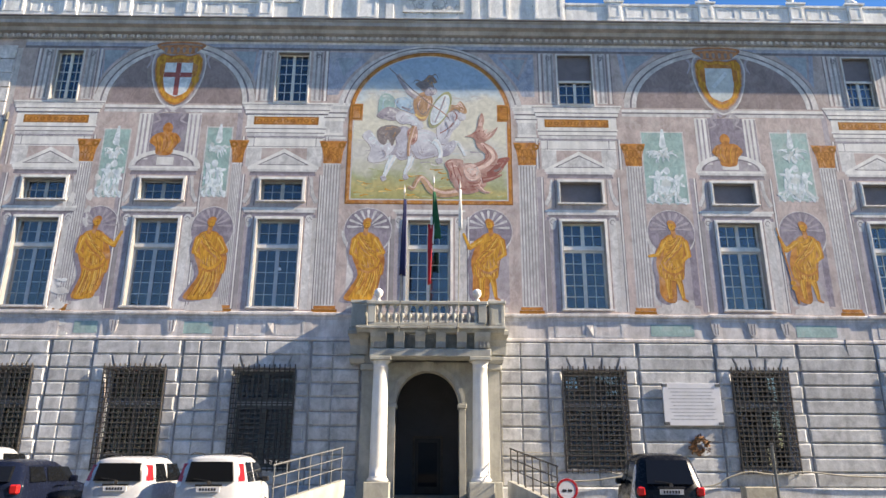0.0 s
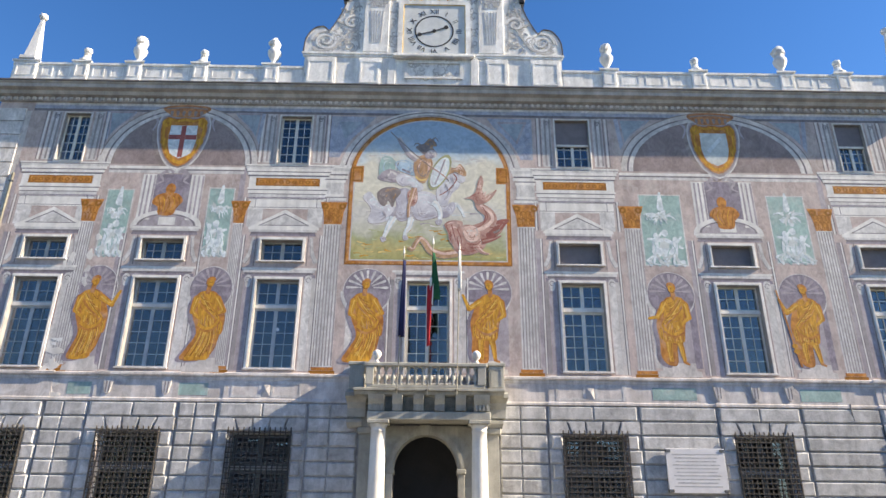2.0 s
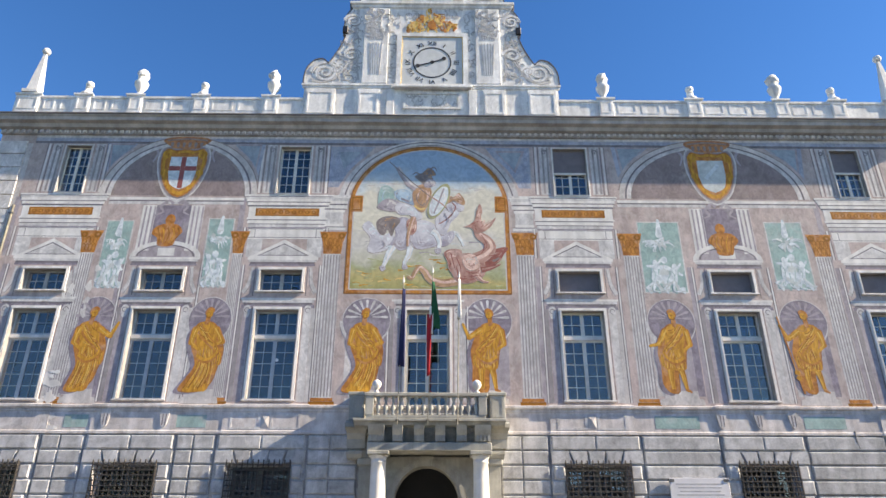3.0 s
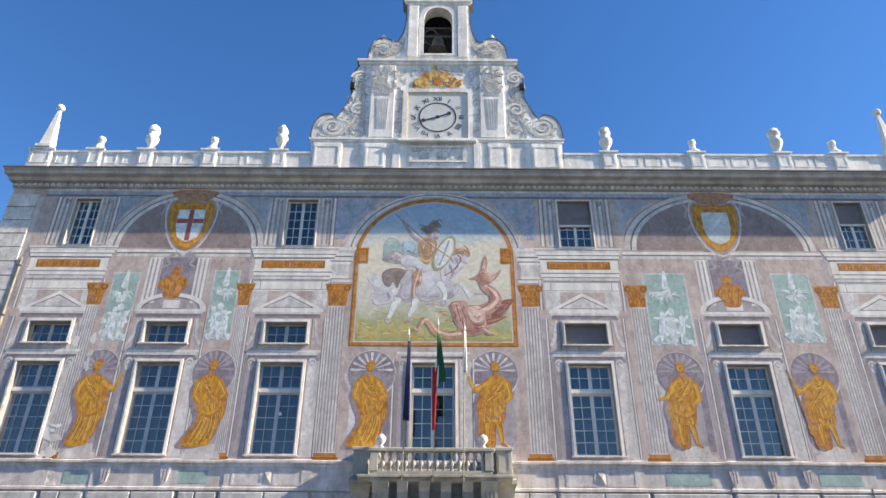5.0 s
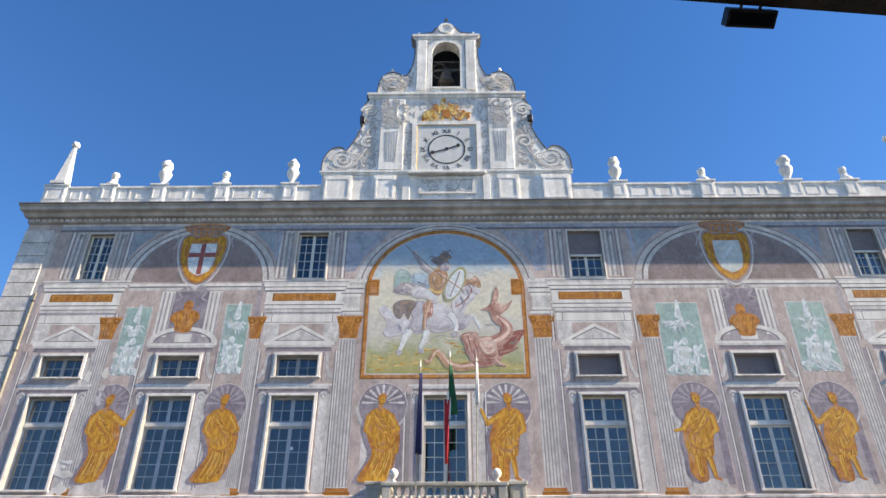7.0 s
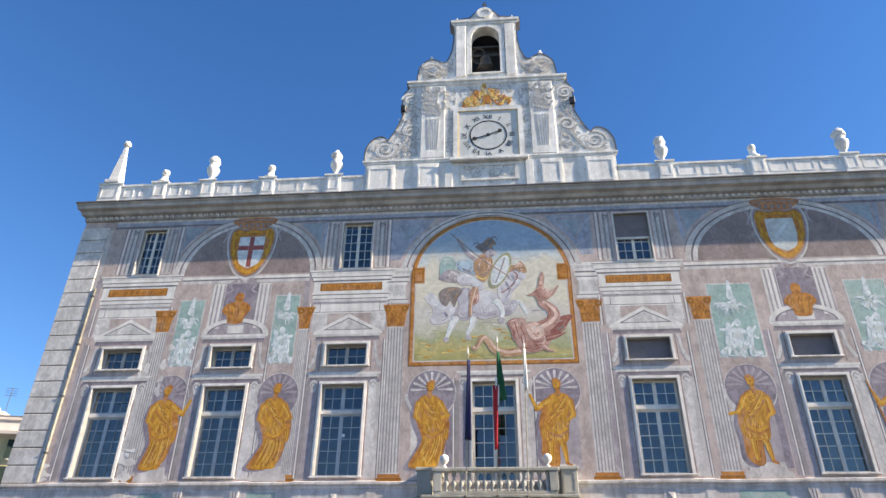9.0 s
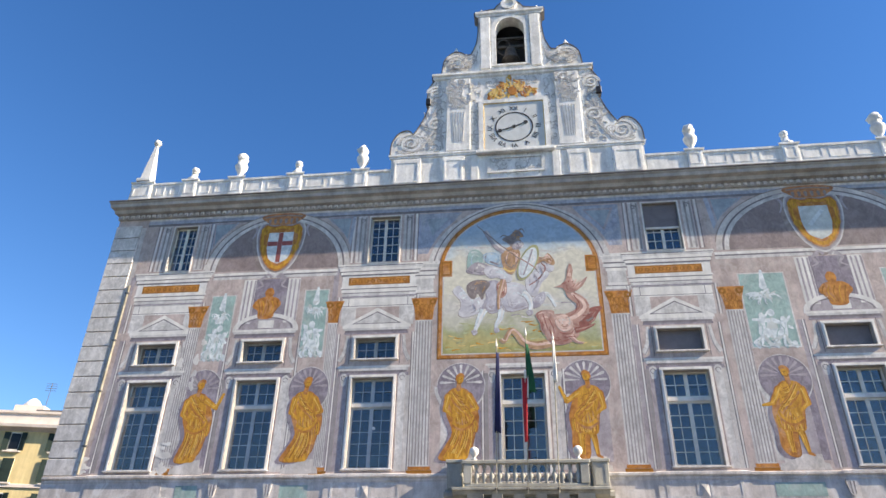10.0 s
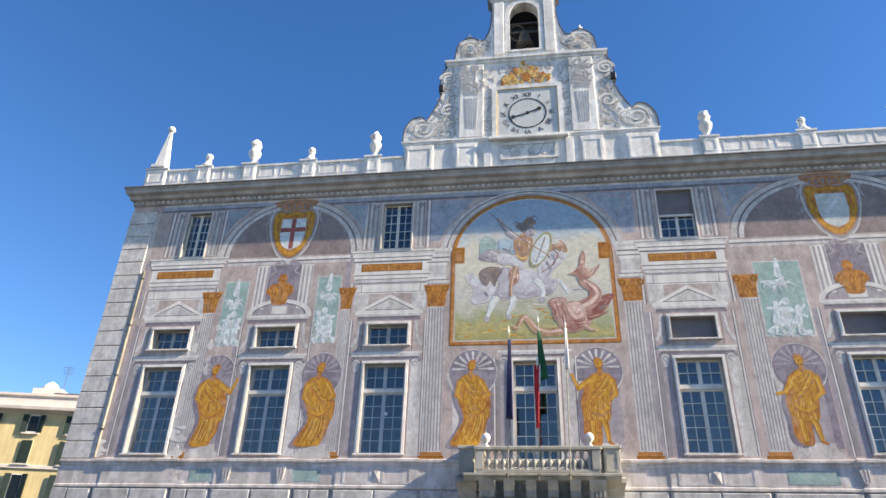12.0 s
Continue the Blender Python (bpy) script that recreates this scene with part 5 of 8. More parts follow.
def hatch(bm, loop, tones, count, seed):
    """Curved brush strokes that follow the outline of a painted form."""
    rd, k = random.Random(seed), len(loop)
    cx_, cz_ = sum(p[0] for p in loop) / k, sum(p[1] for p in loop) / k
    for _ in range(count):
        f, i0, ln_ = rd.uniform(0.25, 0.86), rd.randrange(k), rd.randrange(3, 7)
        run_ = [(cx_ + (x - cx_) * f, cz_ + (z - cz_) * f) for x, z in (loop[(i0 + j) % k] for j in range(ln_))]
        lit = run_[len(run_) // 2][0] - cx_ + run_[len(run_) // 2][1] - cz_ > rd.uniform(-0.15, 0.15)
        ribbon(bm, run_, rd.uniform(0.03, 0.075), 0.012, layer[0] + 0.00006 + 0.000004 * _, slot=0 if lit else 1)
    return bm


def area(name, pts, mat, label="", n=4):
    """A painted form with a thin umber contour on its shaded side and brush strokes inside."""
    loop_ = smooth_loop([pm(*p) for p in pts], n)
    layer[0] += 0.00016
    form = part(name, plate(bmesh.new(), loop_, layer[0]), mat, mural, label)
    part("contour", plate(bmesh.new(), [(x - 0.016, z - 0.022) for x, z in loop_], layer[0] - 0.00006), "outline", form)
    if mat in TONES:
        part("modelling", hatch(bmesh.new(), loop_, TONES[mat], 5 + 2 * len(pts), int(100 * pts[0][0])), list(TONES[mat]), form)
    return form


def stroke(name, pts, w0, w1, mat, n=4):
    run_ = smooth_loop([pm(*p) for p in pts], n, False)
    layer[0] += 0.00016
    form = part(name, ribbon(bmesh.new(), run_, w0, w1, layer[0]), mat, mural)
    if w0 > 0.15:
        part("contour", ribbon(bmesh.new(), [(x - 0.018, z - 0.015) for x, z in run_], w0, w1, layer[0] - 0.00006), "outline", form)
        if mat in TONES:
            part("modelling", ribbon(bmesh.new(), [(x + w0 * 0.16, z + w0 * 0.1) for x, z in run_], w0 * 0.35, w1 * 0.3, layer[0] + 0.00006), TONES[mat][0], form)
    return form


def dabs(name, u0, u1, v0, v1, count, mats, size, slant, seed):
    """Loose brush strokes over a stretch of the painting."""
    rd = random.Random(seed)
    bm_ = bmesh.new()
    layer[0] += 0.00016
    for i_ in range(count):
        u, v = rd.uniform(u0, u1), rd.uniform(v0, v1)
        d = rd.uniform(0.5, 1.0) * size
        ribbon(bm_, smooth_loop([pm(u - d, v + slant * rd.uniform(-1, 1)), pm(u, v + rd.uniform(-0.5, 0.5)), pm(u + d, v + slant * rd.uniform(-1, 1))], 3, False), rd.uniform(0.03, 0.09), 0.01, layer[0] + 0.000002 * i_, slot=rd.randrange(len(mats)))
    return tagged(part(name, bm_, list(mats), mural), kind="stuff")


dabs("meadow_stroke", 3, 97, 1, 20, 90, ("olive", "meadow", "gold_lite", "gold"), 3.2, 0.8, 33)
dabs("haze_stroke", 4, 96, 22, 40, 40, ("haze", "pale", "lilac"), 5, 0.6, 35)
dabs("cloud_stroke", 8, 92, 68, 76, 34, ("haze", "pale"), 5, 0.8, 36)
area("tail_white", [(6.0, 42.5), (10.6, 46.6), (15.8, 39.8), (20.1, 36.2), (25.3, 38.3), (27.8, 32.6), (23.5, 26.8), (14.4, 24.1), (10.0, 26.3), (11.6, 34.6)], "horse_pale", "pale flowing tail")
area("horse_hind", [(26.8, 46.3), (34.0, 49.6), (38.9, 44.7), (40.4, 33.5), (37.4, 28.0), (31.7, 26.0), (27.9, 28.0), (25.0, 24.9), (25.2, 30.7), (28.3, 37.5)], "horse")
stroke("horse_leg", [(26.8, 28.8), (23.7, 22.5), (22.1, 18.0), (20.4, 13.4)], 0.3, 0.11, "figure_white")
stroke("horse_leg", [(38.2, 28.8), (37.3, 23.0), (34.8, 18.3), (34.5, 14.2)], 0.28, 0.1, "figure_white")
area("hoof", [(18.5, 14.8), (21.4, 15.3), (22.5, 13.1), (20.1, 11.8)], "horse")
area("hoof", [(33.0, 15.7), (35.6, 16.1), (36.8, 13.9), (34.2, 13.1)], "horse")
area("horse_tail", [(15.5, 46.3), (20.8, 49.9), (28.6, 49.6), (31.0, 46.3), (27.8, 41.4), (25.8, 35.9), (22.9, 40.6), (20.9, 36.7), (17.0, 39.1)], "dusk", "dark painted tail")
area("horse_body", [(37.1, 46.3), (45.3, 47.6), (52.9, 45.2), (58.2, 38.7), (60.8, 32.4), (56.7, 29.3), (51.1, 28.0), (43.8, 27.2), (39.7, 28.8), (37.6, 36.7)], "horse_pale", "pale grey painted horse")
area("belly_shade", [(38.9, 32.8), (43.6, 30.4), (49.2, 32.3), (55.9, 35.9), (59.6, 31.7), (51.1, 28.0), (42.6, 27.2)], "horse")
stroke("horse_leg", [(58.8, 30.4), (63.2, 32.4), (67.5, 38.4), (70.8, 34.8), (73.2, 29.3)], 0.26, 0.09, "figure_white")
area("chest", [(56.7, 29.6), (60.3, 36.7), (66.0, 40.0), (67.0, 35.1), (62.6, 29.6)], "horse")
area("horse_neck", [(54.4, 46.8), (57.8, 58.0), (62.7, 63.0), (68.8, 58.9), (70.3, 52.1), (64.9, 45.7), (61.4, 37.5), (56.7, 38.3)], "horse_pale")
stroke("horse_leg", [(52.1, 39.8), (55.1, 37.5), (57.4, 30.9), (55.9, 25.4)], 0.3, 0.12, "figure_white")
area("hoof", [(54.1, 26.9), (57.7, 27.7), (58.5, 25.0), (55.6, 23.8)], "horse")
area("horse_head", [(61.9, 58.7), (65.0, 63.9), (69.6, 64.7), (73.0, 59.7), (73.7, 55.4), (70.8, 53.9), (66.8, 56.4), (63.4, 53.9)], "horse_pale")
area("mane", [(60.5, 61.3), (62.7, 65.2), (67.3, 64.7), (70.4, 67.7), (74.2, 62.2), (73.9, 58.9), (70.4, 59.7), (66.5, 61.3), (62.7, 59.7)], "skin", "brown painted mane")
stroke("bridle", [(65.4, 60.5), (68.0, 56.4), (62.7, 48.8), (56.7, 44.7)], 0.05, 0.04, "dragon_deep")
area("cloak_pale", [(15.7, 59.5), (16.8, 70.6), (21.7, 72.8), (26.8, 68.8), (28.9, 62.8), (22.9, 60.3), (18.5, 57.0)], "green", "sea-green cloak lining")
area("cloak", [(26.5, 68.3), (33.3, 70.1), (39.7, 66.3), (39.9, 58.7), (32.8, 60.8), (28.6, 62.8)], "cloak", "blue painted cloak")
area("cloak_under", [(15.0, 57.0), (20.9, 62.8), (28.3, 61.6), (33.0, 57.0), (27.5, 53.7), (20.1, 54.5)], "lilac")
area("sash", [(27.0, 56.2), (30.6, 60.3), (39.1, 57.5), (44.1, 53.7), (45.8, 48.8), (40.8, 47.6), (36.9, 51.2), (30.9, 51.2)], "horse_pale", "white painted sash")
area("saddle_cloth", [(35.5, 46.8), (41.2, 48.8), (42.0, 40.6), (39.1, 36.7), (36.1, 39.1)], "dragon")
stroke("rider_leg", [(40.0, 49.6), (38.2, 43.1), (36.6, 36.7), (36.3, 28.8)], 0.22, 0.09, "skin")
area("rider", [(38.9, 66.3), (41.5, 72.0), (46.9, 74.0), (51.6, 69.8), (50.5, 61.3), (46.4, 53.4), (41.3, 56.2)], "skin", "plain brown painted rider")
stroke("belt", [(40.2, 58.0), (44.1, 55.4), (47.5, 56.2)], 0.09, 0.06, "gold_lite")
stroke("raised_arm", [(41.5, 71.0), (36.8, 74.0), (32.8, 79.2), (28.3, 86.8)], 0.3, 0.16, "lilac")
area("plume", [(40.2, 80.2), (45.6, 82.8), (49.5, 86.8), (53.4, 84.1), (54.6, 81.1), (51.5, 81.1), (53.1, 75.4), (47.2, 73.7), (43.8, 76.7)], "dusk")
stroke("plume_wisp", [(50.7, 85.0), (53.4, 87.2), (55.4, 84.1)], 0.08, 0.02, "dusk")
stroke("plume_wisp", [(44.1, 81.1), (40.8, 82.8), (38.6, 81.1)], 0.08, 0.02, "dusk")
area("helmet", [(46.6, 74.0), (48.9, 77.5), (52.8, 77.6), (54.7, 74.5), (52.0, 72.0), (48.0, 71.5)], "lilac", "grey painted helmet")
stroke("lance", [(22.5, 91.2), (39.1, 75.0), (50.8, 64.7), (62.7, 55.4)], 0.04, 0.04, "dusk")
area("shield_rim", [(62.7, 74.2), (64.5, 69.9), (63.4, 62.5), (59.6, 54.6), (54.7, 49.4), (50.7, 48.8), (48.9, 52.8), (50.0, 60.2), (53.6, 68.0), (58.5, 73.4)], "olive", "oval painted shield with a gold rim")
area("shield", [(61.8, 72.1), (63.2, 68.5), (62.3, 62.4), (59.2, 55.7), (55.1, 51.3), (51.6, 50.7), (50.2, 54.2), (51.0, 60.3), (54.1, 66.9), (58.2, 71.5)], "figure_white")
stroke("shield_band", [(51.3, 64.7), (56.7, 60.9), (61.9, 56.7)], 0.06, 0.05, "dragon")
stroke("shield_band", [(60.1, 71.0), (56.7, 60.9), (53.3, 52.1)], 0.07, 0.06, "lilac")
area("dragon_wing", [(82.8, 18.9), (89.7, 25.0), (97.2, 28.2), (102.3, 27.9), (98.9, 22.8), (96.4, 18.6), (89.4, 14.8)], "dragon_deep")
area("dragon_wing", [(60.0, 24.3), (65.2, 27.2), (72.1, 25.8), (69.1, 18.1), (67.5, 9.8), (63.6, 12.8), (62.4, 18.9)], "dragon")
stroke("dragon_tail", [(70.3, 5.7), (59.5, 3.8), (51.6, 6.3), (48.0, 11.2), (44.3, 14.2), (41.5, 10.9), (39.4, 6.8), (36.8, 8.2)], 0.36, 0.1, "skin")
area("dragon_body", [(64.7, 15.4), (69.1, 22.7), (75.7, 24.3), (81.5, 22.7), (86.6, 18.6), (86.6, 9.8), (80.4, 5.0), (72.7, 3.8), (67.2, 6.8)], "dragon", "brick-red painted dragon")
stroke("dragon_neck", [(82.2, 43.6), (83.5, 37.2), (88.9, 32.9), (90.8, 27.7), (86.8, 23.1), (80.7, 20.0)], 0.30, 0.56, "dragon")
area("dragon_head", [(73.2, 42.8), (77.3, 44.4), (80.7, 48.0), (82.5, 55.6), (84.5, 59.4), (85.9, 54.6), (85.0, 49.0), (87.1, 44.4), (90.5, 46.1), (94.8, 49.4), (91.5, 43.3), (86.1, 39.2), (81.2, 38.7), (78.4, 42.0)], "dragon")
area("dragon_belly", [(72.4, 20.3), (76.8, 23.9), (81.9, 21.3), (83.2, 15.4), (78.4, 12.4), (74.0, 14.6)], "dragon_lite")
stroke("dragon_leg", [(84.2, 12.8), (90.7, 14.3), (96.7, 16.7)], 0.26, 0.06, "dragon_deep")
stroke("dragon_leg", [(81.2, 9.8), (84.6, 5.7), (88.9, 4.6)], 0.2, 0.05, "dragon")
stroke("dragon_line", [(86.9, 30.9), (85.3, 25.0), (78.6, 21.1)], 0.045, 0.02, "dragon_deep")
stroke("dragon_line", [(85.0, 36.9), (88.4, 29.8), (84.5, 24.3)], 0.045, 0.02, "dragon_deep")
stroke("dragon_line", [(68.3, 21.1), (71.1, 13.5), (69.6, 7.6)], 0.045, 0.02, "dragon_deep")
stroke("dragon_line", [(74.7, 11.7), (80.1, 10.6), (84.2, 13.5)], 0.045, 0.02, "dragon_deep")
stroke("dragon_line", [(64.7, 24.3), (66.2, 18.1), (67.5, 12.8)], 0.045, 0.02, "dragon_deep")
stroke("dragon_line", [(89.7, 22.7), (93.3, 22.8), (99.0, 25.8)], 0.045, 0.02, "dragon_deep")
stroke("dragon_line", [(77.6, 7.9), (81.2, 9.1), (84.8, 8.3)], 0.045, 0.02, "dragon_deep")
stroke("body_line", [(60.5, 52.9), (62.6, 46.8), (59.6, 40.8)], 0.06, 0.02, "lilac")
stroke("body_line", [(19.6, 32.6), (21.6, 29.4), (18.0, 26.5)], 0.06, 0.02, "lilac")
stroke("body_line", [(65.0, 57.2), (66.2, 52.1), (63.4, 48.8)], 0.06, 0.02, "lilac")

# ---- painted lower panels in the string course ----
t_ = thing("painted_dado", "sea-green and pale painted dado panels under the windows", "fresco")
for x0_, x1_ in ((-12.95, -12.1), (-9.0, -7.9), (8.2, 9.8), (13.6, 15.1)):
    part("green_field", plate(bmesh.new(), rect(x0_, x1_, 6.08, 6.52), 0.036), "green", t_)
for k_ in "cdf":
    x_ = BAYS[k_]
    for s_ in (-1, 1):
        bm = ring(bmesh.new(), rect(x_ + s_ * 0.72 - 0.46, x_ + s_ * 0.72 + 0.46, 6.1, 6.5), rect(x_ + s_ * 0.72 - 0.54, x_ + s_ * 0.72 + 0.54, 6.02, 6.58), 0.058)
        part("panel_border", bm, "grey_white", t_)
    bm = bmesh.new()
    tip = bm.verts.new((x_, F - 0.10, 6.30))
    foot = [bm.verts.new((x_ + a_, F - 0.052, 6.30 + b_)) for a_, b_ in ((-0.15, -0.25), (0.15, -0.25), (0.15, 0.25), (-0.15, 0.25))]
    for i_ in range(4):
        bm.faces.new((tip, foot[i_], foot[(i_ + 1) % 4]))
    part("diamond", bm, "pale", t_)
for x_ in (10.6, 11.96, 13.2, -11.5, -9.4):
    bm = plate(bmesh.new(), limb((x_, 6.55), (x_, 6.2), 0.17, 0.11), 0.085, slot=0)
    ribbon(bm, [(x_ - 0.04, 6.55), (x_ - 0.04, 6.15)], 0.04, 0.03, 0.088, slot=1, base=0.085)
    ribbon(bm, [(x_ + 0.07, 6.55), (x_ + 0.06, 6.15)], 0.04, 0.03, 0.088, slot=1, base=0.085)
    part("console", bm, ["pale", "shade_paint"], t_, "painted grey console")

# ---- pale patches where the old paint has peeled and been filled ----
r_ = random.Random(21)
for k_ in range(16):
    x_, z_, w_, h_ = r_.uniform(-13.2, -12.95) - 0.9 * (k_ % 2), r_.uniform(7.3, 12.4), r_.uniform(0.06, 0.16), r_.uniform(0.15, 0.5)
    pts_ = [(x_ + w_ * r_.uniform(0.5, 1.2) * math.cos(i * 0.628), z_ + h_ * r_.uniform(0.5, 1.2) * math.sin(i * 0.628)) for i in range(10)]
    o_ = part("peeled_patch", flat(bmesh.new(), smooth_loop(pts_, 3), 0.014 + 0.0005 * k_, base=0.0), "white" if k_ % 3 else "grey_white", wall)



r_ = random.Random(44)
for k_ in range(34):
    low = k_ % 2
    x_ = r_.uniform(-17.1, -16.7) if not low and k_ % 4 else r_.uniform(-14.4, -13.2) if low else r_.uniform(-14.0, -13.5)
    z_ = r_.uniform(6.0, 6.6) if low else 6.95 + abs(r_.gauss(0, 0.5))
    w_, h_ = r_.uniform(0.12, 0.36), r_.uniform(0.06, 0.2)
    pts_ = [(x_ + w_ * r_.uniform(0.4, 1.2) * math.cos(i * 0.449), z_ + h_ * r_.uniform(0.4, 1.2) * math.sin(i * 0.449)) for i in range(14)]
    part("peeled_patch", plate(bmesh.new(), smooth_loop(pts_, 2), (0.034 if low else 0.006) + 0.0002 * k_, base=0.0), "white" if k_ % 3 else "marble", wall)


# ---- portal with columns, balcony and flags ----
portal = thing("portal", "pale marble portal with two columns and an arched doorway", "portal", kind="structure")
arch = bmesh.new()
cx, zs_, ro, ri = -0.005, 3.52, 1.36, 1.125
ring(arch, ellipse(cx, zs_, ri, ri + 0.12, 28, 0, 180), ellipse(cx, zs_, ri + 0.09, ri + 0.21, 28, 0, 180), 0.22, closed=False, base=-0.55)
ring(arch, ellipse(cx, zs_, ri + 0.09, ri + 0.21, 28, 0, 180), ellipse(cx, zs_, ro, ro + 0.10, 28, 0, 180), 0.26, closed=False, base=0.0)
part("arch_moulding", arch, "portal", portal)
sp = bmesh.new()
arc_ = ellipse(cx, zs_, ro - 0.01, ro + 0.09, 28, 0, 180)
for s in (0, 1):
    half = arc_[:14] if s == 0 else arc_[13:]
    corner = [(2.05 if s == 0 else -1.95, 5.05)]
    edge_ = [(2.05 if s == 0 else -1.95, zs_)]
    loop = (edge_ + half + [(cx, 5.05)] + corner) if s == 0 else ([(cx, 5.05)] + half + edge_ + corner)
    plate(sp, loop, 0.19)
part("spandrel_panel", sp, "portal", portal)
for s in (-1, 1):
    xa = cx + s * 1.24
    part("door_jamb", B(xa - 0.115, xa + 0.115, F - 0.24, F + 0.5, 0.45, 3.44, bevel=0.01), "portal", portal)
    part("impost", B(xa - 0.16, xa + 0.16, F - 0.29, F + 0.5, 3.44, 3.60, bevel=0.02), "portal", portal)
    part("jamb_panel", B(min(xa + s * 0.12, s * 1.98), max(xa + s * 0.12, s * 1.98), F - 0.18, F, 0.45, 5.05), "portal", portal)
part("keystone", plate(bmesh.new(), [(cx - 0.13, 4.74), (cx + 0.13, 4.74), (cx + 0.2, 5.06), (cx - 0.2, 5.06)], 0.33), "portal", portal)
for x in (-1.63, 1.83):
    bm = lathe(bmesh.new(), [(0.36, 0), (0.36, 0.07), (0.33, 0.11), (0.29, 0.13), (0.31, 0.17), (0.29, 0.2)] + [(0.285 - 0.035 * max(0, (i - 3) / 9) ** 1.3, 0.2 + 3.55 * i / 12) for i in range(13)]
               + [(0.275, 3.77), (0.25, 3.80), (0.255, 3.88), (0.30, 3.96), (0.33, 4.0)], x, 24.12, 1.0, 28)
    col = part("column", bm, "column", portal, "smooth white marble column", smooth=True)
    part("column_base", B(x - 0.42, x + 0.42, 23.70, 24.6, 0.40, 1.0, bevel=0.02), "portal", col)
    part("abacus", B(x - 0.37, x + 0.37, 23.75, 24.55, 5.0, 5.13, bevel=0.02), "portal", col)
    # pilaster behind the column, against the wall
    s = -1 if x < 0 else 1
    xp = x + s * 0.44
    p = part("rear_pilaster", B(xp - 0.27, xp + 0.27, F - 0.32, F, 1.0, 4.75, bevel=0.01), "portal", portal)
    part("rear_base", B(xp - 0.33, xp + 0.33, F - 0.38, F, 0.40, 1.0, bevel=0.02), "portal", portal)
    part("rear_capital", B(xp - 0.33, xp + 0.36, F - 0.40, F, 4.75, 5.0, bevel=0.04), "portal", portal)
    part("rear_entablature", B(xp - 0.30, xp + 0.33, F - 0.36, F, 5.0, 5.75, bevel=0.02), "portal", portal)
    part("rear_cornice", B(xp - 0.42, xp + 0.45, F - 0.48, F, 5.75, 6.05, bevel=0.05), "portal", portal)
    xo = s * 2.47
    part("rear_pedestal", B(xo - 0.27, xo + 0.27, F - 0.78, F, 6.226, 7.08, bevel=0.015), "portal", portal)
    part("pedestal_cap", B(xo - 0.32, xo + 0.32, F - 0.83, F, 7.08, 7.2, bevel=0.02), "portal", portal)
    part("pedestal_panel", ring(bmesh.new(), rect(xo - 0.15, xo + 0.15, 6.38, 6.95), rect(xo - 0.20, xo + 0.20, 6.33, 7.0), 0.015, y=F - 0.78), "portal", portal)
    part("side_cornice", moulding(bmesh.new(), xo - 0.2, xo + 0.22, [(0.5, 5.30), (0.52, 5.6), (0.62, 5.8), (0.78, 5.92), (0.86, 5.96), (0.86, 6.10), (0.74, 6.16), (0.74, 6.22), (0.0, 6.224)], ret=0.2), "portal", portal)
    part("side_console", moulding(bmesh.new(), xo - 0.2, xo + 0.1, [(0.30, 4.95), (0.42, 5.0), (0.50, 5.12), (0.50, 5.22), (0.42, 5.26), (0.42, 5.30)], ret=0.25), "portal", portal)
part("architrave", B(-2.02, 2.20, 23.80, F, 5.13, 5.40, bevel=0.02), "portal", portal)
# darker stone: stains, plus the shade under the slab put into the colour
part("frieze_back", B(-1.92, 2.10, 24.1, F, 5.40, 5.95), "portal_dirty", portal)
for i in range(6):
    x = -1.72 + i * 0.725
    wd = 0.27 if i in (0, 5) else 0.17
    bm = bmesh.new()
    pr = [(0.0, 5.40), (0.10, 5.42), (0.14, 5.60), (0.28, 5.80), (0.34, 5.95)]
    a = [bm.verts.new((x - wd, 23.95 - p_, z_)) for p_, z_ in pr]
    b = [bm.verts.new((x + wd, 23.95 - p_, z_)) for p_, z_ in pr]
    for q in range(len(pr) - 1):
        bm.faces.new((a[q], b[q], b[q + 1], a[q + 1]))
    for row, sx in ((a, x - wd), (b, x + wd)):
        bk = [bm.verts.new((sx, 24.11, v.co.z)) for v in row]
        for q in range(len(pr) - 1):
            bm.faces.new((row[q], row[q + 1], bk[q + 1], bk[q]))
    for sx in (-0.72, -0.24, 0.24, 0.72):
        box(bm, x + sx * wd - 0.028, x + sx * wd + 0.028, 23.775, 23.95, 5.44, 5.72)
    part("bracket", bm, "portal", portal)
    if i < 5:
        bm = ring(bmesh.new(), ellipse(x + 0.36, 5.66, 0.10, 0.14, 14), ellipse(x + 0.36, 5.66, 0.15, 0.2, 14), 0.03, y=24.1)
        part("roundel", bm, "portal_dirty", portal)

balcony = thing("balcony", "stone balcony with a baluster railing over the doorway", "balcony", kind="structure")
part("floor_slab", moulding(bmesh.new(), -2.38, 2.56, [(0.9, 5.95), (1.06, 5.99), (1.12, 6.08), (1.20, 6.12), (1.20, 6.19), (1.10, 6.22), (0.0, 6.225)], ret=0.12), "portal", balcony)
part("under_slab", B(-2.38, 2.56, F - 0.9, F - 0.3, 5.955, 6.2), "portal", balcony)
YB = 23.98
part("foot_rail", B(-2.1, 2.02, YB - 0.1, YB + 0.1, 6.225, 6.33, bevel=0.01), "portal", balcony)
part("hand_rail", B(-2.20, 2.12, YB - 0.14, YB + 0.14, 6.97, 7.10, bevel=0.025), "portal", balcony)
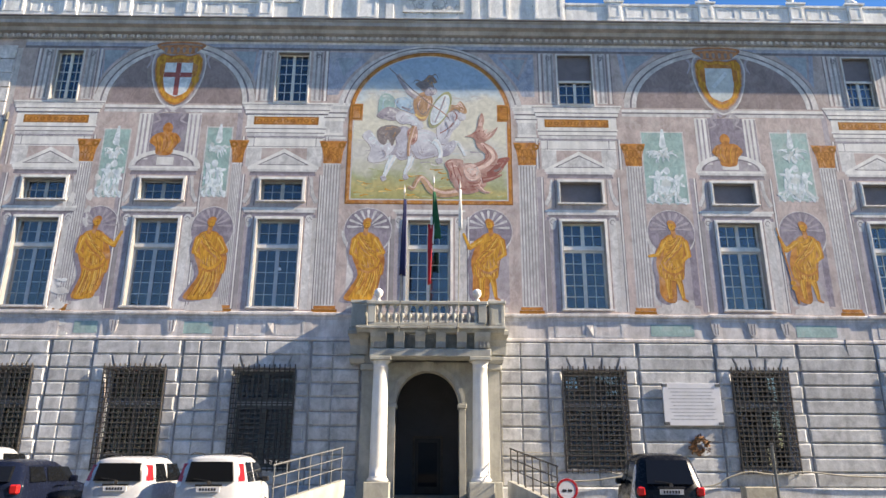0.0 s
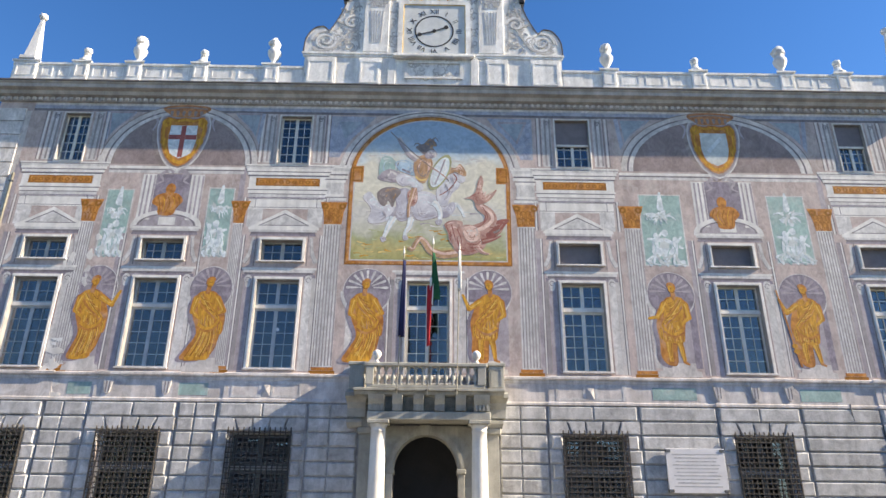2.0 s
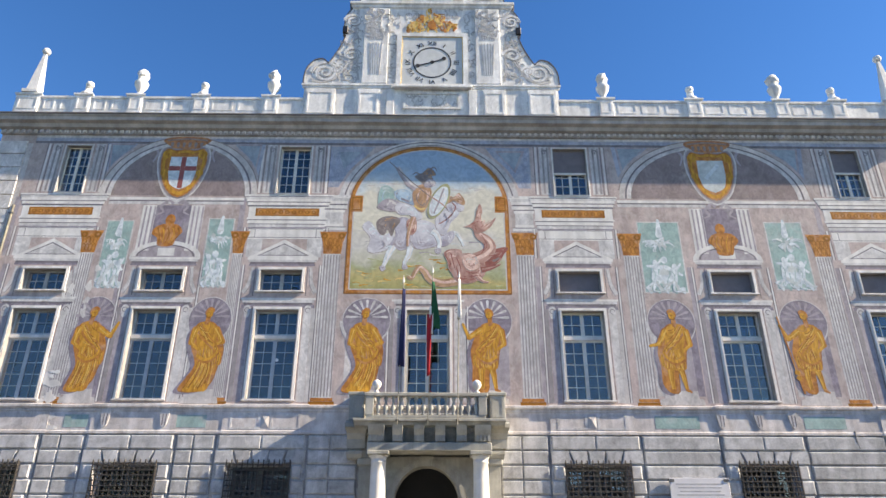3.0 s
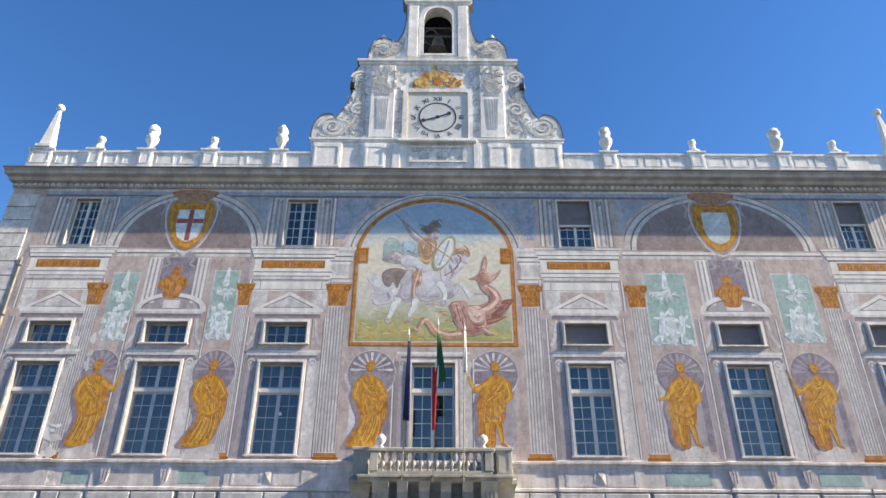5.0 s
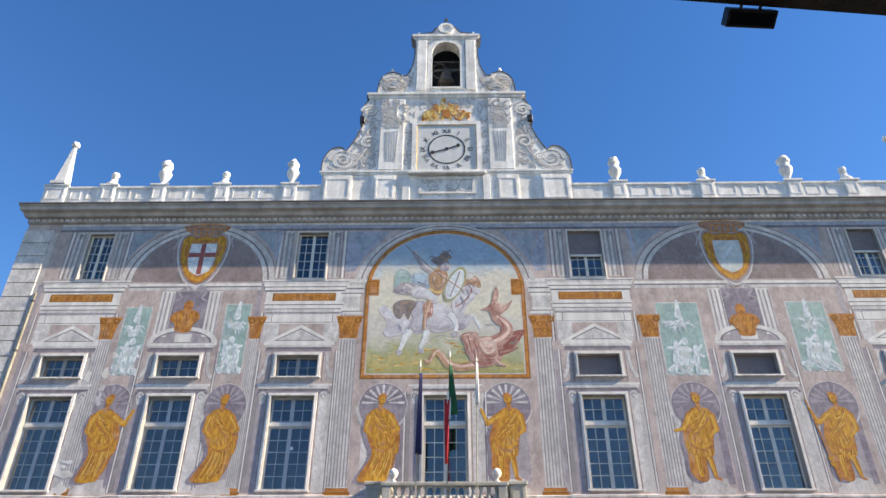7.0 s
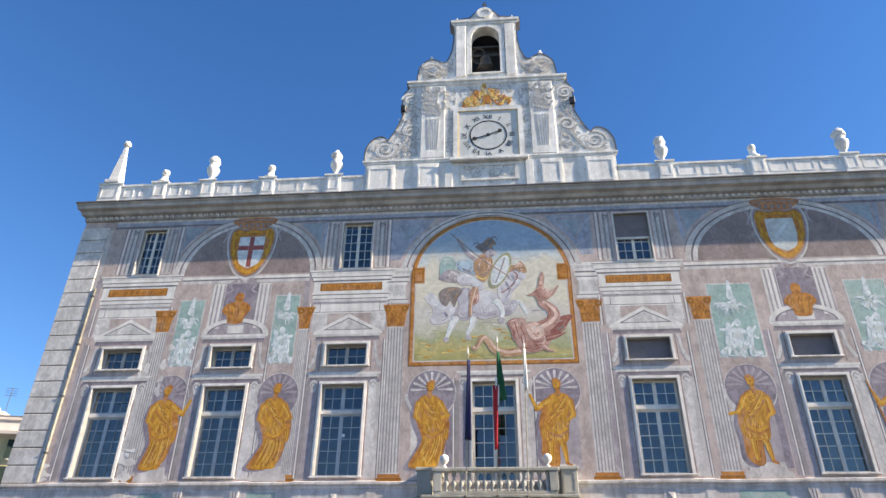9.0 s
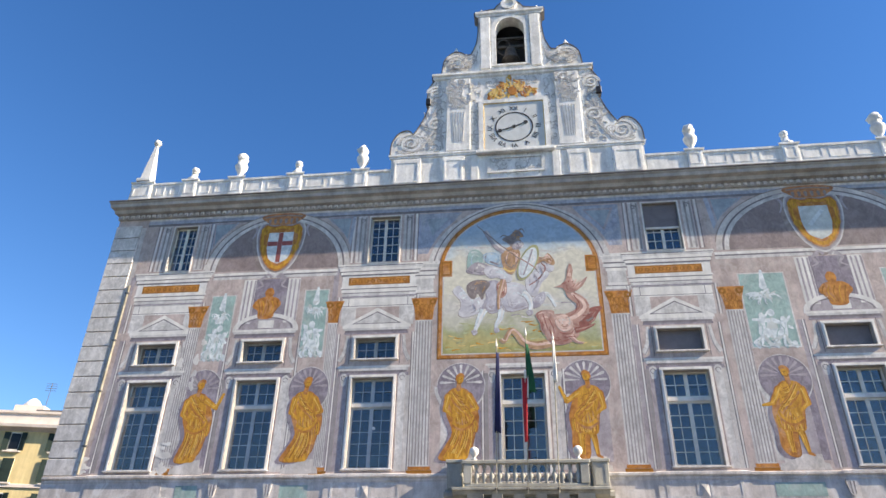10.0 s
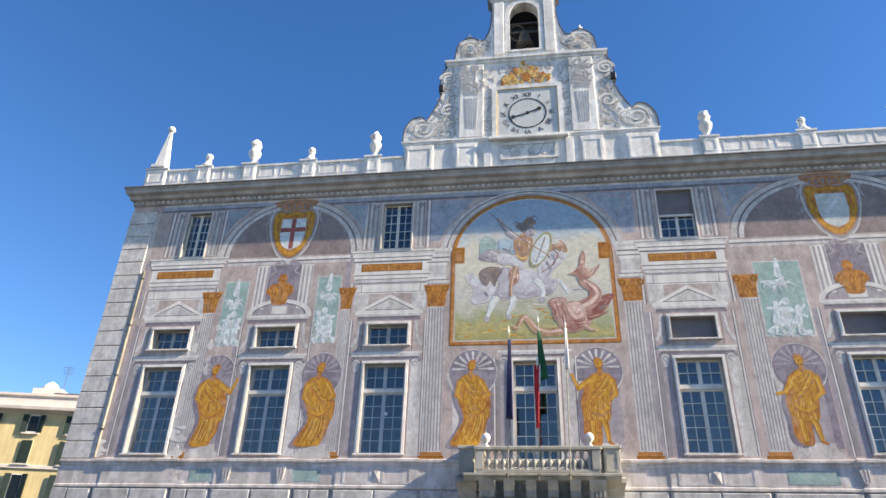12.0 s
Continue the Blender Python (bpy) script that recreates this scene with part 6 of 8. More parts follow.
for x in (-2.0, 1.92):
    part("corner_pier", B(x - 0.14, x + 0.14, YB - 0.12, YB + 0.12, 6.33, 6.97, bevel=0.01), "portal", balcony)
    part("side_rail", B(x - 0.14, x + 0.14, YB + 0.14, F - 0.05, 6.97, 7.10, bevel=0.02), "portal", balcony)
    for j in range(3):
        part("side_baluster", lathe(bmesh.new(), [(0.06, 0), (0.05, 0.06), (0.085, 0.2), (0.045, 0.42), (0.04, 0.5), (0.065, 0.6), (0.065, 0.64)], x, YB + 0.3 + j * 0.24, 6.33, 10), "portal", balcony)
    urn = thing("stone_finial", "small round white stone finial on the balcony corner", "finial", group="balcony finials")
    xu = x + (0.22 if x < 0 else -0.18)
    part("ball", lathe(bmesh.new(), [(0.10, 0), (0.11, 0.04), (0.05, 0.09), (0.06, 0.13), (0.13, 0.2), (0.165, 0.3), (0.14, 0.4), (0.07, 0.46), (0.01, 0.48)], xu, YB, 7.10, 14), "white", urn, smooth=True)
balu = lathe(bmesh.new(), [(0.075, 0), (0.075, 0.05), (0.05, 0.08), (0.10, 0.22), (0.09, 0.3), (0.045, 0.42), (0.04, 0.5), (0.075, 0.57), (0.075, 0.64)], 0, 0, 0, 10)
first = part("baluster", balu, "portal", balcony, smooth=True)
spots = [-1.70 + 0.262 * i for i in range(14)]
first.location = (spots[0], YB, 6.33)
for x in spots[1:]:
    o = new("baluster", first.data)
    o.location = (x, YB, 6.33)
    o.parent = balcony


def flag(x, zt, rows_, label, lean=0.10, width=0.3, gold=False):
    """A flag hanging in folds from an upright pole on the balcony."""
    t = thing("flag", label, "flag", group="balcony flags")
    y0 = YB - 0.24

    def out(px, py, pz):
        """A point moved outwards with the lean of the pole."""
        k = 1 - 0.046 * (pz - 5.95) / (zt - 5.95)
        return (0.26 + (px - 0.26) * k, py * k, 1.6 + (pz - 1.6) * k)

    top = out(x, y0 - 0.05, zt)
    part("pole", tube(bmesh.new(), [(x - lean, y0, 5.95), top], 0.02, 8), "rope", t, "thin beige flagpole")
    part("pole_tip", lathe(bmesh.new(), [(0.028, 0), (0.04, 0.06), (0.025, 0.15), (0.004, 0.3)], *top, 8), "white", t)
    part("clamp", B(x - lean - 0.05, x - lean + 0.05, y0 - 0.04, y0 + 0.12, 6.10, 6.16), "iron", t)
    for k, (mat, z0, z1, w0, w1, dx) in enumerate(rows_):
        bm = bmesh.new()
        n, m = 16, 12
        grid = []
        for j in range(m + 1):
            f = j / m
            z = z1 + (z0 - z1) * f
            w = (w0 + (w1 - w0) * f)
            c = x - lean * (zt - z) / (zt - 6) + dx[0] + (dx[1] - dx[0]) * f
            ring_ = []
            for i in range(n):
                a = 2 * math.pi * i / n
                fold = 1 + 0.35 * math.cos(3 * a + 2.2 * f + k)
                ring_.append(bm.verts.new(out(c + w / 2 * math.cos(a) * fold, y0 - 0.05 + 0.05 * math.sin(a) * fold, z + 0.06 * math.sin(2 * a) * (1 if j == m else 0.2))))
            grid.append(ring_)
        for p, q in zip(grid, grid[1:]):
            for i in range(n):
                bm.faces.new((p[i], p[(i + 1) % n], q[(i + 1) % n], q[i]))
        bm.faces.new(grid[0])
        bm.faces.new(grid[-1])
        part("cloth", bm, mat, t, smooth=True)
    return t


flag(-0.92, 11.15, [("blue_cloth", 8.0, 10.9, 0.10, 0.20, (0.02, 0.06))], "limp dark blue flag on a pale pole", 0.10)
flag(0.16, 11.55, [("green_cloth", 9.4, 11.2, 0.09, 0.30, (0.02, 0.18)), ("white_cloth", 9.2, 10.2, 0.14, 0.12, (0.0, 0.02)), ("red", 7.7, 9.9, 0.18, 0.10, (-0.05, -0.03))], "limp green, white and red flag on a pale pole", 0.14)
flag(1.14, 11.35, [("white_cloth", 9.75, 11.3, 0.08, 0.12, (0.0, 0.03))], "rolled white flag on a pale pole", 0.10)

# lobby behind the doorway, dimness put into its dark colour, with inner door
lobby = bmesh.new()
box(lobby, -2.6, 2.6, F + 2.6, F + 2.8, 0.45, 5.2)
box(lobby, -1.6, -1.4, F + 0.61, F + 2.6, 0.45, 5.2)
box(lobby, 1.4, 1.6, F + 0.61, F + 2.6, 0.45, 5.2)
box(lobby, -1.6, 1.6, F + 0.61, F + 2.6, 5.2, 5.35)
M["lobby"] = surface("shade_dark_lobby_plaster", (0.075, 0.078, 0.085), 0.1, 1.0, bump=0.05)
tagged(part("lobby_walls", lobby, "lobby"), "plaster lobby behind the doorway, coloured dark for its dimness", "wall", kind="structure")
inner_door = thing("door_1", "dark glazed inner door in the dim lobby", "door", kind="structure")
part("door_leaf", B(-0.48, 0.48, F + 2.50, F + 2.59, 0.47, 2.5, bevel=0.01), "black", inner_door)
part("door_pane", B(-0.36, 0.36, F + 2.485, F + 2.50, 0.75, 2.35), "car_glass", inner_door)
part("door_frame", ring(bmesh.new(), rect(-0.5, 0.5, 0.47, 2.52), rect(-0.58, 0.58, 0.46, 2.6), 0.02, y=F + 2.5, base=-0.1), "iron", inner_door)
tagged(part("portal_step", B(-2.5, 2.7, 23.2, F + 2.6, G, 0.45, bevel=0.015), "portal"), "pale worn stone landing before the doorway", "step", kind="structure")


def ramp_rail(side):
    """A ramp's low side wall with a tubular railing that climbs to the landing."""
    s = side
    x1, y1, x0, y0 = s * 2.78, 23.9, (-4.4 if s < 0 else 3.85), 20.9
    bm = bmesh.new()
    v = []
    for d in (-0.1, 0.1):
        for x, y, z in ((x0, y0, G), (x1, y1, G), (x1, y1, 1.06), (x0, y0, 0.50)):
            v.append(bm.verts.new((x + d, y + d * 0.3 * s, z)))
    for q in ((0, 1, 2, 3), (4, 5, 6, 7), (0, 1, 5, 4), (1, 2, 6, 5), (2, 3, 7, 6), (3, 0, 4, 7)):
        bm.faces.new([v[i] for i in q])
    tagged(part("ramp_wall", bm, "portal"), "low pale stone side wall of the entrance ramp", "wall", kind="structure")
    t = thing("ramp_railing", "grey tubular steel railing along the ramp wall", "railing", group="ramp railings")

    def at(f, h):
        return (x1 + (x0 - x1) * f, y1 + (y0 - y1) * f, 1.06 - 0.56 * f + h)

    for i in range(7):
        f = 0.02 + i * 0.16
        part("post", tube(bmesh.new(), [at(f, 0), at(f, 1.02)], 0.026, 6), "rail" if s < 0 else "iron", t)
    for h in (0.38, 0.70, 1.02):
        part("bar", tube(bmesh.new(), [at(0.0, h), at(0.5, h), at(1.0, h)], 0.020 if h < 1 else 0.028, 6), "rail" if s < 0 else "iron", t)


ramp_rail(-1)
ramp_rail(1)
bm = bmesh.new()
v = []
for z0_, z1_ in ((G, 0.449), (G, 0.18)):
    y_ = 23.19 if z1_ > 0.3 else 19.4
    w_ = 2.7 if z1_ > 0.3 else 4.6
    v.append([bm.verts.new(p) for p in ((-w_, y_, z0_), (w_, y_, z0_), (w_, y_, z1_), (-w_, y_, z1_))])
for i in range(4):
    j = (i + 1) % 4
    bm.faces.new((v[0][i], v[0][j], v[1][j], v[1][i]))
bm.faces.new(v[0])
bm.faces.new(v[1])
tagged(part("entrance_ramp", bm, "portal"), "pale stone ramp rising to the doorway", "ramp", kind="structure")



# ---- parapet, finials and the clock gable ----
PY = F + 0.02
parapet = thing("parapet", "weathered white marble parapet with panelled pedestals", "parapet", kind="structure")
for a, b in ((XL + 0.05, -5.68), (5.75, XR - 0.05)):
    bm = B(a, b, PY, PY + 0.35, 19.1, 20.42)
    moulding(bm, a, b, [(0.0, 20.36), (0.05, 20.40), (0.05, 20.50), (0.0, 20.53)], y=PY)
    box(bm, a, b, PY, PY + 0.35, 20.42, 20.53)
    part("parapet_wall", bm, "marble", parapet)
PED = [-17.75, -15.35, -13.05, -10.18, -7.08, 7.8, 11.75, 15.65, 18.2, 20.85]
for i, x in enumerate(PED):
    w = 0.33 if i not in (0, 9) else 0.5
    bm = B(x - w, x + w, PY - 0.06, PY + 0.45, 19.1, 20.55, bevel=0.015)
    ring(bm, rect(x - w + 0.14, x + w - 0.14, 19.85, 20.35), rect(x - w + 0.08, x + w - 0.08, 19.79, 20.41), 0.075, y=PY)
    moulding(bm, x - w, x + w, [(0.06, 20.50), (0.11, 20.54), (0.11, 20.62), (0.0, 20.66)], y=PY, ret=1)
    part("pedestal", bm, "marble", parapet)
r_ = random.Random(3)
for a, b in ((-17.2, -15.7), (-15.0, -13.4), (-12.7, -10.55), (-9.8, -7.45), (8.2, 11.4), (12.1, 15.3), (16.0, 17.85)):
    n = 2 if b - a < 2.6 else 3
    for i in range(n):
        xa, xb = a + (b - a) * i / n + 0.12, a + (b - a) * (i + 1) / n - 0.12
        part("panel_border", ring(bmesh.new(), rect(xa + 0.07, xb - 0.07, 19.86, 20.26), rect(xa, xb, 19.80, 20.32), 0.014, y=PY), "marble", parapet)


def urn_finial(x):
    t = thing("urn_finial", "white marble flaming urn on the parapet", "finial", group="parapet urns")
    prof_ = [(0.20, 0), (0.20, 0.06), (0.10, 0.12), (0.09, 0.22), (0.18, 0.36), (0.28, 0.58), (0.30, 0.72), (0.22, 0.86), (0.16, 0.90), (0.22, 0.96)]
    part("bowl", lathe(bmesh.new(), prof_, x, PY + 0.2, 20.66, 16), "marble", t, smooth=True)
    bm = lathe(bmesh.new(), [(0.18, 0), (0.25, 0.12), (0.26, 0.25), (0.20, 0.40), (0.12, 0.50), (0.02, 0.54)], x, PY + 0.2, 21.62, 14)
    for v in bm.verts:
        n_ = noise.noise(v.co * 5.0)
        v.co.x += n_ * 0.10
        v.co.y += noise.noise(v.co * 4.0 + Vector((3, 1, 7))) * 0.10
    part("flame", bm, "marble", t)


def ball_finial(x):
    t = thing("ball_finial", "small white marble ball finial on the parapet", "finial", group="parapet ball finials")
    part("stem", lathe(bmesh.new(), [(0.30, 0), (0.30, 0.08), (0.22, 0.14), (0.16, 0.28), (0.12, 0.36), (0.16, 0.42), (0.10, 0.48)], x, PY + 0.2, 20.66, 12), "marble", t)
    part("ball", lathe(bmesh.new(), [(0.05, 0), (0.14, 0.05), (0.18, 0.15), (0.16, 0.26), (0.06, 0.33), (0.01, 0.34)], x, PY + 0.2, 21.12, 12), "marble", t, smooth=True)


def obelisk(x):
    t = thing("obelisk", "tall white marble corner obelisk with a ball tip", "obelisk", group="corner obelisks")
    bm = bmesh.new()
    yc = PY + 0.2
    rows_ = [[bm.verts.new((x + sx * w, yc + sy * w, z)) for sx, sy in ((-1, -1), (1, -1), (1, 1), (-1, 1))] for w, z in ((0.25, 20.82), (0.055, 23.0))]
    for i in range(4):
        j = (i + 1) % 4
        bm.faces.new((rows_[0][i], rows_[0][j], rows_[1][j], rows_[1][i]))
    bm.faces.new(rows_[1])
    bm.faces.new(rows_[0])
    part("shaft", bm, "marble", t)
    part("foot", B(x - 0.36, x + 0.36, yc - 0.36, yc + 0.36, 20.64, 20.82, bevel=0.02), "marble", t)
    part("ball", lathe(bmesh.new(), [(0.06, 0), (0.15, 0.06), (0.19, 0.17), (0.15, 0.29), (0.05, 0.35)], x, yc, 22.98, 12), "marble", t, smooth=True)


for x in (PED[2], PED[4], PED[5], PED[7]):
    urn_finial(x)
for x in (PED[1], PED[3], PED[6], PED[8]):
    ball_finial(x)
obelisk(PED[0])
obelisk(PED[9])

gable = thing("clock_gable", "white stuccoed scrolled gable with clock and bell arch", "gable")
GX = 0.03
half = [(5.70, 19.1), (5.70, 21.30)] + smooth_loop([(5.78, 21.35), (5.72, 22.05), (5.40, 22.60), (4.98, 22.72), (4.72, 22.45)], 4, False) + \
    smooth_loop([(4.55, 22.75), (4.25, 23.4), (4.02, 24.1)], 4, False) + [(4.12, 24.15)] + smooth_loop([(4.12, 24.7), (4.05, 25.3), (3.8, 25.75)], 4, False) + \
    [(3.9, 25.85), (3.9, 26.1), (3.45, 26.2)] + smooth_loop([(3.42, 26.5), (3.3, 27.15), (2.85, 27.62), (2.45, 27.55), (2.25, 27.35)], 4, False) + \
    smooth_loop([(1.98, 27.4), (1.72, 28.1), (1.62, 29.0)], 4, False) + [(1.62, 29.95), (1.80, 30.1), (1.80, 30.35), (1.55, 30.42), (0.75, 30.55), (0.55, 30.85), (0.28, 31.1)]
outline = [(GX + x, z) for x, z in half] + [(GX - x, z) for x, z in reversed(half)]
bell_hole = [(GX - 0.72, 26.55), (GX + 0.72, 26.55)] + [(GX + 0.72 * math.cos(radians(a)), 29.0 + 0.78 * math.sin(radians(a))) for a in range(0, 181, 15)]
bm = bmesh.new()
loops = []
for pts in (outline, bell_hole):
    vs = [bm.verts.new((x, PY, z)) for x, z in pts]
    for i in range(len(vs)):
        bm.edges.new((vs[i], vs[(i + 1) % len(vs)]))
bmesh.ops.triangle_fill(bm, use_beauty=True, use_dissolve=False, edges=bm.edges[:])
ext = bmesh.ops.extrude_face_region(bm, geom=bm.faces[:])
bmesh.ops.translate(bm, vec=(0, 0.55, 0), verts=[g for g in ext["geom"] if isinstance(g, bmesh.types.BMVert)])
part("gable_wall", bm, "marble", gable)
# mouldings and pilasters of the gable
bm = moulding(bmesh.new(), GX - 5.72, GX + 5.72, [(0.0, 21.02), (0.06, 21.06), (0.06, 21.14), (0.10, 21.18), (0.10, 21.27), (0.0, 21.30)], y=PY, ret=1)
part("lower_moulding", bm, "marble", gable)
bm = moulding(bmesh.new(), GX - 3.75, GX + 3.75, [(0.0, 25.75), (0.08, 25.82), (0.08, 25.92), (0.16, 25.98), (0.16, 26.10), (0.0, 26.14)], y=PY, ret=1)
part("upper_moulding", bm, "marble", gable)
bm = moulding(bmesh.new(), GX - 1.62, GX + 1.62, [(0.0, 29.95), (0.06, 30.0), (0.06, 30.08), (0.14, 30.16), (0.14, 30.3), (0.0, 30.38)], y=PY, ret=1)
part("crown_moulding", bm, "marble", gable)
for s in (-1, 1):
    for xa, xb, z0, z1 in ((2.02, 3.15, 21.3, 25.72), (1.0, 1.5, 26.3, 29.9)):
        a, b = sorted((GX + s * xa, GX + s * xb))
        bm = B(a, b, PY - 0.10, PY, z0, z1, bevel=0.015)
        part("gable_pilaster", bm, "marble", gable)
    for xa, xb in ((1.66, 2.0), (2.3, 3.3), (4.3, 5.6)):
        a, b = sorted((GX + s * xa, GX + s * xb))
        bm = B(a, b, PY - 0.08, PY, 19.2, 21.0, bevel=0.01)
        ring(bm, rect(a + 0.16, b - 0.16, 19.75, 20.75), rect(a + 0.08, b - 0.08, 19.66, 20.84), 0.10, y=PY, base=0.08) if b - a > 0.5 else None
        part("gable_pedestal", bm, "marble", gable)
    # herm-like painted shaft and drapery of the pilasters
    xm = GX + s * 2.58
    bm = bmesh.new()
    for i in range(5):
        xx = xm - 0.28 + i * 0.14
        ribbon(bm, [(xx, 23.6), (xm + (xx - xm) * 0.7, 21.8)], 0.05, 0.035, 0.115, y=PY, base=0.10)
    for i in range(9):
        a = i * 0.7
        ribbon(bm, smooth_loop([(xm - 0.4 + 0.09 * i, 24.6 + 0.25 * math.sin(a)), (xm - 0.25 + 0.07 * i, 24.25 + 0.1 * math.cos(a)), (xm - 0.3 + 0.08 * i, 23.8)], 4, False), 0.05, 0.03, 0.116, y=PY, base=0.10)
    ring(bm, ellipse(xm, 24.95, 0.18, 0.22, 14), ellipse(xm, 24.95, 0.24, 0.28, 14), 0.118, y=PY, base=0.1)
    part("drapery", bm, "marble_grey", gable, "grey painted drapery lines")
    # scrolls
    for xc, zc, r0, turns, fl in ((4.85, 21.95, 0.62, 2.1, 1), (3.72, 25.0, 0.40, 1.8, 1), (2.72, 26.9, 0.52, 2.0, 1), (3.7, 23.0, 0.40, 1.5, -1), (4.35, 22.1, 0.25, 1.3, -1), (2.1, 26.75, 0.22, 1.4, -1)):
        pts = [(GX + s * (xc + fl * r0 * (1 - f * 0.85) * math.cos(turns * 2 * math.pi * f)), zc + r0 * (1 - f * 0.85) * math.sin(turns * 2 * math.pi * f)) for f in [i / 34 for i in range(35)]]
        hh = 0.022 + 0.006 * (xc + 2 * zc) % 0.012
        bm = ribbon(bmesh.new(), pts, 0.15, 0.08, hh, y=PY)
        part("scroll", bm, "marble", gable)
        pts2 = [(x + 0.05, z - 0.05) for x, z in pts]
        part("scroll_line", ribbon(bmesh.new(), pts2, 0.05, 0.04, hh + 0.002, y=PY), "marble_grey", gable)
    bm = bmesh.new()
    for p in ([(5.4, 21.5), (5.0, 21.4), (4.4, 21.6), (3.9, 22.4), (3.55, 23.2)], [(4.4, 23.1), (4.0, 22.9), (3.8, 23.6), (3.6, 24.2)], [(3.95, 24.5), (3.5, 24.2), (3.4, 23.6)], [(3.3, 21.5), (3.4, 22.3), (3.35, 23.0)], [(3.0, 26.4), (2.3, 26.4), (1.8, 26.9), (1.65, 27.6)], [(1.9, 24.3), (2.2, 24.8), (1.85, 25.4)], [(1.25, 28.9), (1.1, 28.2), (1.35, 27.6), (1.15, 27.0)]):
        ribbon(bm, smooth_loop([(GX + s * a, b) for a, b in p], 5, False), 0.10, 0.05, 0.0265, y=PY)
    tagged(part("line_ornament", bm, "marble_grey", gable, "grey painted ornament"), kind="stuff")
    t = thing("gable_finial", "small white stone finial on the gable shoulder", "finial", group="gable finials")
    part("stem", lathe(bmesh.new(), [(0.2, 0), (0.12, 0.1), (0.17, 0.24), (0.10, 0.38), (0.04, 0.55), (0.01, 0.6)], GX + s * 2.75, PY + 0.25, 27.58, 10), "marble", t)
    t = thing("crown_finial", "small white stone finial at the gable top", "finial", group="gable finials")
    part("stem", lathe(bmesh.new(), [(0.16, 0), (0.08, 0.1), (0.14, 0.22), (0.06, 0.36), (0.01, 0.5)], GX + s * 1.45, PY + 0.25, 30.38, 10), "marble", t)
    t = thing("gable_lamp", "small black lamp box on the gable side", "lamp", group="gable lamps")
    part("box", B(GX + s * 4.05 - 0.12, GX + s * 4.05 + 0.12, PY - 0.12, PY + 0.2, 24.2, 24.6, bevel=0.02), "black", t)
# dark slate capping along the gable's outline
for s in (-1, 1):
    run = [(GX + s * x, z) for x, z in half[1:]]
    bm = bmesh.new()
    for q in range(len(run) - 1):
        a_, b_ = Vector(run[q]), Vector(run[q + 1])
        if (b_ - a_).length > 0.02:
            d_ = (b_ - a_).normalized() * 0.01
            ribbon(bm, [tuple(a_ - d_), tuple(b_ + d_)], 0.05, 0.05, 0.03, y=PY, base=-0.57)
    part("slate_capping", bm, "roof", gable, "thin dark slate capping")
# scattered leaf and drapery ornament in grey line
rg = random.Random(17)
for s in (-1, 1):
    for x0_, x1_, z0_, z1_, n_ in ((3.3, 4.2, 21.5, 24.0, 22), (4.3, 5.4, 21.4, 22.4, 12), (4.4, 5.5, 19.8, 20.8, 10), (2.4, 3.2, 19.75, 20.75, 6), (3.3, 3.9, 24.2, 25.6, 12), (2.05, 3.1, 24.0, 25.6, 24), (1.55, 1.95, 21.5, 25.5, 12), (1.0, 1.5, 26.5, 29.7, 16), (1.7, 3.2, 26.4, 27.3, 16), (0.1, 1.1, 19.9, 20.9, 8), (0.2, 1.3, 25.2, 25.7, 5)):
        bm = bmesh.new()
        for k in range(int(n_ * 2.6)):
            xa, za = rg.uniform(x0_, x1_), rg.uniform(z0_, z1_)
            r0 = rg.uniform(0.08, 0.2)
            a0, a1 = rg.uniform(0, 6.28), rg.uniform(1.8, 4.2)
            pts = [(GX + s * (xa + r0 * (1 - 0.5 * f) * math.cos(a0 + a1 * f)), za + 1.3 * r0 * (1 - 0.5 * f) * math.sin(a0 + a1 * f)) for f in [i / 8 for i in range(9)]]
            on = xa < 3.15 and xa > 2.0 and za > 21.3
            ribbon(bm, pts, 0.065, 0.025, (0.108 if on else 0.012) + 0.0003 * k, y=PY, base=0.1 if on else 0.0)
        tagged(part("line_ornament", bm, "marble_grey", gable, "grey painted leaf ornament"), kind="stuff")
# bell arch surround, crown shell, relief
bm = ring(bmesh.new(), bell_hole, [(GX - 0.95, 26.45), (GX + 0.95, 26.45)] + [(GX + 0.95 * math.cos(radians(a)), 29.0 + 1.0 * math.sin(radians(a))) for a in range(0, 181, 15)], 0.07, y=PY)
part("bell_surround", bm, "marble", gable)
bm = ring(bmesh.new(), ellipse(GX, 30.75, 0.25, 0.25, 16), ellipse(GX, 30.75, 0.42, 0.38, 16), 0.16, y=PY)
plate(bm, ellipse(GX, 30.75, 0.25, 0.25, 16), 0.09, y=PY)
part("crown_shell", bm, "marble", gable)
bells = thing("bell", "dark bronze bell hanging in the gable arch", "bell")
part("bell_body", lathe(bmesh.new(), [(0.48, 0), (0.46, 0.06), (0.36, 0.3), (0.30, 0.6), (0.26, 0.8), (0.1, 0.92)], GX, PY + 0.5, 27.2, 18), "iron", bells, smooth=True)
part("yoke", B(GX - 0.7, GX + 0.7, PY + 0.42, PY + 0.58, 28.12, 28.3, bevel=0.02), "iron", bells)
part("upper_yoke", B(GX - 0.7, GX + 0.7, PY + 0.42, PY + 0.58, 28.75, 28.87, bevel=0.02), "iron", bells)
part("wheel", ring(bmesh.new(), ellipse(GX - 0.35, 28.1, 0.32, 0.5, 18), ellipse(GX - 0.35, 28.1, 0.38, 0.56, 18), 0.05, y=PY + 0.4), "iron", bells)
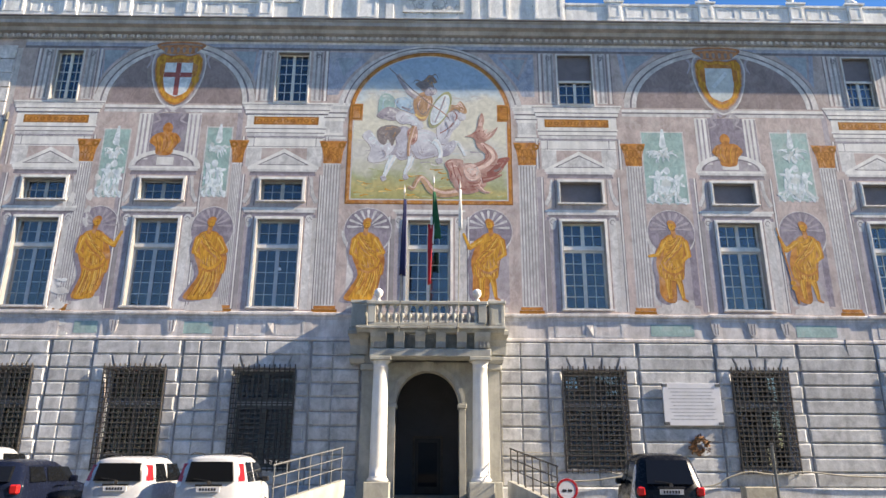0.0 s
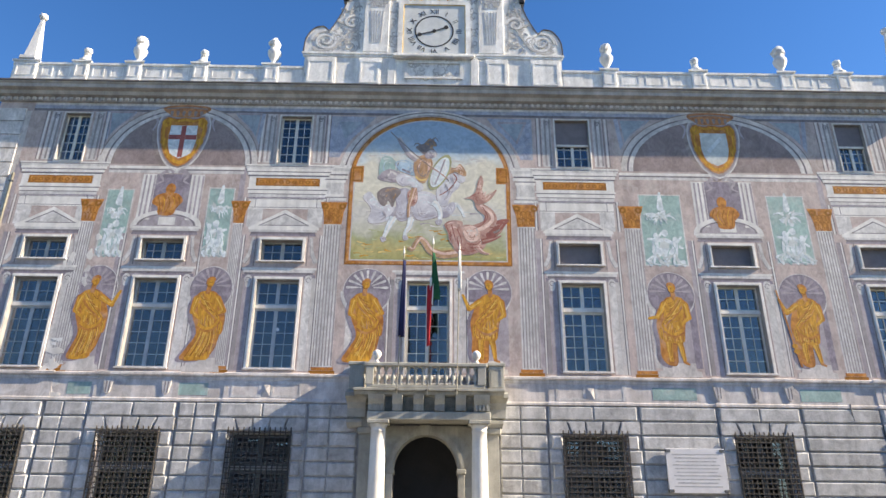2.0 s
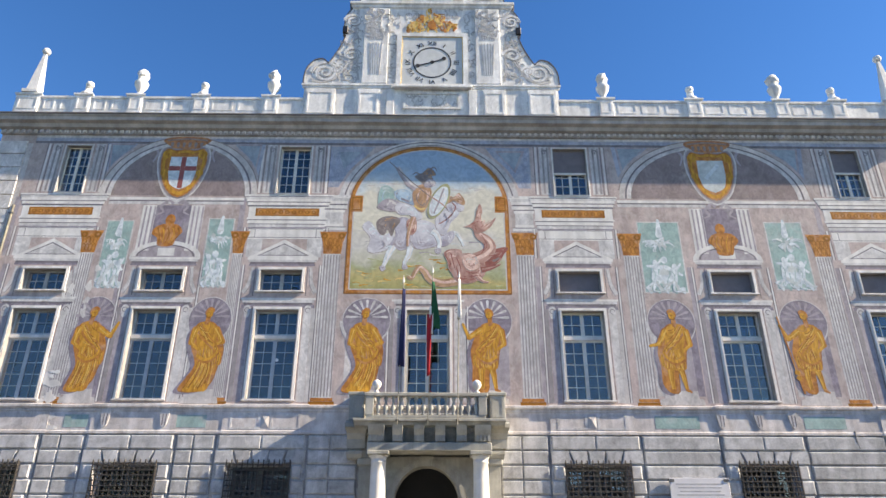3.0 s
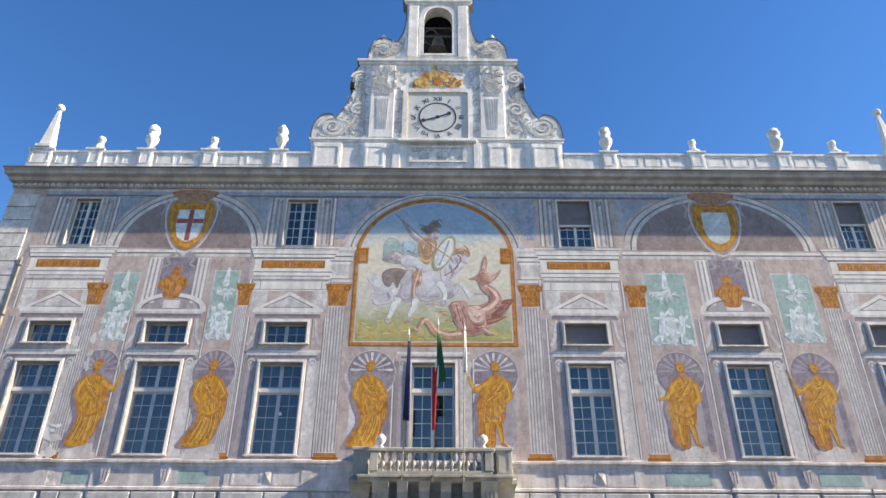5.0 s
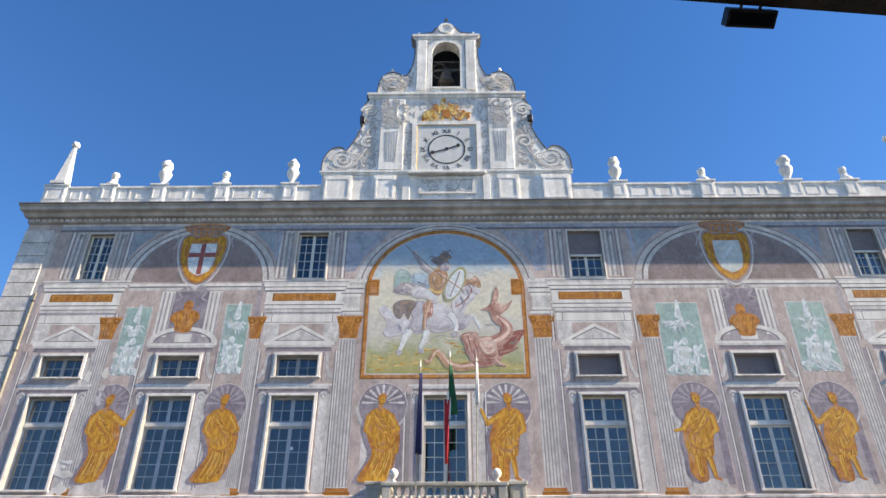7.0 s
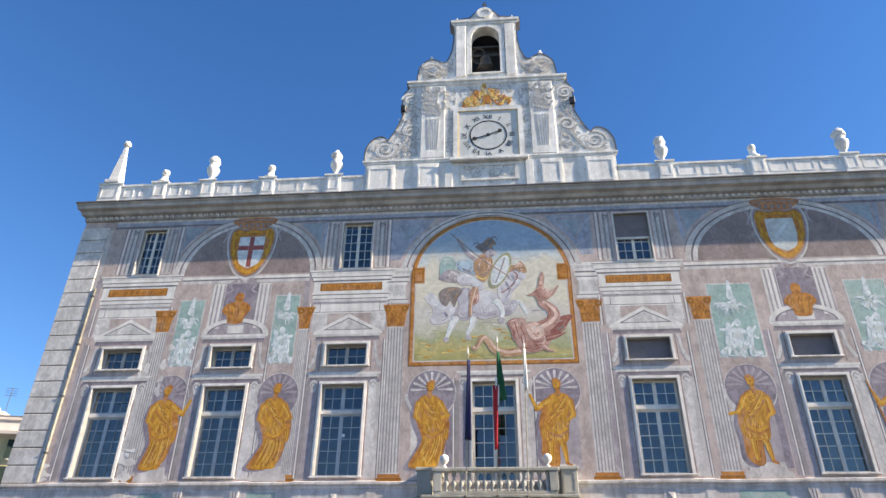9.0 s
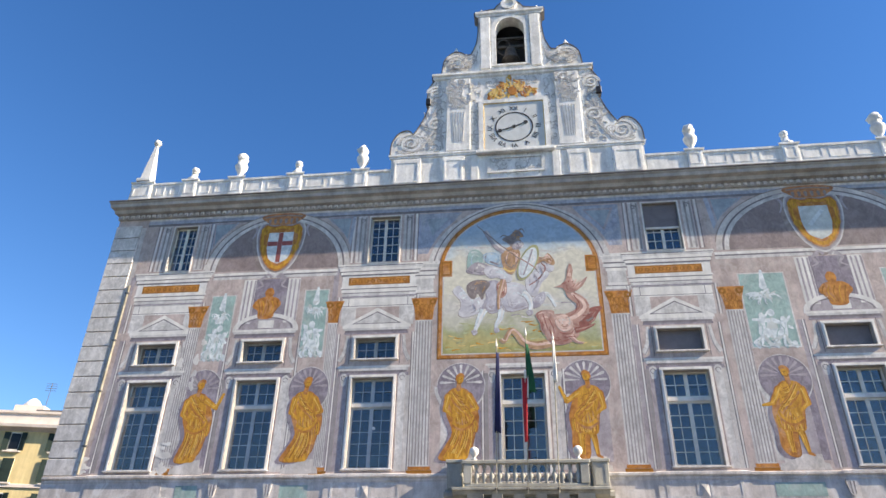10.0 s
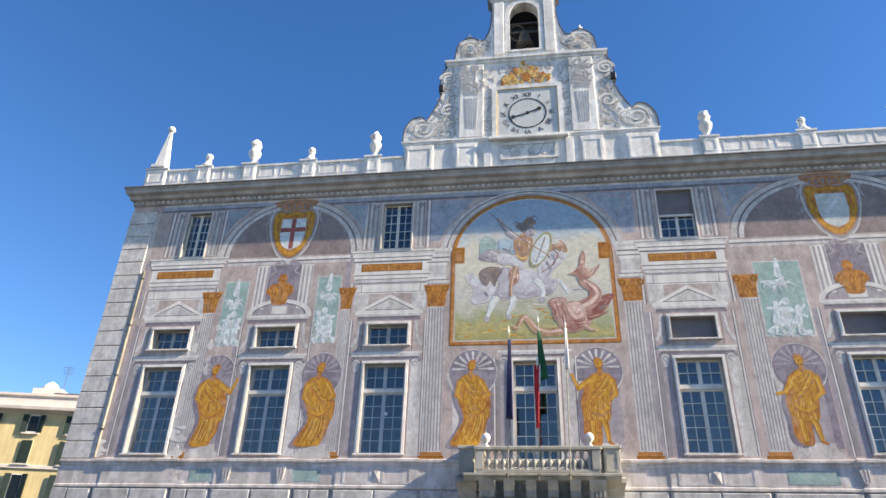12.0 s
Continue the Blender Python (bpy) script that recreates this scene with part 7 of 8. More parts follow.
tagged(part("bell_chamber", B(GX - 1.5, GX + 1.5, PY + 1.4, PY + 1.5, 26.0, 30.0), "dark_room"), "dark rear wall of the bell chamber", "wall", kind="structure")
tagged(part("chamber_roof", B(GX - 1.5, GX + 1.5, PY + 0.551, PY + 1.4, 29.9, 30.0), "dark_room"), "dark roof of the bell chamber", "roof", kind="structure")
for s in (-1, 1):
    tagged(part("chamber_side", B(GX + s * 1.45 - 0.05, GX + s * 1.45 + 0.05, PY + 0.551, PY + 1.4, 26.0, 29.9), "dark_room"), "dark side of the bell chamber", "wall", kind="structure")
vane = thing("weather_vane", "small dark iron weather vane on the gable top", "weather vane")
part("rod", tube(bmesh.new(), [(GX, PY + 0.25, 31.0), (GX, PY + 0.25, 31.9)], 0.02, 6), "iron", vane)
part("arrow", plate(bmesh.new(), [(GX - 0.13, 31.72), (GX + 0.13, 31.72), (GX + 0.02, 32.05)], 0.02, y=PY + 0.26), "iron", vane)
part("ball", lathe(bmesh.new(), [(0.2, 0), (0.24, 0.12), (0.15, 0.3), (0.05, 0.36)], GX + 0.32, PY + 0.3, 30.95, 10), "iron", vane)
bm = bmesh.new()
r_ = random.Random(5)
for i in range(84):
    f = r_.uniform(-1, 1)
    top = 26.0 - 1.25 * abs(f) ** 0.8
    z0_ = r_.uniform(24.28, max(24.4, top - 0.25))
    a = GX + f * 1.1
    ribbon(bm, smooth_loop([(a * 0.96, z0_), (a + r_.uniform(-0.16, 0.16), z0_ + 0.14), (a + r_.uniform(-0.12, 0.12), z0_ + 0.26), (a + r_.uniform(-0.2, 0.2), min(top, z0_ + 0.36))], 4, False), r_.uniform(0.06, 0.12), 0.03, 0.02 + 0.0003 * i, y=PY, slot=(0, 1, 0, 3, 1)[i % 5])
plate(bm, ellipse(GX, 24.75, 0.2, 0.26, 18), 0.05, y=PY, slot=1)
ornament = part("gilt_relief", bm, ["gold_lite", "orange", "marble", "gold_hi"], gable, "gold scrolled relief over the clock")

clock = thing("clock", "square white clock face with dark numerals and two hands", "clock")
CX, CZ, CH = 0.05, 22.62, 1.38
M["dial"] = surface("clock_dial", (0.56, 0.58, 0.58), 0.08, 2.0, fade=0.2, bump=0.04)
part("dial_square", plate(bmesh.new(), rect(CX - CH, CX + CH, CZ - CH, CZ + CH), 0.03, y=PY), "dial", clock)
# the thin pale ochre line paints in the sunlit reveal of the frame
bm = ring(bmesh.new(), rect(CX - CH, CX + CH, CZ - CH, CZ + CH), rect(CX - CH - 0.035, CX + CH + 0.035, CZ - CH - 0.035, CZ + CH + 0.035), 0.05, y=PY, slot=0)
ring(bm, rect(CX - CH - 0.037, CX + CH + 0.037, CZ - CH - 0.037, CZ + CH + 0.037), rect(CX - CH - 0.26, CX + CH + 0.26, CZ - CH - 0.1, CZ + CH + 0.24), 0.08, y=PY, slot=1)
part("clock_frame", bm, ["gold_lite", "marble"], clock, "stucco frame with its sunlit reveal painted as a pale ochre line")
part("clock_sill", B(CX - 1.8, CX + 1.8, PY - 0.24, PY, CZ - CH - 0.25, CZ - CH - 0.1, bevel=0.03), "marble", clock)
part("tablet", ring(bmesh.new(), rect(CX - 1.15, CX + 1.15, 20.05, 20.75), rect(CX - 1.28, CX + 1.28, 19.95, 20.85), 0.06, y=PY), "marble", gable)
part("minute_ring", ring(bmesh.new(), ellipse(CX, CZ - 0.08, 0.82, 0.82, 48), ellipse(CX, CZ - 0.08, 0.88, 0.88, 48), 0.04, y=PY, base=0.03), "ink", clock)
dial_c = (CX, CZ - 0.08)
for i, txt in enumerate(("XII", "I", "II", "III", "IIII", "V", "VI", "VII", "VIII", "IX", "X", "XI")):
    cu = bpy.data.curves.new("numeral", "FONT")
    cu.body, cu.size, cu.align_x, cu.align_y, cu.extrude = txt, 0.35, "CENTER", "CENTER", 0.004
    tmp = bpy.data.objects.new("numeral_source", cu)
    scene.collection.objects.link(tmp)
    bpy.context.view_layer.update()
    me = bpy.data.meshes.new_from_object(tmp.evaluated_get(bpy.context.evaluated_depsgraph_get()))
    bpy.data.objects.remove(tmp)
    me.materials.clear()
    me.materials.append(M["ink"])
    o = new("numeral", me)
    a = radians(90 - 30 * i)
    o.matrix_basis = Matrix.Translation((dial_c[0] + 1.10 * math.cos(a), PY - 0.036, dial_c[1] + 1.10 * math.sin(a))) @ Matrix.Rotation(a - math.pi / 2, 4, (0, -1, 0)) @ Matrix.Rotation(math.pi / 2, 4, "X")
    o.parent = clock
for nm, ang, ln_ in (("minute_hand", 197, 0.80), ("hour_hand", 22, 0.68)):
    a = radians(ang)
    e = (dial_c[0] + ln_ * math.cos(a), dial_c[1] + ln_ * math.sin(a))
    bm = ribbon(bmesh.new(), [dial_c, e], 0.05, 0.05, 0.06, y=PY, base=0.045)
    plate(bm, ellipse(dial_c[0] + ln_ * 0.86 * math.cos(a), dial_c[1] + ln_ * 0.86 * math.sin(a), 0.10, 0.10, 14), 0.064, y=PY, base=0.045)
    part(nm, bm, "ink", clock)
part("hub", plate(bmesh.new(), ellipse(*dial_c, 0.09, 0.09, 14), 0.07, y=PY, base=0.045), "ink", clock)



# ---- things on the square and on the lower wall ----
plaque = thing("wall_plaque", "large white marble plaque with worn grey lettering, bolted to the wall", "plaque")
part("slab", B(8.38, 10.44, F - 0.19, F - 0.12, 2.9, 4.38, bevel=0.008), "plaque", plaque)
for i in range(10):
    z = 4.18 - i * 0.118
    w = 0.82 - (i % 3) * 0.06
    part("line_of_lettering", B(9.41 - w, 9.41 + w, F - 0.193, F - 0.19, z - 0.016, z + 0.016), "ink_grey", plaque)
for x in (8.46, 10.36):
    for z in (2.97, 4.30):
        part("clamp", B(x - 0.09, x + 0.09, F - 0.21, F - 0.11, z - 0.05, z + 0.05, bevel=0.01), "rail", plaque)
part("fixing", B(8.6, 10.2, F - 0.12, F - 0.05, 3.1, 3.2), "rail", plaque)

wreath = thing("wreath", "dry brown leaf wreath with a pale ribbon on the wall", "wreath")
r_ = random.Random(11)
bm = bmesh.new()
for i in range(120):
    a, d = r_.uniform(0, 6.28), r_.gauss(0.24, 0.06)
    c = Vector((9.52 + d * math.cos(a), F - 0.16 + r_.uniform(-0.06, 0.05), 2.22 + d * math.sin(a)))
    u = Vector((r_.uniform(-1, 1), r_.uniform(-0.6, 0.6), r_.uniform(-1, 1))).normalized() * 0.09
    w = u.cross(Vector((0.2, 1, 0.1))).normalized() * 0.03
    bm.faces.new([bm.verts.new(p) for p in (c - u, c + w, c + u, c - w)])
part("leaves", bm, "bronze", wreath)
bm = bmesh.new()
tube(bm, [(9.52 + 0.22 * math.cos(a), F - 0.12, 2.22 + 0.22 * math.sin(a)) for a in [i * 0.33 for i in range(20)]], 0.05, 6)
part("hoop", bm, "bronze", wreath)
bm = ribbon(bmesh.new(), smooth_loop([(9.55, 2.35), (9.72, 2.1), (9.66, 1.9), (9.86, 1.98)], 5, False), 0.09, 0.05, 0.20, base=0.19)
part("ribbon", bm, "white_cloth", wreath)

hose = thing("cable", "beige cable sagging along the foot of the wall", "cable")
pts = [(4.0, 0.98), (5.7, 1.06), (7.0, 1.2), (7.4, 0.92), (9.6, 0.88), (10.4, 1.18), (11.1, 1.36), (12.0, 1.27), (13.1, 1.36), (14.5, 1.24), (16.0, 1.2), (18.5, 1.26)]
part("run", tube(bmesh.new(), [(x, F - 0.24, z) for x, z in smooth_loop(pts, 5, False)], 0.028, 6), "rope", hose)
cable = thing("thin_wire", "thin pale wire stretched along the rusticated wall", "wire")
part("run", tube(bmesh.new(), [(2.9 + i * 1.0, F - 0.14, 1.98 - 0.012 * i) for i in range(7)], 0.014, 5), "rope", cable)
crate = tagged(part("crate", B(10.7, 11.8, F - 0.75, F - 0.3, G + 0.13, 0.88, bevel=0.02), "rope"), "low brown wooden crate against the wall", "crate")

post = thing("barrier_post", "slim pale metal post standing on the pavement", "post")
part("pole", tube(bmesh.new(), [(10.72, 22, G + 0.13), (10.70, 22, 2.18)], 0.04, 8), "rail", post)
part("cap", B(10.655, 10.745, 21.95, 22.05, 2.18, 2.24, bevel=0.015), "rail", post)
part("foot", B(10.6, 10.84, 21.88, 22.12, G + 0.13, G + 0.17), "rail", post)

sign = thing("road_sign", "round white no-entry-to-vehicles sign with a red ring", "road sign")
lathe_bm = bmesh.new()
plate(lathe_bm, ellipse(3.74, 0.95, 0.29, 0.29, 32), 0.02, y=19.0, slot=0, base=0.0)
ring(lathe_bm, ellipse(3.74, 0.95, 0.225, 0.225, 32), ellipse(3.74, 0.95, 0.285, 0.285, 32), 0.026, y=19.0, slot=1, base=0.02)
plate(lathe_bm, limb((3.64, 0.93), (3.69, 0.93), 0.035, 0.035), 0.024, y=19.0, slot=2, base=0.02)
plate(lathe_bm, limb((3.79, 0.93), (3.84, 0.93), 0.035, 0.035), 0.024, y=19.0, slot=2, base=0.02)
part("disc", lathe_bm, ["sign_white", "sign_red", "ink"], sign)
part("stand", tube(bmesh.new(), [(3.74, 19.05, G), (3.74, 19.05, 1.1)], 0.025, 8), "rail", sign)
part("foot", B(3.5, 3.98, 18.85, 19.25, G, G + 0.06, bevel=0.01), "black", sign)

# a spout and lead pipe by the far bay
spout = thing("wall_spout", "short pale lead spout fixed to the wall", "pipe")
part("pipe", tube(bmesh.new(), smooth_loop([(15.35, F - 0.04, 6.0), (15.33, F - 0.05, 5.75), (15.36, F - 0.04, 5.5), (15.38, F - 0.05, 5.4)], 4, False), 0.028, 8), "rail", spout)


# ---- parked cars, seen from behind ----
def car(x, y, paint, label, length, width, height, boxy, turn=0.0, roof_mat=None, tall_lamps=True):
    t = thing("car", label, "car", (x, y, G), "parked cars")
    t.rotation_euler = (0, 0, radians(turn))
    w = width / 2
    L, H = length, height
    bm = bmesh.new()
    side = smooth_loop([(0.06, 0.28), (0.0, 0.50), (0.03, 0.80), (0.07, 0.98), (0.30 * (1 - boxy) + 0.10, H - 0.16), (0.30 * (1 - boxy) + 0.30, H - 0.03), (0.42 * L, H), (0.57 * L, H - 0.06), (0.74 * L, 1.02), (0.92 * L, 0.86), (0.99 * L, 0.62), (0.98 * L, 0.30), (0.5 * L, 0.24)], 4)
    n = len(side)
    rows_ = []
    for fx in (-1.0, -0.985, -0.94, -0.86, -0.6, -0.3, 0.0, 0.3, 0.6, 0.86, 0.94, 0.985, 1.0):
        row = []
        e = abs(fx)
        for yy, zz in side:
            tuck = 1.0 - 0.20 * max(0, (zz - 0.92) / (H - 0.92))
            f = yy / L
            bend = 0.14 * e ** 6 + 0.03 * e ** 2
            yc = yy + bend * (1 - 2 * f)
            zc = zz - (0.10 * e ** 8 + 0.03 * e * e) * max(0, (zz - 0.9) / (H - 0.9))
            row.append(bm.verts.new((fx * w * tuck, yc, zc)))
        rows_.append(row)
    for a, b in zip(rows_, rows_[1:]):
        for i in range(n):
            j = (i + 1) % n
            bm.faces.new((a[i], a[j], b[j], b[i]))
    bm.faces.new(rows_[0])
    bm.faces.new(rows_[-1])
    body = part("body", bm, paint, t, smooth=True)
    # rear window
    z0, z1 = 1.02, H - 0.16
    y0, y1 = 0.045, 0.30 * (1 - boxy) + 0.065
    k0, k1 = 0.68 * w, 0.60 * w
    bm = bmesh.new()
    v = [bm.verts.new(p) for p in ((-k0, y0 - 0.012, z0), (k0, y0 - 0.012, z0), (k1, y1 - 0.012, z1), (-k1, y1 - 0.012, z1))]
    v2 = [bm.verts.new(p) for p in ((-k0, y0 + 0.08, z0), (k0, y0 + 0.08, z0), (k1, y1 + 0.08, z1), (-k1, y1 + 0.08, z1))]
    bm.faces.new(v)
    for i in range(4):
        bm.faces.new((v[i], v[(i + 1) % 4], v2[(i + 1) % 4], v2[i]))
    part("rear_window", bm, "car_glass", t)
    part("wiper", tube(bmesh.new(), [(0.02, y0 - 0.03, z0 + 0.02), (-0.35, y0 - 0.02, z0 + 0.07)], 0.009, 5), "black", t)
    # side windows
    for s in (-1, 1):
        for ya, yb in ((0.55, 1.30), (1.38, 0.66 * L)):
            bm = bmesh.new()
            tk = lambda z: 1.0 - 0.20 * max(0, (z + 0.13 * max(0, (z - 0.9) / (H - 0.9)) - 0.92) / (H - 0.92))
            q = [(s * (w * tk(1.0) + 0.006), ya, 1.0), (s * (w * tk(1.0) + 0.006), yb + (0.25 if yb > 1.4 else 0), 1.0), (s * (w * tk(H - 0.17) + 0.006), yb - 0.05, H - 0.17), (s * (w * tk(H - 0.17) + 0.006), ya + 0.08, H - 0.17)]
            v = [bm.verts.new(p) for p in q]
            v2 = [bm.verts.new((p[0] - s * 0.06, p[1], p[2])) for p in q]
            bm.faces.new(v)
            for i in range(4):
                bm.faces.new((v[i], v[(i + 1) % 4], v2[(i + 1) % 4], v2[i]))
            part("side_window", bm, "car_glass", t)
        if tall_lamps:
            bm = bmesh.new()
            zs4 = (0.90, 1.02, 1.2, H - 0.20)
            for i in range(3):
                yy = [0.10 + max(0, (z - 0.95) / (H - 1.05)) * (0.30 * (1 - boxy) + 0.06) for z in zs4[i:i + 2]]
                q8 = []
                for z, y_ in zip(zs4[i:i + 2], yy):
                    xo = w * (1.0 - 0.20 * max(0, (z - 0.92) / (H - 0.92))) - 0.02
                    for xx, back in ((xo - 0.10, 0.025), (xo + 0.012, 0.085)):
                        for d in (0.0, 0.10):
                            q8.append(bm.verts.new((s * xx, y_ + d + back, z)))
                for q in ((0, 1, 3, 2), (4, 5, 7, 6), (0, 1, 5, 4), (2, 3, 7, 6), (0, 2, 6, 4), (1, 3, 7, 5)):
                    bm.faces.new([q8[k] for k in q]).material_index = 1 if i == 0 else 0
            part("tail_lamp", bm, ["red_lamp", "sign_white"], t, "tall red tail lamp")
        else:
            part("tail_lamp", B(min(s * w * 0.74, s * w * 0.97), max(s * w * 0.74, s * w * 0.97), 0.02, 0.16, 0.76, 0.96, bevel=0.03), "red_lamp", t, "red tail lamp")
        bm = B(min(s * (w - 0.02), s * (w + 0.17)), max(s * (w - 0.02), s * (w + 0.17)), 0.62 * L, 0.62 * L + 0.09, 0.98, 1.12, bevel=0.03)
        part("wing_mirror", bm, paint if paint != "white_car" else "black", t)
        for yy in (0.16 * L, 0.82 * L):
            tb = bmesh.new()
            n_ = 20
            prof_w = [(0.17, -0.02), (0.27, 0.0), (0.295, 0.03), (0.295, 0.15), (0.27, 0.18), (0.17, 0.17)]
            rr = [[tb.verts.new((s * (w - 0.17 + d), yy + r * math.cos(2 * math.pi * i / n_), 0.295 + r * math.sin(2 * math.pi * i / n_))) for i in range(n_)] for r, d in prof_w]
            for a, b in zip(rr, rr[1:]):
                for i in range(n_):
                    tb.faces.new((a[i], a[(i + 1) % n_], b[(i + 1) % n_], b[i]))
            wheel = part("wheel", tb, "tyre", t)
            rb = bmesh.new()
            for i in range(6):
                a = i * math.pi / 3
                rb.faces.new([rb.verts.new((s * (w + 0.002), yy + r * math.cos(a + d), 0.295 + r * math.sin(a + d))) for r, d in ((0.03, -0.9), (0.17, -0.25), (0.17, 0.25), (0.03, 0.9))])
            for i in range(1):
                rb.faces.new([rb.verts.new((s * (w - 0.02), yy + 0.175 * math.cos(a_ * 0.314), 0.295 + 0.175 * math.sin(a_ * 0.314))) for a_ in range(20)])
            part("rim", rb, "silver_car", wheel)
    part("bumper", B(-w * 0.96, w * 0.96, -0.06, 0.10, 0.34, 0.60, bevel=0.05), "black" if not tall_lamps else paint, t)
    pl = part("number_plate", B(-0.26, 0.26, -0.022 if tall_lamps else -0.03, 0.02, 0.80, 0.91), "plate", t)
    bm = bmesh.new()
    for i in range(6):
        box(bm, -0.19 + i * 0.065, -0.15 + i * 0.065, -0.026 if tall_lamps else -0.034, -0.0225 if tall_lamps else -0.0305, 0.825, 0.885)
    part("plate_bars", bm, "ink", pl)
    part("handle", B(-0.30, 0.30, -0.015, 0.03, 0.92, 0.965, bevel=0.008), "black", t)
    part("badge", lathe(bmesh.new(), [(0.045, 0), (0.045, 0.01)], 0, 0, 0, 12), "iron", t).matrix_basis = pose(0, 0.005, 1.0, 90, 0, 0)
    if tall_lamps:
        for s in (-1, 1):
            part("roof_rail", tube(bmesh.new(), [(s * w * 0.74, 0.5, H + 0.0), (s * w * 0.74, 0.7, H + 0.04), (s * w * 0.74, 1.5, H + 0.04), (s * w * 0.74, 1.7, H + 0.0)], 0.014, 5), "black", t)
    return t


car(-7.12, 16.9, "white_car", "small white hatchback parked with its tail to the square", 3.54, 1.58, 1.58, 0.75, 3)
car(-4.88, 16.6, "white_car", "second small white hatchback parked beside the first", 3.54, 1.58, 1.62, 0.75, 3)
car(-9.62, 15.9, "dark_car", "dark blue hatchback parked at the end of the row", 3.9, 1.66, 1.50, 0.25, 3, tall_lamps=False)
car(-12.95, 19.6, "white_car", "tall white van parked at the far end", 4.1, 1.7, 1.84, 0.85, 3, tall_lamps=False)
tiny = car(5.6, 16.3, "black_car", "tiny black two-seat car parked near the road sign", 2.6, 1.54, 1.70, 0.25, -4, tall_lamps=False)

for s in (-1, 1):
    bm = bmesh.new()
    xs_ = s * 0.775
    plate_pts = smooth_loop([(0.18, 0.45), (0.22, 0.9), (0.42, 1.38), (0.62, 1.40), (0.55, 0.95), (0.95, 0.62), (1.5, 0.50), (1.5, 0.36), (0.6, 0.36)], 3)
    va = [bm.verts.new((xs_ - s * 0.13 * max(0, (z - 0.92) / 0.6), y, z)) for y, z in plate_pts]
    vb = [bm.verts.new((v.co.x - s * 0.05, v.co.y, v.co.z)) for v in va]
    bm.faces.new(va)
    for i in range(len(va)):
        j = (i + 1) % len(va)
        bm.faces.new((va[i], va[j], vb[j], vb[i]))
    part("side_frame", bm, "silver_car", tiny, "pale silver side frame")

# ---- elevated roadway over the camera, with a floodlight under its edge ----
deck = thing("elevated_roadway", "dark stained concrete edge of an elevated roadway overhead", "bridge")
bm = bmesh.new()
v = []
for z in (8.6, 9.6):
    for x, y in ((-40, 1.27), (60, 11.3), (60, 1.5), (-40, -8.5)):
        v.append(bm.verts.new((x, y, z)))
for q in ((0, 1, 2, 3), (4, 5, 6, 7), (0, 1, 5, 4), (1, 2, 6, 5), (2, 3, 7, 6), (3, 0, 4, 7)):
    bm.faces.new([v[i] for i in q])
part("deck", bm, "concrete", deck)
for x in (-38, 24, 52):
    part("pier", lathe(bmesh.new(), [(0.9, 0), (0.8, 4), (0.9, 8.45)], x, -3.0 + 0.1 * x, G, 20), "concrete", deck)
flood = thing("floodlight", "black box floodlight hung under the roadway edge", "floodlight")
fm = Matrix.Translation((3.97, 5.80, 8.52)) @ Matrix.Rotation(radians(4), 4, "Z") @ Matrix.Rotation(radians(-32), 4, "X")
o = part("housing", B(-0.31, 0.31, -0.11, 0.11, -0.085, 0.085, bevel=0.012), "black", flood)
o.matrix_basis = fm
o = part("lens", B(-0.27, 0.27, -0.07, 0.07, -0.092, -0.085), "car_glass", flood)
o.matrix_basis = fm
for dx in (-0.12, 0.12):
    part("arm", tube(bmesh.new(), [(3.97 + dx, 5.76, 8.58), (3.97 + dx, 5.62, 8.64)], 0.02, 6), "iron", flood)

# ---- yellow apartment house beyond the palace corner ----
house = thing("apartment_house", "yellow stuccoed apartment house with green shutters beyond the corner", "house")
HX0, HX1, HY = -75.0, -33.0, 55.0
WZ = [(13.2, 14.9 - 0.1), (15.35, 16.95)]
part("house_wall", B(HX0, HX1, HY, HY + 14, G, 17.3), "yellow", house)
part("roof_cornice", moulding(bmesh.new(), HX0, HX1, [(0.0, 17.0), (0.25, 17.15), (0.7, 17.25), (0.75, 17.5), (0.35, 17.6), (0.35, 18.4), (0.5, 18.5), (0.5, 18.7), (0.0, 18.75)], y=HY, ret=0.5), "yellow_trim", house)
part("house_roof", B(HX0, HX1, HY + 0.02, HY + 14, 17.3, 18.74), "yellow_trim", house)
part("house_band", moulding(bmesh.new(), HX0, HX1, [(0.0, 12.3), (0.12, 12.35), (0.12, 12.6), (0.0, 12.65)], y=HY), "yellow_trim", house)
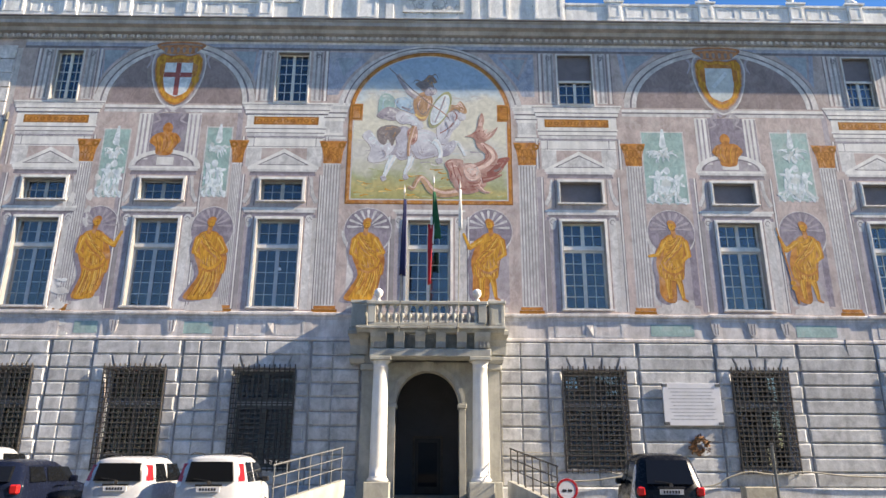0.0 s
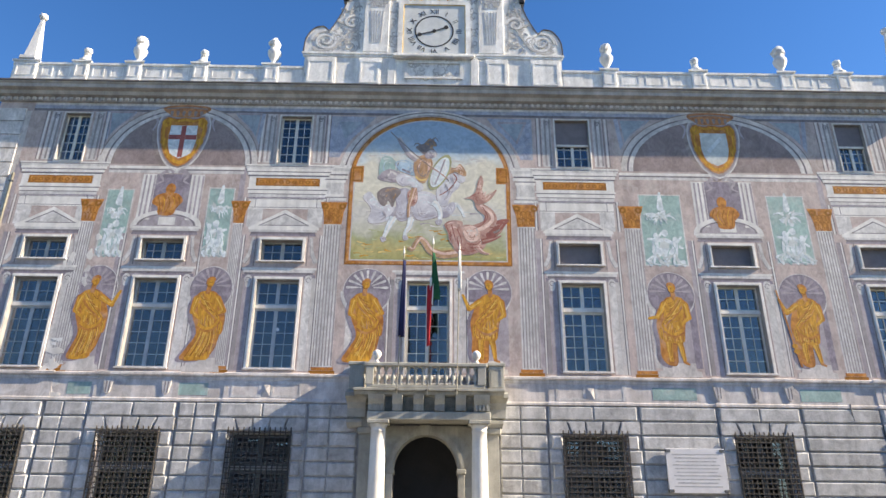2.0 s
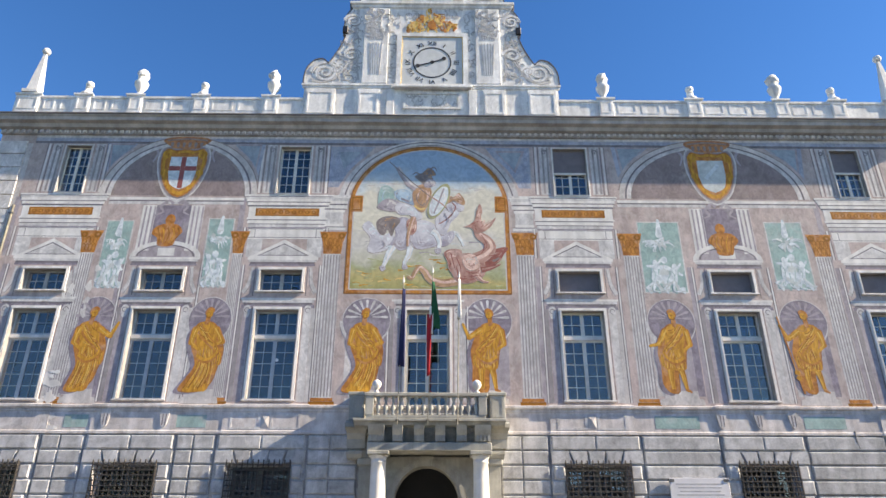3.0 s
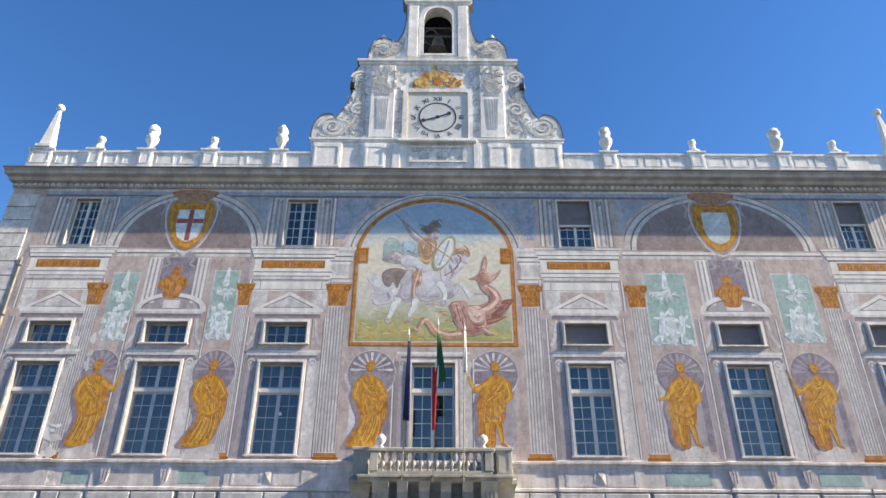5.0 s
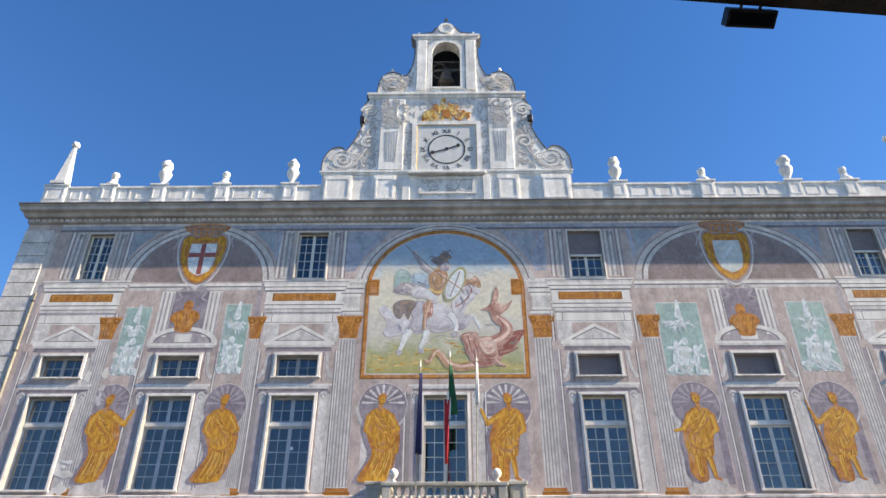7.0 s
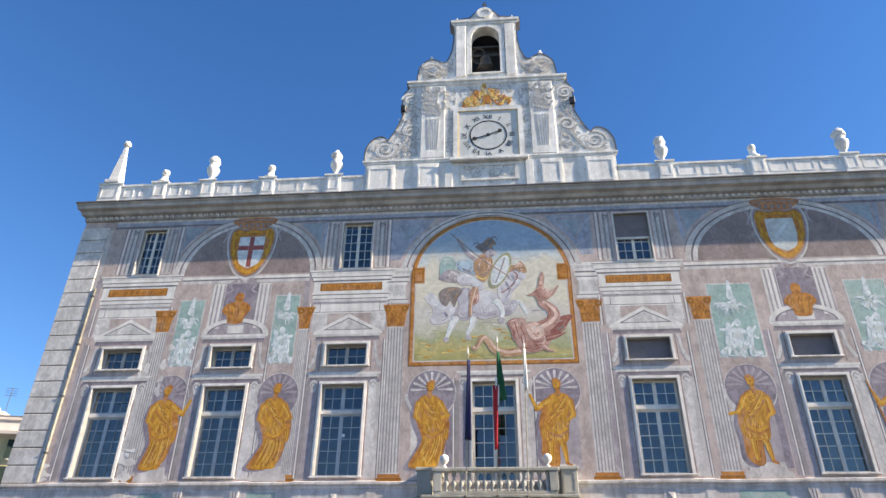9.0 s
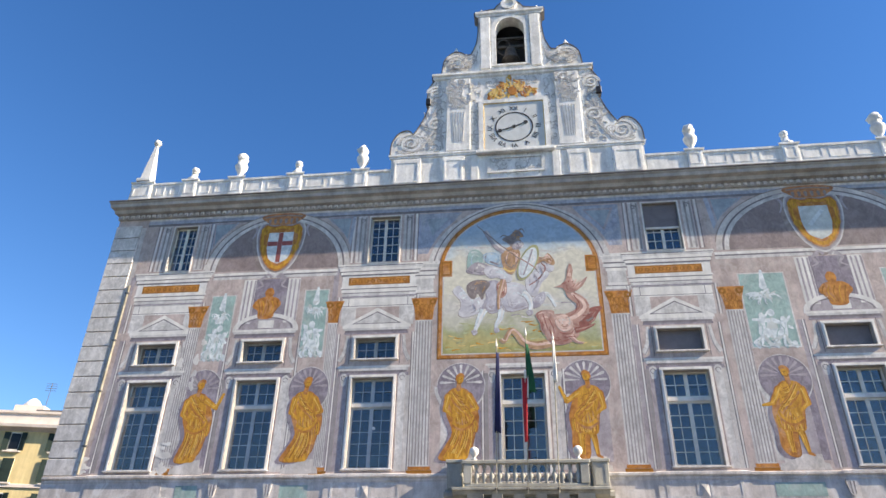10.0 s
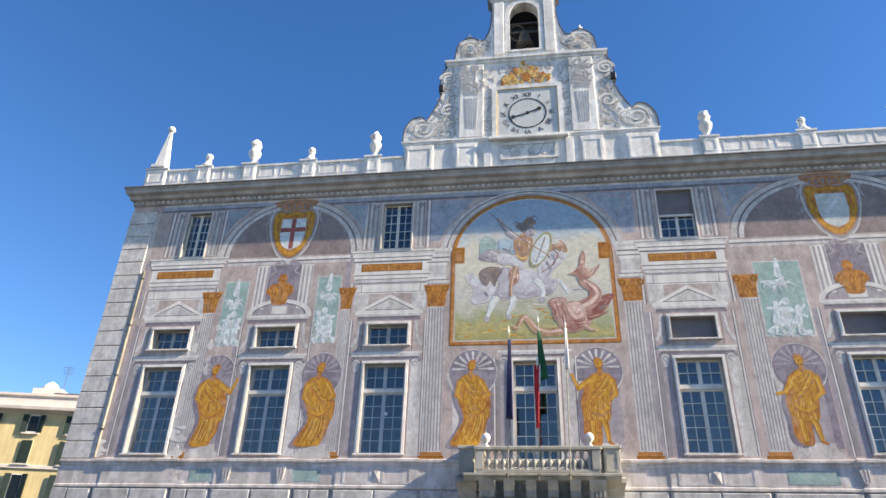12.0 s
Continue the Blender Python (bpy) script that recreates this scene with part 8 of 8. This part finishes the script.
for fl, (za, zb) in enumerate(((15.35, 16.9), (12.75, 14.7), (9.5, 11.9), (6.2, 8.4))):
    for i in range(10):
        x = -70.0 + i * 3.7 - 0.05
        wdw = part("house_window", B(x - 0.45, x + 0.45, HY - 0.04, HY + 0.1, za, zb), "frame_wood", house)
        part("house_pane", B(x - 0.4, x + 0.4, HY - 0.05, HY - 0.04, za + 0.12, zb - 0.1), "car_glass", wdw)
        part("house_sill", B(x - 0.7, x + 0.7, HY - 0.22, HY, za - 0.14, za - 0.02), "yellow_trim", wdw)
        opening = (0.0 if fl == 1 else 55.0)
        for s in (-1, 1):
            sh = B(0, 0.48, -0.03, 0.03, za, zb)
            for k in range(9):
                z = za + 0.12 + k * (zb - za - 0.2) / 9
                box(sh, 0.06, 0.42, -0.05, -0.03, z, z + 0.07)
            o = part("shutter", sh, "shutter", wdw)
            if fl == 1 and i % 2:
                o.matrix_basis = Matrix.Translation((x + s * 0.46, HY - 0.10, 0)) @ Matrix.Rotation(math.pi if s > 0 else 0, 4, "Z")
            else:
                o.matrix_basis = Matrix.Translation((x + s * 0.47, HY - 0.08, 0)) @ Matrix.Rotation(radians(-12) if s > 0 else radians(180 + 12), 4, "Z")
roofbox = thing("roof_turret", "small white stucco turret on the yellow house roof", "turret")
part("turret_wall", B(-46.2, -43.6, HY + 2, HY + 5, 18.74, 19.9), "yellow_trim", roofbox)
part("turret_dome", lathe(bmesh.new(), [(0.9, 0), (0.8, 0.3), (0.5, 0.7), (0.15, 0.95)], -45.2, HY + 3.2, 19.9, 14), "white", roofbox, smooth=True)
pent = thing("penthouse", "low yellow roof storey with a dark eave", "roof storey")
part("wall", B(-43.2, -37.0, HY + 1.2, HY + 8, 18.74, 19.0), "yellow", pent)
part("eave", B(-43.6, -36.6, HY + 0.8, HY + 8.4, 19.0, 19.2), "roof", pent)
aer = thing("roof_aerial", "thin metal roof aerial", "aerial")
part("mast", tube(bmesh.new(), [(-44.0, HY + 3, 19.9), (-44.0, HY + 3, 22.4)], 0.03, 5), "rail", aer)
for i in range(4):
    part("rod", tube(bmesh.new(), [(-44.5, HY + 3, 22.3 - i * 0.22), (-43.5, HY + 3, 22.3 - i * 0.22)], 0.02, 5), "rail", aer)

PIV = Matrix.Translation((-42, HY, 0)) @ Matrix.Rotation(radians(12), 4, "Z") @ Matrix.Translation((42, -HY, 0))
for ob in (house, roofbox, pent, aer):
    ob.matrix_basis = PIV

# ---- buildings behind the camera that close the square ----
for i, (x0, x1, h, mat) in enumerate(((-70, -30, 17, "yellow"), (-28, 8, 13, "pale"), (10, 46, 12, "yellow_trim"))):
    b = thing("quay_building", "plain low stuccoed building across the square", "house", group="quay buildings")
    part("wall", B(x0, x1, -58, -46, G, h), mat, b)
    part("eaves", B(x0 - 0.4, x1 + 0.4, -58.4, -45.6, h, h + 0.5), "roof", b)
